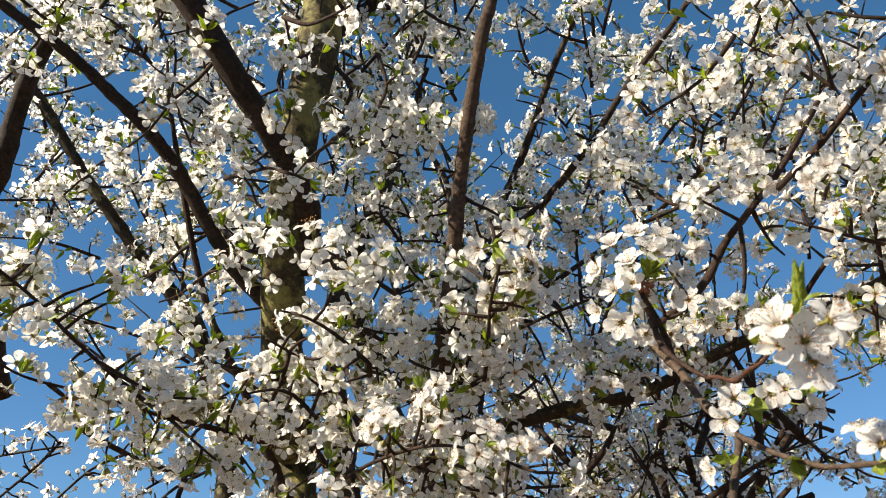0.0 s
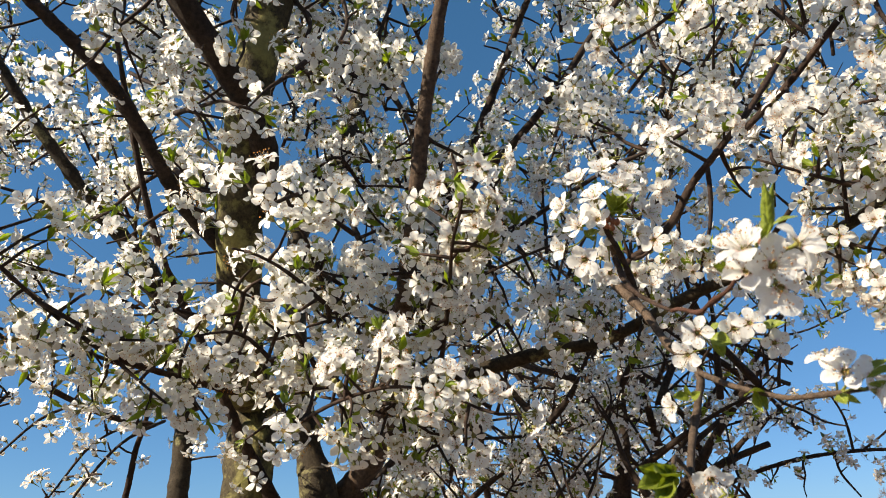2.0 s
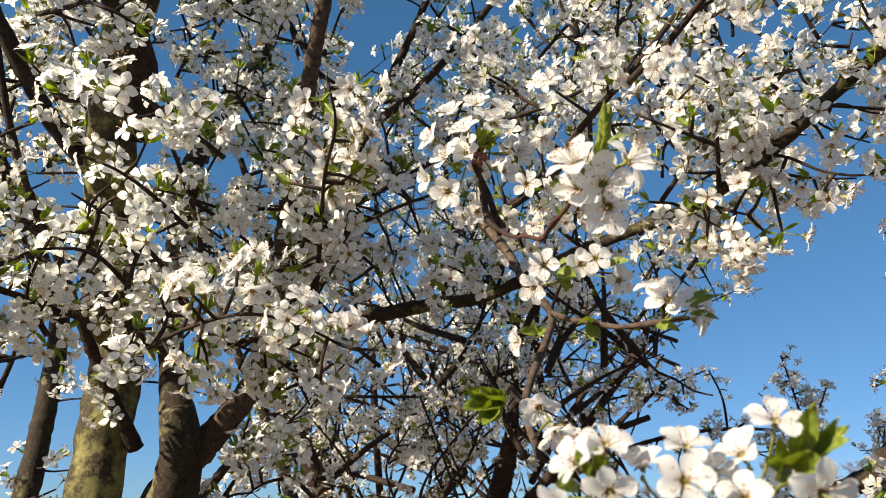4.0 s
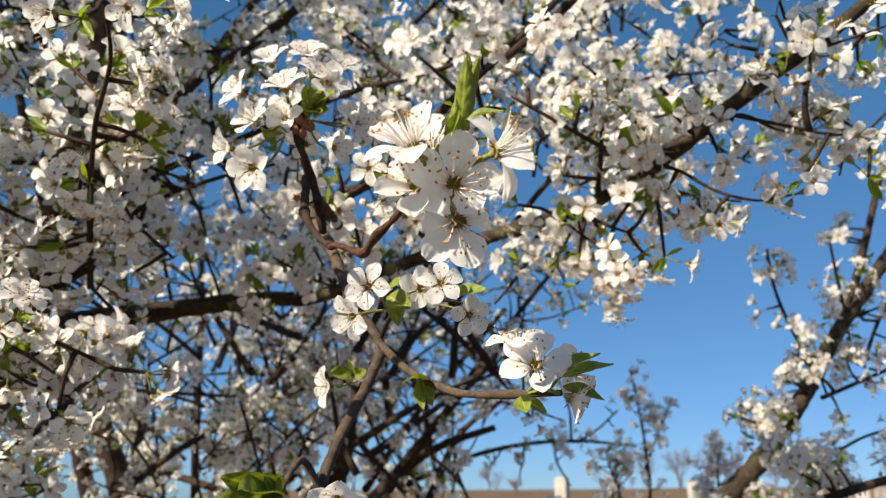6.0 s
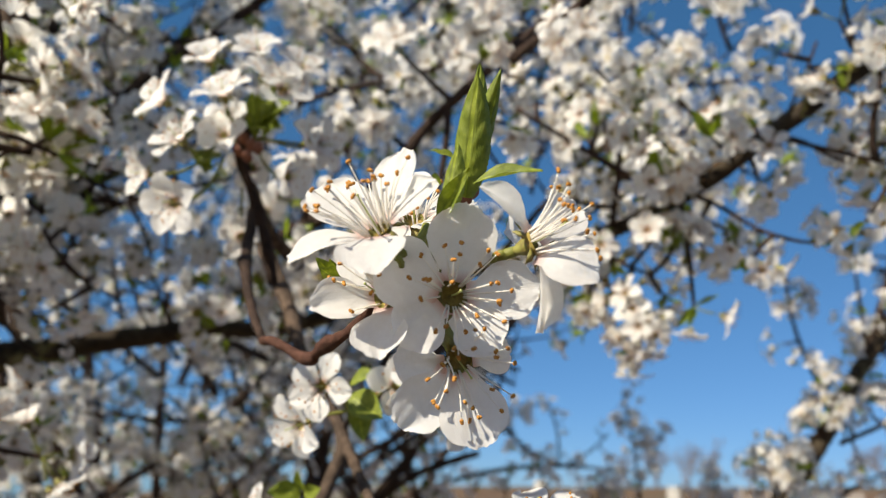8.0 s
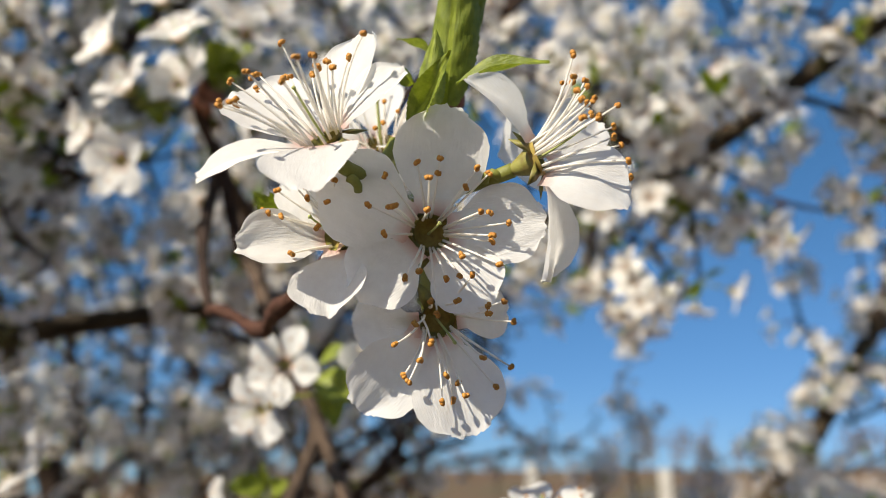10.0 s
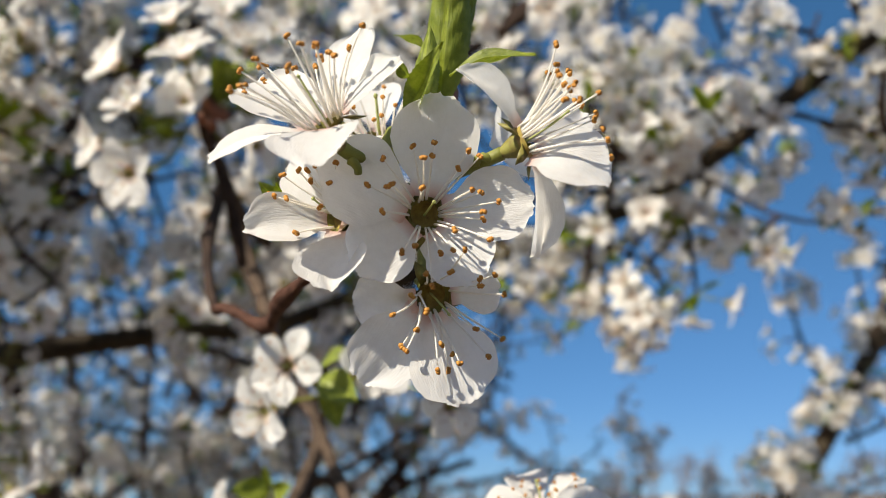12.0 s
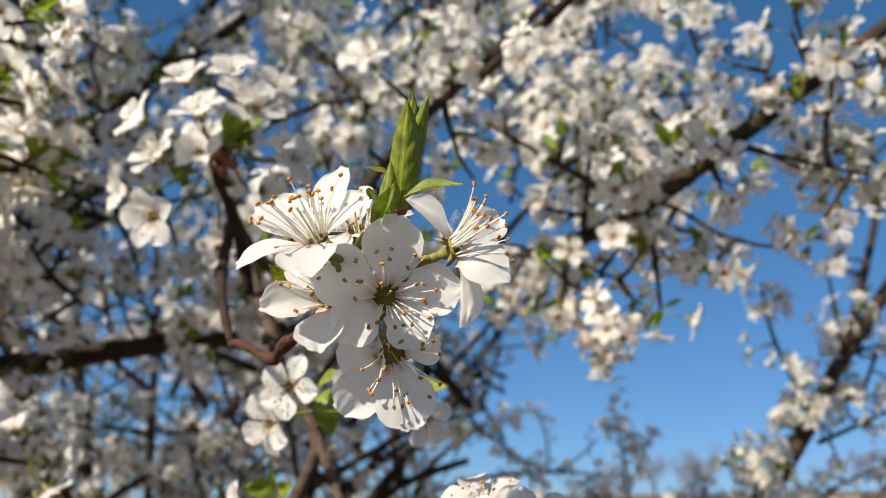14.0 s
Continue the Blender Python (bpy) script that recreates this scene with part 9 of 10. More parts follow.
limb(plum, "branch", [(-0.012, 1.122, 1.627, 0.0022), (0.012, 1.081, 1.657, 0.0017), (0.042, 1.042, 1.674, 0.0012), (0.071, 1.006, 1.684, 0.0007)], 567, BARK_TWIG, "", sides=6, per_m=70, reach=(0.004, 0.03), sprouts=12, length=(0.04, 0.10), step=0.008)
limb(plum, "branch", [(-0.050, 1.261, 1.589, 0.0022), (-0.010, 1.212, 1.624, 0.0017), (0.016, 1.171, 1.650, 0.0012), (0.049, 1.133, 1.663, 0.0007)], 568, BARK_TWIG, "", sides=6, per_m=70, reach=(0.004, 0.03), sprouts=12, length=(0.04, 0.10), step=0.008)
limb(plum, "branch", [(0.278, 1.201, 1.587, 0.0022), (0.255, 1.172, 1.630, 0.0017), (0.277, 1.132, 1.658, 0.0012), (0.306, 1.094, 1.671, 0.0007)], 569, BARK_TWIG, "", sides=6, per_m=70, reach=(0.004, 0.03), sprouts=12, length=(0.04, 0.10), step=0.008)
# blossoms thinned along the sun's way: an added gap to light low sprays behind
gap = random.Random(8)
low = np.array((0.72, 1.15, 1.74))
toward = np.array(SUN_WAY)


def in_sun_gap(p):
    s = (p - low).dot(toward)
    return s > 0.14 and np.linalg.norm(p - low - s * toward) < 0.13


FLOWERS[:] = [f for f in FLOWERS if not in_sun_gap(f[0]) or gap.random() < 0.2]
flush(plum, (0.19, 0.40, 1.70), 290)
# ---- the twigs close to the eye ----
limb(plum, "twig", [(0.184, 0.520, 1.749, 0.0036), (0.191, 0.485, 1.716, 0.0027), (0.197, 0.469, 1.691, 0.0023), (0.207, 0.456, 1.671, 0.0022), (0.201, 0.448, 1.654, 0.0021), (0.186, 0.427, 1.630, 0.0019), (0.178, 0.413, 1.612, 0.0018), (0.179, 0.398, 1.590, 0.0017)], 336, BARK_YOUNG, "knotty grey-brown twig", sides=8, knots=0.9, rough=0.25)
limb(plum, "twig", [(0.207, 0.456, 1.671, 0.0017), (0.202, 0.413, 1.656, 0.0014), (0.199, 0.380, 1.646, 0.0012), (0.205, 0.363, 1.640, 0.0012), (0.217, 0.349, 1.639, 0.0010), (0.225, 0.341, 1.639, 0.0008)], 337, BARK_YOUNG, "thin red-brown twig", sides=8, knots=0.9, rough=0.25)
limb(plum, "twig", [(0.172, 0.465, 1.743, 0.0019), (0.169, 0.442, 1.718, 0.0016), (0.168, 0.407, 1.697, 0.0012), (0.168, 0.381, 1.684, 0.0009)], 338, BARK_TWIG, "dark twig", sides=8, knots=0.9, rough=0.3)
limb(plum, "twig", [(0.168, 0.381, 1.684, 0.0010), (0.1695, 0.3755, 1.6830, 0.0009), (0.1730, 0.3705, 1.6802, 0.0009), (0.1752, 0.3666, 1.6788, 0.0013), (0.1751, 0.3598, 1.6790, 0.0009), (0.1743, 0.3489, 1.6787, 0.0013), (0.1748, 0.3418, 1.6789, 0.0009), (0.1755, 0.3356, 1.6798, 0.0008), (0.1794, 0.3259, 1.6871, 0.0007), (0.1809, 0.3181, 1.6915, 0.0006)], 339, BARK_RED, "knotty red-brown twig with bud scars", sides=18, knots=0.8, rough=0.3, step=0.0008)
limb(plum, "twig", [(0.197, 0.508, 1.739, 0.0026), (0.181, 0.489, 1.746, 0.0021), (0.170, 0.463, 1.751, 0.0018), (0.164, 0.451, 1.759, 0.0015), (0.166, 0.442, 1.764, 0.0012)], 340, BARK_YOUNG, "knotty dark twig", sides=8, knots=0.7)
limb(plum, "twig", [(0.178, 0.413, 1.612, 0.0012), (0.171, 0.412, 1.622, 0.0011), (0.161, 0.391, 1.612, 0.0009)], 341, BARK_YOUNG, "", sides=8)
# the open flower in the middle of the umbel
posed_flower(plum, (0.1817, 0.3126, 1.6800), (-0.26, -0.93, -0.27), 0.003, [((0.1805, 0.3061, 1.6898), (-0.32, -0.78, -0.54), 0.44, 0.1, -0.06, 0.02), ((0.1706, 0.3117, 1.6829), (-0.14, -0.96, -0.26), 0.47, 0.1, 0.05, 0.018), ((0.1754, 0.3143, 1.6733), (-0.22, -0.98, 0.02), 0.5, 0.16, 0.1, 0.022), ((0.1865, 0.3098, 1.6728), (-0.52, -0.85, 0.09), 0.5, 0.14, 0.06, 0.025), ((0.1905, 0.3063, 1.6809), (-0.59, -0.76, -0.27), 0.43, 0.12, -0.06, 0.02)], 342, (0.1820, 0.3132, 1.6938), (-0.19, -0.97, -0.12), 0.95, 25, 0.0078)
# the flower that hangs below it
posed_flower(plum, (0.1839, 0.3152, 1.6722), (-0.01, -0.86, -0.50), 0.0031, [((0.1778, 0.3187, 1.6636), (-0.15, -0.97, -0.21), 0.4, 0.16, -0.1, 0.035), ((0.1874, 0.3142, 1.6617), (-0.44, -0.89, -0.13), 0.47, 0.1, -0.04, 0.018), ((0.1773, 0.3204, 1.6720), (-0.17, -0.90, -0.40), 0.42, 0.12, 0.05, 0.02), ((0.1911, 0.3150, 1.6740), (-0.67, -0.63, -0.39), 0.44, 0.14, 0.08, 0.03), ((0.1861, 0.3172, 1.6800), (-0.24, -0.60, -0.76), 0.42, 0.12, 0.05, 0.02)], 343, (0.1899, 0.3266, 1.6957), (0.07, -0.79, -0.61), 0.85, 22, 0.0074)
# the flower that opens upwards into the sun
posed_flower(plum, (0.1699, 0.3086, 1.6855), (-0.70, -0.41, 0.58), 0.003, [((0.1722, 0.3081, 1.6970), (-0.79, -0.58, -0.19), 0.31, 0.16, -0.08, 0.035), ((0.1631, 0.3161, 1.6918), (-0.13, -0.94, 0.30), 0.42, 0.12, 0.05, 0.02), ((0.1597, 0.3108, 1.6821), (-0.27, -0.58, 0.77), 0.33, 0.18, -0.16, 0.025), ((0.1674, 0.3029, 1.6790), (-0.50, -0.73, 0.47), 0.58, 0.18, -0.1, 0.03), ((0.1756, 0.3042, 1.6910), (-0.75, -0.59, 0.29), 0.36, 0.22, 0.1, 0.035)], 344, (0.1781, 0.3140, 1.6896), (-0.67, -0.30, 0.68), 0.72, 25, 0.0085)
# the half-hidden flower on the shaded side
posed_flower(plum, (0.1738, 0.3168, 1.6798), (-0.86, -0.49, -0.17), 0.0027, [((0.1649, 0.3192, 1.6775), (-0.40, -0.91, 0.14), 0.36, 0.3, 0.06, 0.03), ((0.1731, 0.3147, 1.6710), (-0.57, -0.81, 0.13), 0.5, 0.22, 0.12, 0.035), ((0.1693, 0.3198, 1.6863), (-0.20, -0.85, -0.49), 0.44, 0.14, 0.05, 0.02), ((0.1795, 0.3191, 1.6860), (-0.86, -0.27, -0.43), 0.42, 0.15, 0.05, 0.02), ((0.1804, 0.3204, 1.6782), (-0.91, -0.40, 0.04), 0.42, 0.15, 0.05, 0.02)], 345, (0.1795, 0.3178, 1.6895), (-0.87, -0.45, 0.20), 0.62, 13, 0.0062)
# the flower seen from the side with its stalk
posed_flower(plum, (0.1885, 0.3036, 1.6856), (0.65, -0.70, 0.30), 0.0029, [((0.1815, 0.3030, 1.6920), (0.26, -0.96, 0.12), 0.27, 0.35, -0.1, 0.03), ((0.1940, 0.2983, 1.6810), (-0.35, -0.93, 0.15), 0.46, 0.3, -0.14, 0.05), ((0.1925, 0.3078, 1.6758), (0.38, -0.91, -0.16), 0.25, 0.35, -0.08, 0.045), ((0.1901, 0.3140, 1.6899), (0.35, -0.94, -0.02), 0.45, 0.15, 0.05, 0.02), ((0.1971, 0.3074, 1.6933), (-0.53, -0.75, -0.41), 0.3, 0.15, 0.05, 0.02)], 346, (0.1850, 0.3152, 1.6862), (0.57, -0.67, 0.48), 0.66, 22, 0.0083)
# the leaf bud over the umbel
rolled_leaf(plum, (0.1826, 0.3121, 1.6939), (0.1806, 0.3047, 1.7085), (-0.58, -0.76, -0.29), 0.155, 1.35, -0.03, 348)
rolled_leaf(plum, (0.1841, 0.3113, 1.6977), (0.1843, 0.3048, 1.7104), (-0.01, -0.97, -0.26), 0.1, 1.5, 0.0, 349)
rolled_leaf(plum, (0.1839, 0.3130, 1.6999), (0.1826, 0.3081, 1.7128), (-0.64, -0.71, -0.29), 0.12, 1.4, 0.0, 350)
rolled_leaf(plum, (0.1794, 0.3114, 1.6899), (0.1797, 0.3080, 1.6996), (-0.74, -0.61, -0.28), 0.155, 1.4, 0.0, 352)
fine_leaf(plum, (0.1785, 0.3109, 1.6891), (0.1796, 0.3020, 1.6940), (-0.78, -0.30, -0.55), 0.13, 0.95, 0.22, 351)
fine_leaf(plum, (0.1824, 0.3086, 1.6945), (0.1878, 0.3022, 1.6966), (-0.46, -0.61, 0.64), 0.14, 0.7, -0.45, 353)
fine_leaf(plum, (0.1803, 0.3114, 1.6990), (0.1765, 0.3096, 1.6989), (-0.50, -0.59, 0.63), 0.24, 0.6, -0.2, 354)
fine_leaf(plum, (0.1785, 0.3103, 1.6943), (0.1765, 0.3078, 1.6940), (-0.81, -0.59, 0.03), 0.26, 0.6, 0.3, 355)
# the small leaves behind the umbel
fine_leaf(plum, (0.1707, 0.3303, 1.6847), (0.1664, 0.3289, 1.6875), (-0.19, -0.96, -0.18), 0.2, 0.6, 0.2, 356)
fine_leaf(plum, (0.1711, 0.3300, 1.6851), (0.1683, 0.3270, 1.6873), (-0.62, -0.73, -0.29), 0.22, 0.6, 0.2, 357)
fine_leaf(plum, (0.1707, 0.3293, 1.6844), (0.1668, 0.3271, 1.6854), (-0.56, -0.83, -0.01), 0.3, 0.5, 0.1, 358)
fine_leaf(plum, (0.1742, 0.3287, 1.6850), (0.1706, 0.3280, 1.6849), (-0.28, -0.59, 0.75), 0.18, 0.5, 0.1, 359)
fine_leaf(plum, (0.1720, 0.3303, 1.6864), (0.1699, 0.3282, 1.6885), (-0.00, -0.97, -0.26), 0.26, 0.5, 0.2, 360)
# red-brown scales at the foot of the bud
bud_scale(plum, (0.1841, 0.3154, 1.6956), (-0.16, -0.53, 0.83), 0.0016)
bud_scale(plum, (0.1855, 0.3156, 1.6968), (0.21, -0.55, 0.81), 0.0015)
bud_scale(plum, (0.1832, 0.3159, 1.6952), (-0.58, -0.39, 0.72), 0.0014)
bud_scale(plum, (0.1799, 0.3144, 1.6903), (-0.13, -0.46, 0.88), 0.0013)
bud_scale(plum, (0.1807, 0.3150, 1.6911), (0.17, -0.46, 0.87), 0.0012)
fine_flower(plum, (0.1793, 0.3228, 1.6933), (-0.43, -0.67, 0.61), (-0.30, -0.21, 0.93), 0.0103, 0.20, 347, (0.1835, 0.3247, 1.6928))
fine_flower(plum, (0.2155, 0.3379, 1.6451), (-0.55, -0.72, 0.42), (0.01, -0.35, 0.94), 0.0101, 0.38, 356, (0.2175, 0.3486, 1.6386))
fine_flower(plum, (0.2135, 0.3434, 1.6512), (-0.35, -0.36, 0.87), (-0.92, 0.38, -0.03), 0.0086, 0.35, 357, (0.2191, 0.3517, 1.6408))
fine_flower(plum, (0.2316, 0.3471, 1.6460), (0.16, -0.98, 0.13), (-0.15, -0.29, 0.95), 0.0084, 0.30, 358, (0.2261, 0.3516, 1.6398), fine=False)
fine_flower(plum, (0.2261, 0.3377, 1.6373), (0.79, -0.47, -0.40), (0.33, -0.44, 0.84), 0.0084, 0.45, 359, (0.2175, 0.3486, 1.6386))
fine_leaf(plum, (0.2246, 0.3396, 1.6431), (0.2335, 0.3284, 1.6451), (-0.24, -0.81, 0.54), 0.15, 0.70, 0.10, 360)
fine_leaf(plum, (0.2241, 0.3413, 1.6451), (0.2344, 0.3356, 1.6492), (-0.41, -0.66, 0.62), 0.18, 0.60, 0.10, 361)
fine_leaf(plum, (0.2244, 0.3395, 1.6405), (0.2319, 0.3319, 1.6375), (-0.24, -0.83, 0.51), 0.20, 0.50, -0.20, 362)
fine_leaf(plum, (0.2141, 0.3435, 1.6376), (0.2137, 0.3388, 1.6324), (-0.46, -0.86, -0.23), 0.36, 0.50, 0.20, 363)
fine_leaf(plum, (0.2157, 0.3451, 1.6377), (0.2209, 0.3413, 1.6331), (-0.19, -0.98, 0.09), 0.20, 0.50, 0.20, 364)
fine_leaf(plum, (0.1976, 0.3768, 1.6459), (0.1989, 0.3754, 1.6358), (-0.80, -0.59, -0.09), 0.20, 0.70, 0.10, 365)
fine_leaf(plum, (0.1969, 0.3771, 1.6459), (0.1928, 0.3672, 1.6463), (-0.38, -0.92, -0.11), 0.40, 0.50, 0.20, 366)
fine_leaf(plum, (0.1976, 0.3768, 1.6459), (0.2014, 0.3762, 1.6370), (0.17, -0.97, -0.16), 0.20, 0.70, 0.10, 367)
fine_flower(plum, (0.1853, 0.3973, 1.6778), (-0.60, -0.78, -0.17), (0.33, -0.44, 0.84), 0.0086, 0.20, 368, (0.1953, 0.4075, 1.6733))
fine_flower(plum, (0.1834, 0.4080, 1.6694), (-0.78, -0.46, -0.43), (-0.81, 0.46, -0.35), 0.0089, 0.25, 369, (0.1978, 0.4097, 1.6740))
fine_flower(plum, (0.2046, 0.4001, 1.6802), (-0.01, -0.98, -0.19), (0.81, -0.46, 0.35), 0.0085, 0.25, 370, (0.2034, 0.4103, 1.6784), fine=False)
fine_flower(plum, (0.2096, 0.3933, 1.6808), (-0.23, -0.96, 0.18), (-0.15, -0.29, 0.95), 0.0082, 0.20, 371, (0.2062, 0.4070, 1.6781), fine=False)
fine_flower(plum, (0.2223, 0.3981, 1.6724), (-0.07, -0.89, -0.45), (-0.31, -0.22, 0.93), 0.0079, 0.30, 372, (0.2154, 0.4081, 1.6775), fine=False)
fine_leaf(plum, (0.1938, 0.4034, 1.6769), (0.2006, 0.3949, 1.6708), (-0.19, -0.98, -0.00), 0.30, 0.50, 0.20, 373)
fine_leaf(plum, (0.1961, 0.4048, 1.6765), (0.1977, 0.4014, 1.6655), (-0.17, -0.98, -0.10), 0.26, 0.60, 0.20, 374)
fine_leaf(plum, (0.2154, 0.4007, 1.6789), (0.2257, 0.3895, 1.6797), (-0.24, -0.83, 0.51), 0.20, 0.50, 0.10, 375)
fine_leaf(plum, (0.1945, 0.4064, 1.6803), (0.1995, 0.3991, 1.6821), (-0.24, -0.83, 0.51), 0.30, 0.50, 0.10, 376)
limb(plum, "twig", [(0.208, 0.459, 1.673, 0.0009), (0.203, 0.426, 1.677, 0.0007), (0.206, 0.412, 1.679, 0.0006), (0.218, 0.407, 1.679, 0.0005), (0.226, 0.406, 1.678, 0.0004)], 377, BARK_TWIG, "", sides=8)
fine_flower(plum, (0.1821, 0.4344, 1.6488), (-0.98, -0.14, -0.14), (0.01, -0.35, 0.94), 0.0084, 0.28, 378, (0.1923, 0.4316, 1.6515))
fine_leaf(plum, (0.1907, 0.4338, 1.6534), (0.1807, 0.4311, 1.6530), (-0.38, -0.90, 0.23), 0.30, 0.50, 0.10, 379)
fine_leaf(plum, (0.1915, 0.4333, 1.6540), (0.1883, 0.4302, 1.6594), (-0.74, -0.67, 0.01), 0.26, 0.60, 0.10, 380)
fine_leaf(plum, (0.1917, 0.4336, 1.6529), (0.1947, 0.4271, 1.6549), (-0.07, -0.99, 0.14), 0.30, 0.50, 0.10, 381)
fine_flower(plum, (0.1384, 0.4433, 1.7658), (-0.91, -0.35, 0.21), (0.34, -0.44, 0.83), 0.0105, 0.57, 382, (0.1559, 0.4525, 1.7659), fine=False, stamens=15)
fine_flower(plum, (0.1450, 0.4390, 1.7521), (-0.79, -0.51, 0.34), (0.34, -0.44, 0.83), 0.0103, 0.52, 383, (0.1584, 0.4529, 1.7621), fine=False, stamens=15)
fine_flower(plum, (0.1553, 0.4359, 1.7684), (-0.39, -0.67, 0.63), (0.93, -0.36, 0.03), 0.0105, 0.42, 384, (0.1618, 0.4499, 1.7668), fine=False, stamens=15)
fine_flower(plum, (0.1675, 0.4366, 1.7786), (-0.06, -0.78, 0.63), (0.93, -0.36, 0.03), 0.0096, 0.47, 385, (0.1657, 0.4477, 1.7688), fine=False, stamens=15)
fine_flower(plum, (0.1372, 0.4497, 1.7435), (-0.94, -0.26, -0.22), (0.02, -0.35, 0.94), 0.0093, 0.62, 386, (0.1555, 0.4553, 1.7584), fine=False, stamens=15)
fine_flower(plum, (0.1467, 0.4409, 1.7328), (-0.58, -0.69, -0.43), (-0.30, -0.22, 0.93), 0.0112, 0.47, 387, (0.1591, 0.4549, 1.7558), fine=False, stamens=15)
fine_flower(plum, (0.1778, 0.4396, 1.7473), (0.54, -0.80, -0.27), (-0.14, -0.29, 0.95), 0.0088, 0.62, 388, (0.1694, 0.4499, 1.7588), fine=False, stamens=15)
fine_flower(plum, (0.1695, 0.4718, 1.7359), (-0.22, -0.85, -0.48), (-0.14, -0.29, 0.95), 0.0086, 0.47, 389, (0.1656, 0.4539, 1.7520), fine=False, stamens=15)
fine_flower(plum, (0.1686, 0.4562, 1.7550), (-0.28, -0.96, -0.07), (0.74, -0.46, 0.50), 0.0088, 0.52, 390, (0.1656, 0.4512, 1.7592), fine=False, stamens=15)
fine_flower(plum, (0.1495, 0.4466, 1.7855), (-0.49, -0.69, 0.53), (0.83, -0.44, 0.35), 0.0094, 0.52, 391, (0.1594, 0.4495, 1.7702), fine=False, stamens=15)
fine_flower(plum, (0.1845, 0.4417, 1.7624), (0.38, -0.90, 0.19), (0.83, -0.44, 0.35), 0.0090, 0.52, 392, (0.1712, 0.4479, 1.7625), fine=False, stamens=15)
fine_flower(plum, (0.1575, 0.4433, 1.7584), (-0.52, -0.85, 0.12), (0.83, -0.44, 0.35), 0.0091, 0.52, 393, (0.1625, 0.4512, 1.7626), fine=False, stamens=15)
limb(plum, "twig", [(0.181, 0.463, 1.718, 0.0017), (0.176, 0.458, 1.732, 0.0015), (0.169, 0.453, 1.746, 0.0014), (0.163, 0.449, 1.756, 0.0015), (0.164, 0.444, 1.764, 0.001)], 520, BARK_TWIG, "dark knobby spur", sides=10, knots=0.9, rough=0.3)
fine_flower(plum, (0.1726, 0.4353, 1.7743), (0.03, -0.99, 0.14), (0.92, -0.38, 0.03), 0.0098, 0.42, 521, (0.1666, 0.4460, 1.7611), fine=False, stamens=17)
fine_flower(plum, (0.1643, 0.4438, 1.7913), (-0.34, -0.77, 0.54), (0.92, -0.38, 0.03), 0.0096, 0.42, 522, (0.1666, 0.4460, 1.7611), fine=False, stamens=17)
fine_flower(plum, (0.1874, 0.4410, 1.7612), (0.66, -0.72, -0.22), (-0.15, -0.29, 0.95), 0.0098, 0.42, 523, (0.1666, 0.4460, 1.7611), fine=False, stamens=17)
fine_flower(plum, (0.1585, 0.4502, 1.7677), (-0.64, -0.76, -0.02), (-0.15, -0.29, 0.95), 0.0088, 0.42, 524, (0.1638, 0.4472, 1.7610), fine=False, stamens=17)
fine_flower(plum, (0.1786, 0.4434, 1.7889), (0.18, -0.84, 0.52), (-0.15, -0.29, 0.95), 0.0092, 0.42, 525, (0.1666, 0.4460, 1.7611), fine=False, stamens=17)
fine_leaf(plum, (0.1677, 0.4421, 1.7612), (0.1677, 0.4326, 1.7684), (-0.64, -0.76, -0.02), 0.17, 0.7, 0.15, 526)
fine_leaf(plum, (0.1687, 0.4417, 1.7612), (0.1733, 0.4294, 1.7649), (-0.64, -0.76, -0.02), 0.18, 0.7, 0.15, 527)
fine_leaf(plum, (0.1674, 0.4426, 1.7601), (0.1631, 0.4372, 1.7670), (-0.64, -0.76, -0.02), 0.16, 0.7, 0.15, 528)
fine_leaf(plum, (0.1694, 0.4418, 1.7602), (0.1715, 0.4302, 1.7585), (-0.64, -0.76, -0.02), 0.2, 0.7, 0.15, 529)
fine_leaf(plum, (0.1552, 0.4509, 1.7510), (0.1486, 0.4462, 1.7526), (-0.64, -0.76, -0.02), 0.26, 0.7, 0.15, 530)
fine_leaf(plum, (0.1572, 0.4501, 1.7511), (0.1540, 0.4445, 1.7448), (-0.64, -0.76, -0.02), 0.26, 0.7, 0.15, 531)
bud_scale(plum, (0.1633, 0.4426, 1.7586), (-0.32, -0.50, 0.81), 0.0022)
bud_scale(plum, (0.1660, 0.4422, 1.7567), (-0.11, -0.58, 0.81), 0.0022)
bud_scale(plum, (0.1623, 0.4443, 1.7549), (-0.45, -0.43, 0.79), 0.0022)
bud_scale(plum, (0.1653, 0.4437, 1.7534), (-0.21, -0.54, 0.81), 0.0022)
bud_scale(plum, (0.1681, 0.4416, 1.7559), (0.07, -0.62, 0.78), 0.0022)
fine_leaf(plum, (0.1661, 0.4421, 1.7651), (0.1761, 0.4286, 1.7668), (-0.26, -0.96, 0.14), 0.24, 0.60, 0.20, 394)
fine_leaf(plum, (0.1672, 0.4417, 1.7651), (0.1705, 0.4325, 1.7743), (-0.26, -0.96, 0.14), 0.24, 0.60, 0.20, 395)
fine_leaf(plum, (0.1661, 0.4421, 1.7651), (0.1637, 0.4397, 1.7740), (-0.26, -0.96, 0.14), 0.24, 0.60, 0.20, 396)
fine_leaf(plum, (0.1577, 0.4491, 1.7547), (0.1505, 0.4416, 1.7456), (-0.26, -0.96, 0.14), 0.24, 0.60, 0.20, 397)
fine_leaf(plum, (0.1588, 0.4487, 1.7547), (0.1542, 0.4416, 1.7541), (-0.26, -0.96, 0.14), 0.24, 0.60, 0.20, 398)
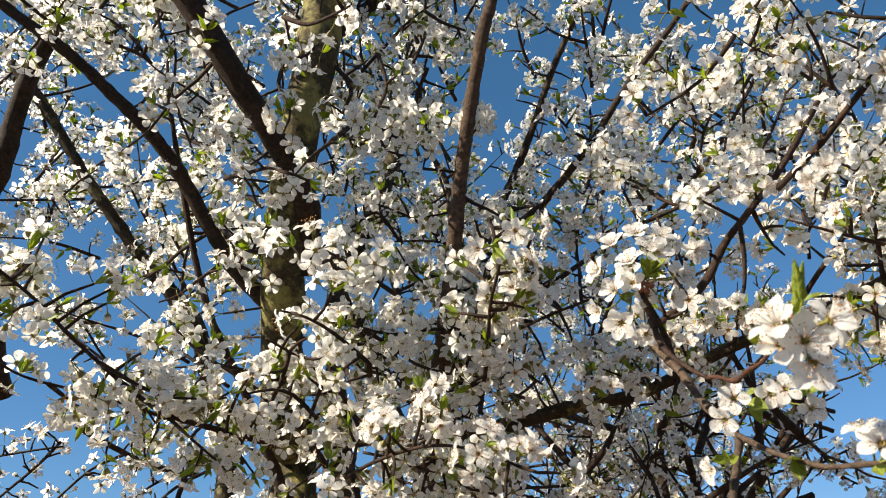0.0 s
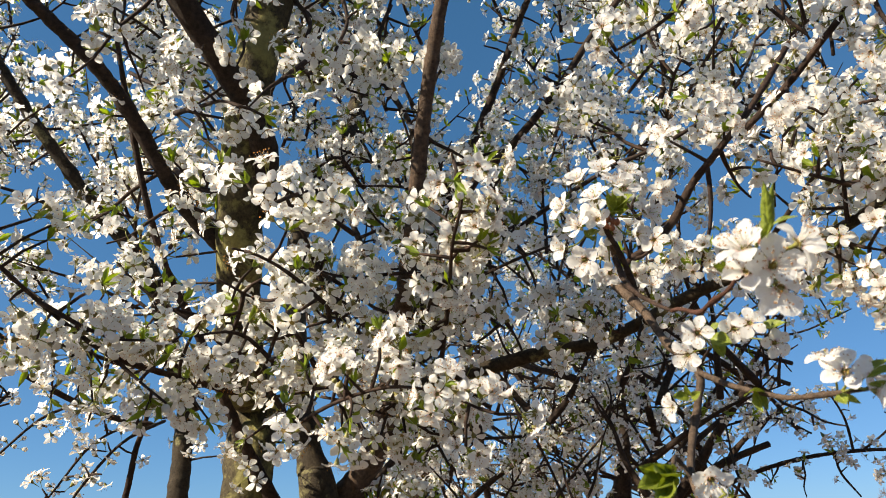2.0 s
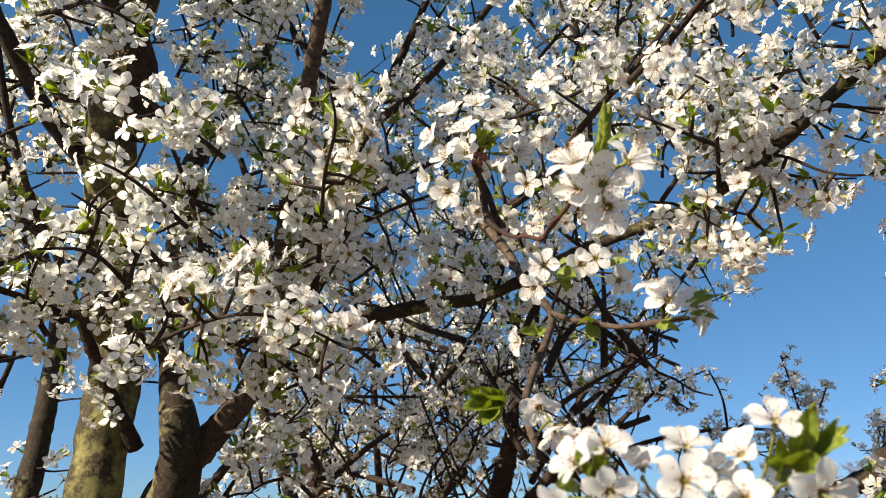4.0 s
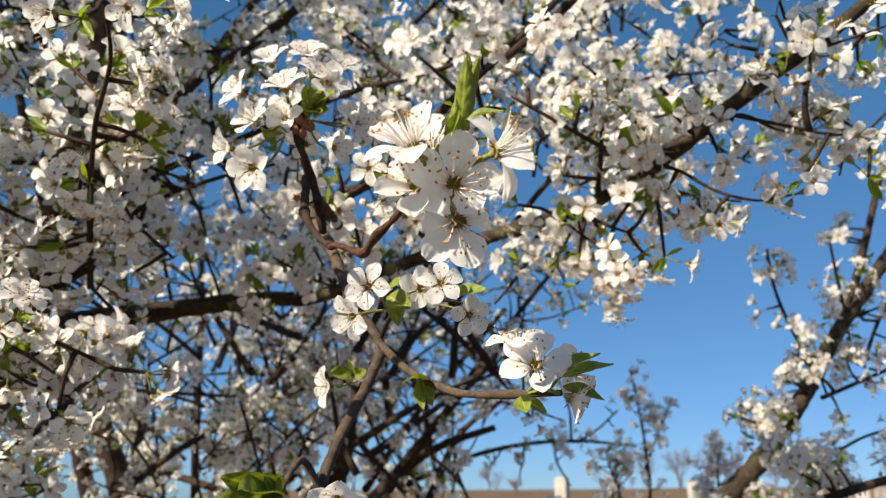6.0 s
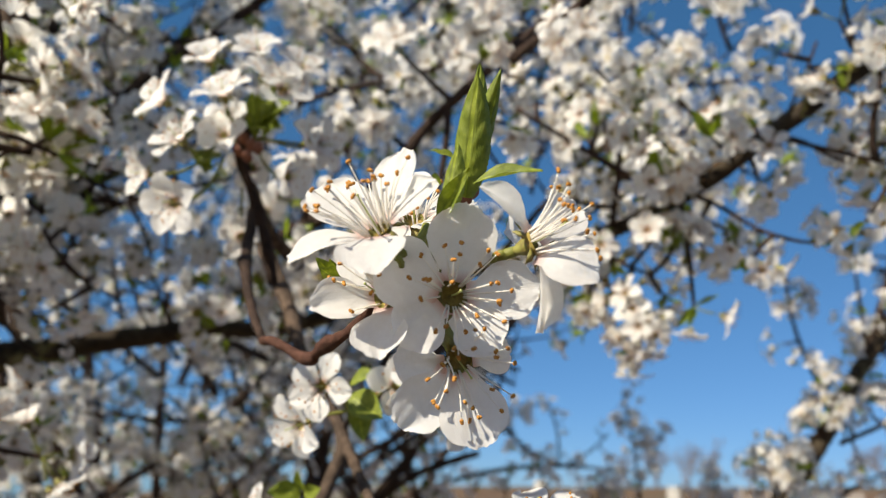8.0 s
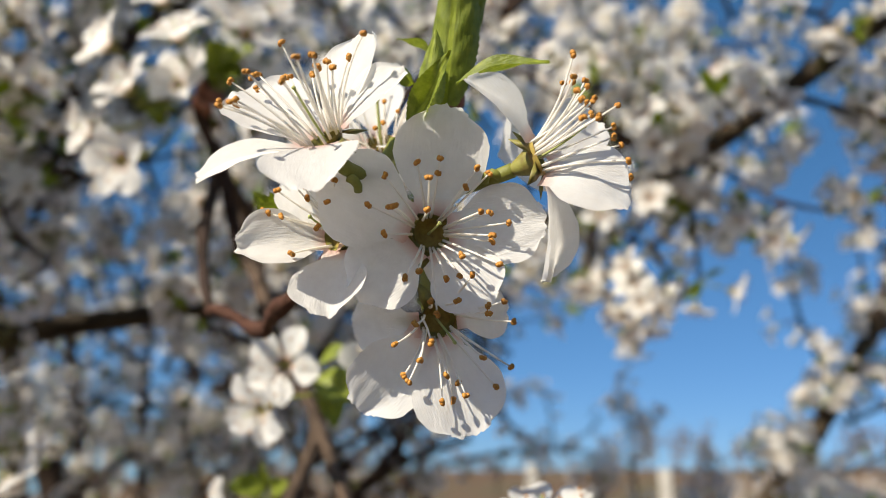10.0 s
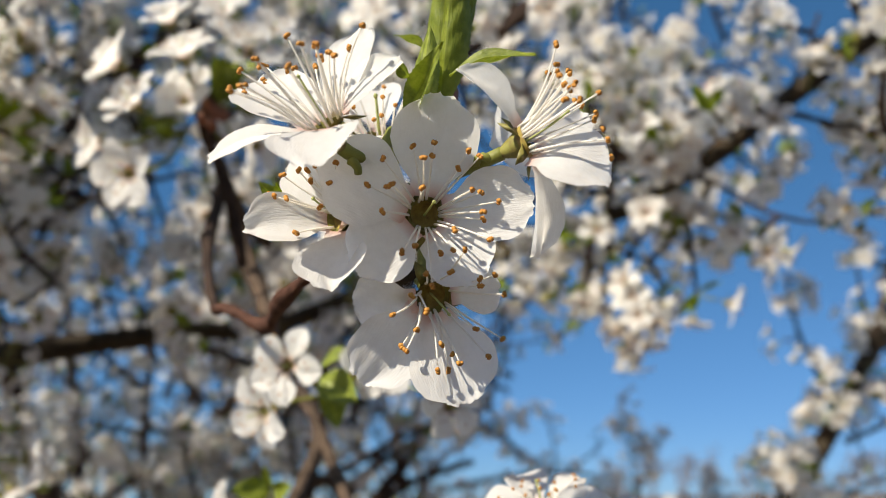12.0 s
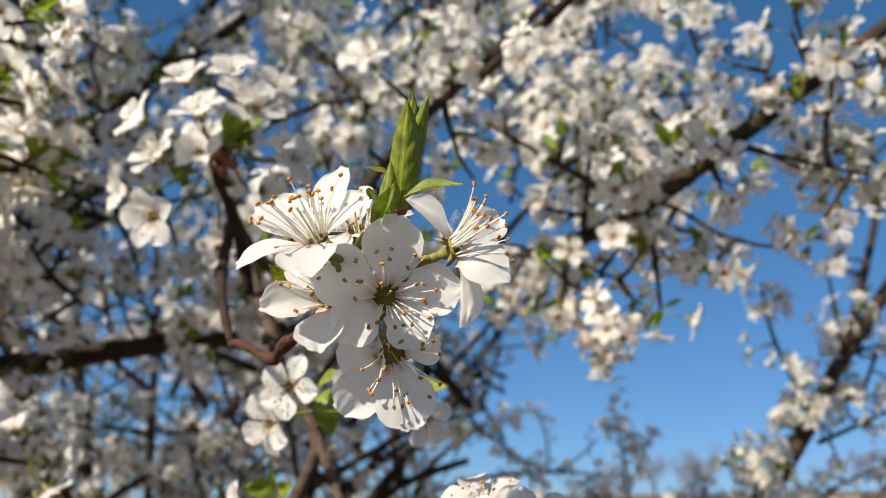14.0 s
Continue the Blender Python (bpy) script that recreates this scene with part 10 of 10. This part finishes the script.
fine_leaf(plum, (0.1639, 0.4430, 1.7650), (0.1743, 0.4340, 1.7601), (-0.26, -0.96, 0.14), 0.24, 0.60, 0.20, 399)
fine_leaf(plum, (0.1613, 0.3910, 1.6120), (0.1407, 0.3830, 1.6053), (-0.38, -0.87, 0.33), 0.22, 0.55, 0.25, 400)
fine_leaf(plum, (0.1613, 0.3910, 1.6120), (0.1427, 0.3852, 1.6165), (-0.57, -0.82, 0.01), 0.20, 0.55, 0.25, 401)
fine_leaf(plum, (0.1613, 0.3910, 1.6120), (0.1511, 0.3800, 1.5983), (-0.64, -0.71, -0.28), 0.26, 0.55, 0.25, 402)
fine_leaf(plum, (0.1613, 0.3910, 1.6120), (0.1547, 0.3857, 1.6174), (0.01, -1.00, 0.02), 0.24, 0.55, 0.25, 403)
fine_leaf(plum, (0.1613, 0.3910, 1.6120), (0.1589, 0.3865, 1.6177), (0.33, -0.94, -0.04), 0.24, 0.55, 0.25, 404)
fine_leaf(plum, (0.1613, 0.3910, 1.6120), (0.1465, 0.3742, 1.6100), (-0.48, -0.84, 0.24), 0.24, 0.55, 0.25, 405)
fine_leaf(plum, (0.1613, 0.3910, 1.6120), (0.1466, 0.3825, 1.6012), (-0.46, -0.79, -0.40), 0.22, 0.55, 0.25, 406)
fine_flower(plum, (0.1786, 0.3939, 1.6107), (-0.23, -0.78, -0.59), (0.06, -0.33, 0.94), 0.0100, 0.40, 407, (0.1770, 0.4052, 1.6044), fine=False)
fine_flower(plum, (0.1819, 0.3833, 1.6000), (0.30, -0.46, -0.84), (0.06, -0.33, 0.94), 0.0111, 0.40, 408, (0.1771, 0.3986, 1.5977), fine=False)
limb(plum, "twig", [(0.254, 0.287, 1.548, 0.0015), (0.229, 0.283, 1.560, 0.0015), (0.201, 0.280, 1.569, 0.0014), (0.180, 0.285, 1.570, 0.0013), (0.165, 0.291, 1.567, 0.0010), (0.154, 0.298, 1.563, 0.0008)], 409, BARK_YOUNG, "thick twig in front", sides=8, knots=0.5)
fine_flower(plum, (0.2005, 0.2604, 1.5897), (-0.19, -0.59, 0.78), (0.98, -0.21, 0.00), 0.0083, 0.25, 410, (0.2017, 0.2828, 1.5683), fine=False, stamens=15)
fine_flower(plum, (0.1545, 0.2824, 1.5801), (-0.79, -0.39, 0.48), (0.10, -0.35, 0.93), 0.0085, 0.40, 411, (0.1750, 0.2886, 1.5682), fine=False, stamens=15)
fine_flower(plum, (0.1624, 0.2812, 1.5849), (-0.04, -0.71, 0.70), (0.10, -0.35, 0.93), 0.0079, 0.30, 412, (0.1789, 0.2877, 1.5683), fine=False, stamens=15)
fine_flower(plum, (0.1590, 0.2722, 1.5726), (-0.29, -0.83, -0.47), (-0.15, -0.30, 0.94), 0.0075, 0.25, 413, (0.1792, 0.2877, 1.5683), fine=False, stamens=15)
fine_flower(plum, (0.1733, 0.2828, 1.5797), (-0.22, -0.48, 0.85), (0.43, -0.38, 0.82), 0.0075, 0.50, 414, (0.1838, 0.2867, 1.5683), fine=False, stamens=15)
fine_flower(plum, (0.1828, 0.2749, 1.5841), (-0.13, -0.59, 0.80), (0.89, -0.31, 0.32), 0.0080, 0.25, 415, (0.1898, 0.2854, 1.5683), fine=False, stamens=15)
fine_flower(plum, (0.1763, 0.2654, 1.5750), (-0.26, -0.94, 0.23), (0.27, -0.37, 0.89), 0.0079, 0.30, 416, (0.1894, 0.2854, 1.5683), fine=False, stamens=15)
fine_flower(plum, (0.2007, 0.2780, 1.5826), (-0.69, -0.32, 0.66), (0.43, -0.38, 0.82), 0.0085, 0.50, 417, (0.1972, 0.2838, 1.5683), fine=False, stamens=15)
fine_flower(plum, (0.1941, 0.2684, 1.5708), (-0.76, -0.59, 0.27), (-0.24, -0.27, 0.93), 0.0079, 0.40, 418, (0.1975, 0.2837, 1.5683), fine=False, stamens=15)
fine_flower(plum, (0.2017, 0.2491, 1.5717), (-0.04, -0.89, -0.46), (0.02, -0.33, 0.94), 0.0091, 0.20, 419, (0.2077, 0.2815, 1.5683), fine=False, stamens=15)
fine_flower(plum, (0.1949, 0.2841, 1.5780), (0.02, -0.96, 0.28), (0.95, -0.26, 0.17), 0.0080, 0.30, 420, (0.1933, 0.2846, 1.5683), fine=False, stamens=15)
fine_flower(plum, (0.2150, 0.2797, 1.5780), (-0.42, -0.86, 0.28), (0.95, -0.26, 0.17), 0.0070, 0.30, 421, (0.2032, 0.2825, 1.5683), fine=False, stamens=15)
fine_flower(plum, (0.1540, 0.2959, 1.5696), (-0.80, -0.42, -0.44), (0.95, -0.26, 0.17), 0.0077, 0.30, 422, (0.1729, 0.2891, 1.5682), fine=False, stamens=15)
fine_leaf(plum, (0.2070, 0.2644, 1.5804), (0.2068, 0.2520, 1.5945), (-0.50, -0.84, -0.21), 0.17, 0.60, 0.20, 423)
fine_leaf(plum, (0.2077, 0.2643, 1.5804), (0.2142, 0.2546, 1.5917), (0.34, -0.93, -0.17), 0.15, 0.60, 0.20, 424)
fine_leaf(plum, (0.2080, 0.2643, 1.5800), (0.2161, 0.2522, 1.5881), (-0.09, -0.92, 0.37), 0.17, 0.60, 0.20, 425)
fine_leaf(plum, (0.2080, 0.2645, 1.5795), (0.2147, 0.2508, 1.5836), (-0.17, -0.76, 0.63), 0.20, 0.60, 0.20, 426)
fine_leaf(plum, (0.2071, 0.2648, 1.5791), (0.2085, 0.2520, 1.5777), (-0.11, -0.99, -0.01), 0.26, 0.60, 0.20, 427)
fine_leaf(plum, (0.2064, 0.2648, 1.5797), (0.1999, 0.2585, 1.5862), (-0.84, -0.53, -0.13), 0.18, 0.60, 0.20, 428)
fine_leaf(plum, (0.2065, 0.2673, 1.5786), (0.1952, 0.2616, 1.5804), (-0.31, -0.95, -0.01), 0.20, 0.60, 0.20, 429)
fine_leaf(plum, (0.2059, 0.2653, 1.5785), (0.2032, 0.2513, 1.5831), (-0.31, -0.95, 0.09), 0.24, 0.60, 0.20, 430)
fine_leaf(plum, (0.2072, 0.2672, 1.5786), (0.1984, 0.2627, 1.5751), (-0.21, -0.97, -0.11), 0.24, 0.60, 0.20, 431)
fine_leaf(plum, (0.1602, 0.2846, 1.5765), (0.1528, 0.2770, 1.5843), (-0.69, -0.72, -0.07), 0.20, 0.60, 0.20, 432)
fine_leaf(plum, (0.1602, 0.2846, 1.5765), (0.1577, 0.2778, 1.5852), (0.10, -0.99, -0.10), 0.17, 0.60, 0.20, 433)
fine_leaf(plum, (0.1602, 0.2846, 1.5765), (0.1603, 0.2760, 1.5824), (0.54, -0.83, -0.13), 0.18, 0.60, 0.20, 434)
fine_leaf(plum, (0.1556, 0.2864, 1.5742), (0.1455, 0.2780, 1.5735), (-0.31, -0.92, 0.23), 0.22, 0.60, 0.20, 435)
fine_leaf(plum, (0.1596, 0.2851, 1.5756), (0.1516, 0.2723, 1.5769), (-0.21, -0.97, 0.09), 0.22, 0.60, 0.20, 436)
fine_leaf(plum, (0.1832, 0.2755, 1.5695), (0.1792, 0.2645, 1.5664), (-0.21, -0.98, -0.01), 0.30, 0.60, 0.20, 437)
# ---- the neighbouring plum ----
plum_b = thing("plum_tree", (0.62, 0.80, 0.0), "slender plum tree with sparse white blossom on open branches", "tree")
limb(plum_b, "stem", [(0.775, 0.628, 1.857, 0.0052), (0.737, 0.642, 1.806, 0.0064), (0.709, 0.662, 1.758, 0.0066), (0.683, 0.681, 1.706, 0.0073), (0.652, 0.705, 1.653, 0.0084), (0.619, 0.731, 1.608, 0.0092), (0.568, 0.759, 1.532, 0.0112), (0.530, 0.670, 1.200, 0.0135), (0.580, 0.730, 0.600, 0.0165), (0.620, 0.800, -0.030, 0.0230)], 438, BARK_OLD, "mossy brown stem", sides=20, per_m=55, reach=(0.004, 0.03), span=(0.1, 0.42), sprouts=10, length=(0.04, 0.1))
limb(plum_b, "branch", [(0.751, 0.612, 1.926, 0.0029), (0.740, 0.628, 1.868, 0.0033), (0.727, 0.646, 1.806, 0.0038), (0.713, 0.658, 1.765, 0.0042)], 439, BARK, "", sides=8, per_m=65, reach=(0.004, 0.025), sprouts=6, length=(0.03, 0.07), count=(2, 4))
limb(plum_b, "branch", [(0.619, 0.640, 1.830, 0.0011), (0.639, 0.655, 1.796, 0.0016), (0.668, 0.667, 1.762, 0.0018), (0.699, 0.675, 1.733, 0.0023)], 440, BARK, "", sides=8, per_m=60, reach=(0.002, 0.014), count=(2, 4), sprouts=0, leaf=0.1)
limb(plum_b, "branch", [(0.671, 0.617, 1.837, 0.0011), (0.694, 0.634, 1.809, 0.0014), (0.716, 0.649, 1.784, 0.0016)], 441, BARK, "", sides=8, per_m=40, reach=(0.002, 0.014), count=(1, 3), leaf=0.1)
limb(plum_b, "branch", [(0.707, 0.600, 1.637, 0.0035), (0.684, 0.620, 1.630, 0.0037), (0.653, 0.645, 1.616, 0.0040), (0.618, 0.662, 1.602, 0.0042), (0.579, 0.681, 1.590, 0.0049)], 442, BARK, "", sides=8, per_m=60, reach=(0.004, 0.03), sprouts=8)
limb(plum_b, "branch", [(0.777, 0.651, 1.740, 0.0014), (0.739, 0.663, 1.723, 0.0019), (0.700, 0.675, 1.706, 0.0023)], 443, BARK, "", sides=8, per_m=110, reach=(0.004, 0.03), sprouts=10)
limb(plum_b, "branch", [(0.935, 0.760, 1.704, 0.0014), (0.881, 0.790, 1.684, 0.0017), (0.840, 0.818, 1.652, 0.0023)], 444, BARK, "", sides=8, per_m=80, sprouts=14)
limb(plum_b, "branch", [(0.658, 0.506, 1.934, 0.0012), (0.644, 0.541, 1.909, 0.0012), (0.640, 0.572, 1.887, 0.0011)], 445, BARK, "", sides=8, per_m=40, sprouts=4, count=(1, 3))
limb(plum_b, "branch", [(0.823, 0.654, 1.843, 0.0015), (0.804, 0.678, 1.800, 0.0018), (0.793, 0.702, 1.747, 0.0020)], 446, BARK, "", sides=8, per_m=60, sprouts=8, count=(1, 4))
limb(plum_b, "branch", [(0.774, 1.071, 1.795, 0.0012), (0.792, 1.082, 1.745, 0.0016), (0.811, 1.096, 1.687, 0.0020), (0.827, 1.113, 1.621, 0.0024), (0.826, 1.135, 1.554, 0.0028)], 447, BARK, "", sides=8, per_m=85, reach=(0.002, 0.016), count=(2, 4), leaf=0.1, sprouts=0)
limb(plum_b, "branch", [(0.841, 1.064, 1.755, 0.0012), (0.826, 1.085, 1.704, 0.0016), (0.815, 1.105, 1.654, 0.0020)], 448, BARK, "", sides=8, per_m=85, reach=(0.002, 0.016), count=(2, 4), leaf=0.1, sprouts=0)
limb(plum_b, "branch", [(0.983, 1.145, 1.713, 0.0017), (0.983, 1.170, 1.636, 0.0022), (0.983, 1.197, 1.554, 0.0026)], 449, BARK, "", sides=8, per_m=90, reach=(0.004, 0.03), leaf=0.1, sprouts=10)
limb(plum_b, "branch", [(0.893, 1.290, 1.686, 0.0019), (0.895, 1.309, 1.627, 0.0024), (0.899, 1.334, 1.548, 0.0028)], 450, BARK, "", sides=8, per_m=90, reach=(0.004, 0.03), leaf=0.1, sprouts=14)
limb(plum_b, "branch", [(0.659, 0.693, 1.674, 0.0016), (0.640, 0.686, 1.678, 0.0013), (0.623, 0.682, 1.680, 0.0008)], 600, BARK_TWIG, "", sides=6, per_m=330, reach=(0.004, 0.02), count=(3, 5), leaf=0.2, sprouts=0)
limb(plum_b, "branch", [(0.687, 0.677, 1.708, 0.0014), (0.672, 0.669, 1.713, 0.0010), (0.662, 0.665, 1.716, 0.0007)], 601, BARK_TWIG, "", sides=6, per_m=180, reach=(0.004, 0.02), count=(2, 4), leaf=0.4, sprouts=0)
limb(plum_b, "branch", [(0.669, 0.670, 1.619, 0.0014), (0.667, 0.661, 1.632, 0.0011), (0.664, 0.652, 1.643, 0.0007)], 602, BARK_TWIG, "", sides=6, per_m=300, reach=(0.004, 0.02), count=(3, 5), leaf=0.3, sprouts=0)
limb(plum_b, "branch", [(0.801, 1.146, 1.593, 0.0022), (0.780, 1.129, 1.631, 0.0016), (0.756, 1.115, 1.663, 0.0010)], 603, BARK_TWIG, "", sides=6, per_m=170, reach=(0.004, 0.035), count=(3, 5), leaf=0.1, sprouts=0)
limb(plum_b, "branch", [(0.895, 1.043, 1.632, 0.0020), (0.882, 1.027, 1.659, 0.0014), (0.875, 1.009, 1.685, 0.0008)], 604, BARK_TWIG, "", sides=6, per_m=170, reach=(0.004, 0.03), count=(3, 5), leaf=0.1, sprouts=0)
limb(plum_b, "branch", [(0.795, 0.880, 2.278, 0.0018), (0.780, 0.899, 2.240, 0.0021), (0.751, 0.914, 2.196, 0.0025), (0.710, 0.926, 2.140, 0.0028)], 451, BARK, "", sides=8, per_m=110, reach=(0.004, 0.03), sprouts=12)
flush(plum_b, (0.7, 0.66, 1.75), 8)


# ---- ground, far hill and fence ----
def height(x, y):
    """Nearly level by the trees; beyond the fence a low hill on one side, falling ground on the other."""
    d = math.hypot(x, y)
    k = min(1.0, max(0.0, (d - 25) / 60))
    turn = math.degrees(math.atan2(x, y))
    top = min(5.5, 1.35 + 0.048 * (turn - 10)) if turn > 12 else max(-5.0, 1.45 - 0.26 * (12 - turn))
    top *= min(1.0, max(0.0, (150 - abs(turn)) / 40))
    h = top * k * k * (3 - 2 * k) * (max(1.0, d / 85) if top < 0 else 1.0)
    return h + 0.05 * noise.noise(Vector((x * 0.3, y * 0.3, 0))) * min(1, d / 8)


SOIL = plain("dry_grass_and_earth", [(0.25, (0.07, 0.036, 0.018)), (0.45, (0.13, 0.068, 0.03)), (0.6, (0.085, 0.072, 0.03)), (0.8, (0.17, 0.11, 0.058))], 0.16, 0.95, 0.8, 0.05, 12)
CONCRETE = plain("weathered_concrete", [(0.3, (0.26, 0.25, 0.22)), (0.6, (0.40, 0.38, 0.35)), (0.8, (0.50, 0.48, 0.45))], 14, 0.9, 0.6, 0.004, 8)
WOOD = plain("grey_weathered_wood", [(0.3, (0.20, 0.15, 0.11)), (0.7, (0.42, 0.36, 0.29))], 20, 0.9, 0.6, 0.003)
FAR_TWIGS = plain("bare_purple_brown_twigs", [(0.3, (0.10, 0.07, 0.065)), (0.7, (0.20, 0.14, 0.12))], 3, 0.9)
verts, faces, n = [], [], 90
for i in range(n + 1):
    r = 0.0 if i == 0 else 1.2 * (600 / 1.2) ** ((i - 1) / (n - 1))
    for k in range(96):
        a = 2 * math.pi * k / 96
        x, y = r * math.sin(a), r * math.cos(a)
        verts.append((x, y, height(x, y)))
for i in range(n):
    for k in range(96):
        a, b = i * 96 + k, i * 96 + (k + 1) % 96
        faces.append((a, a + 96, b + 96, b))
tagged(new("ground", mesh_of("ground", verts, faces, [SOIL])), "dry brown winter grass and bare earth", "ground", kind="structure")


def box_mesh(name, w, d, h, mat, bevel, seed):
    bm = bmesh.new()
    bmesh.ops.create_cube(bm, size=1)
    rng = random.Random(seed)
    for v in bm.verts:
        v.co = Vector((v.co.x * w * (1 if v.co.z < 0 else 0.94), v.co.y * d, (v.co.z + 0.5) * h + rng.uniform(-0.01, 0.01)))
    bmesh.ops.bevel(bm, geom=bm.edges[:], offset=bevel, segments=2, affect="EDGES", profile=0.5)
    me = bpy.data.meshes.new(name)
    bm.to_mesh(me)
    bm.free()
    me.materials.append(mat)
    return me


POST = box_mesh("fence_post", 0.085, 0.085, 1.86, CONCRETE, 0.008, 1)
for x, y, drop, lean in ((2.79, 4.74, 0.0, 0.01), (3.68, 4.42, 0.0, -0.05), (4.38, 4.22, 0.12, 0.0), (4.80, 4.05, 0.0, -0.09), (5.9, 3.6, 0.05, 0.02)):
    ob = new("fence_post", POST)
    ob.location = (x, y, height(x, y) - 0.12 - drop)
    ob.rotation_euler = (0, lean, 0.75)
    tagged(ob, "square weathered concrete fence post on dry grass", "fence post", "posts of the orchard fence")


# a fence of upright palings beyond the posts
PALE = plain("bleached_paling_wood", [(0.3, (0.16, 0.13, 0.10)), (0.55, (0.30, 0.26, 0.23)), (0.8, (0.45, 0.42, 0.39))], 9, 0.9, 0.6, 0.003)
PALINGS = [box_mesh("paling", 0.085, 0.022, 1.74 + 0.03 * k, PALE, 0.005, 10 + k) for k in range(4)]
fence = thing("paling_fence", (6.6, 6.75, 0.0), "bleached wooden paling fence on dry grass", "fence")
go = Vector((0.93, -0.36, 0)).normalized()
rng = random.Random(4)
for k in range(44):
    q = Vector((6.6, 6.75, -0.03)) + go * 0.105 * k
    turn = Matrix.Translation(q) @ Matrix.Rotation(math.atan2(go.y, go.x) + rng.uniform(-0.06, 0.06), 4, "Z") @ Matrix.Rotation(rng.uniform(-0.025, 0.025), 4, "Y")
    part("paling", rng.choice(PALINGS), fence, turn)
for z in (0.4, 1.35):
    q = Vector((6.6, 6.75, z)) + go * 2.26 + Vector((0.011, 0.03, 0))
    part("rail", box_mesh("rail", 4.7, 0.04, 0.08, WOOD, 0.005, 30), fence, Matrix.Translation(q) @ Matrix.Rotation(math.atan2(go.y, go.x), 4, "Z"))


def bare_tree(place, tall, seed):
    """A leafless far tree or bush: a few stems that fork again and again into a haze of twigs."""
    rng = random.Random(seed)
    pieces, stems = [], []

    def grow(p, w, length, r, depth):
        q = p + w * length
        mid = (p + q) / 2 + unit(rng) * length * 0.08
        (stems if depth == 4 else pieces).append((*strand(p, mid, q, r, r * 0.6, 5 if depth == 4 else 3, 3 if depth > 1 else 2), 0))
        if depth:
            for _ in range(3 if depth > 1 else 4):
                v = w + 0.72 * unit(rng) + np.array((0, 0, 0.15))
                grow(p + w * length * rng.uniform(0.3, 1.0), v / np.linalg.norm(v), length * rng.uniform(0.55, 0.8), max(0.012, r * 0.5), depth - 1)

    ob = thing("bare_tree", place, "leafless purple-brown tree far off on the hill", "tree", "bare trees on the hill")
    for _ in range(rng.choice((1, 2, 3))):
        w = np.array((0, 0, 1.0)) + 0.3 * unit(rng)
        grow(np.array((place[0], place[1], place[2] - 0.1)), w / np.linalg.norm(w), tall * 0.26, tall * 0.012, 4)
    v, t, m = joined(stems)
    part("trunk", big_mesh("trunk", v, t, [FAR_TWIGS], m), ob)
    v, t, m = joined(pieces)
    part("bare_crown", big_mesh("bare_crown", v, t, [FAR_TWIGS], m), ob)


far = random.Random(3)
for k in range(44):
    a = radians(-34 + 92 * k / 43 + far.uniform(-1.2, 1.2))
    d = far.uniform(60, 90)
    x, y = d * math.sin(a), d * math.cos(a)
    bare_tree((x, y, height(x, y)), far.uniform(2.0, 4.5) if 0 < math.degrees(a) < 36 else far.uniform(4.5, 8.5), k)
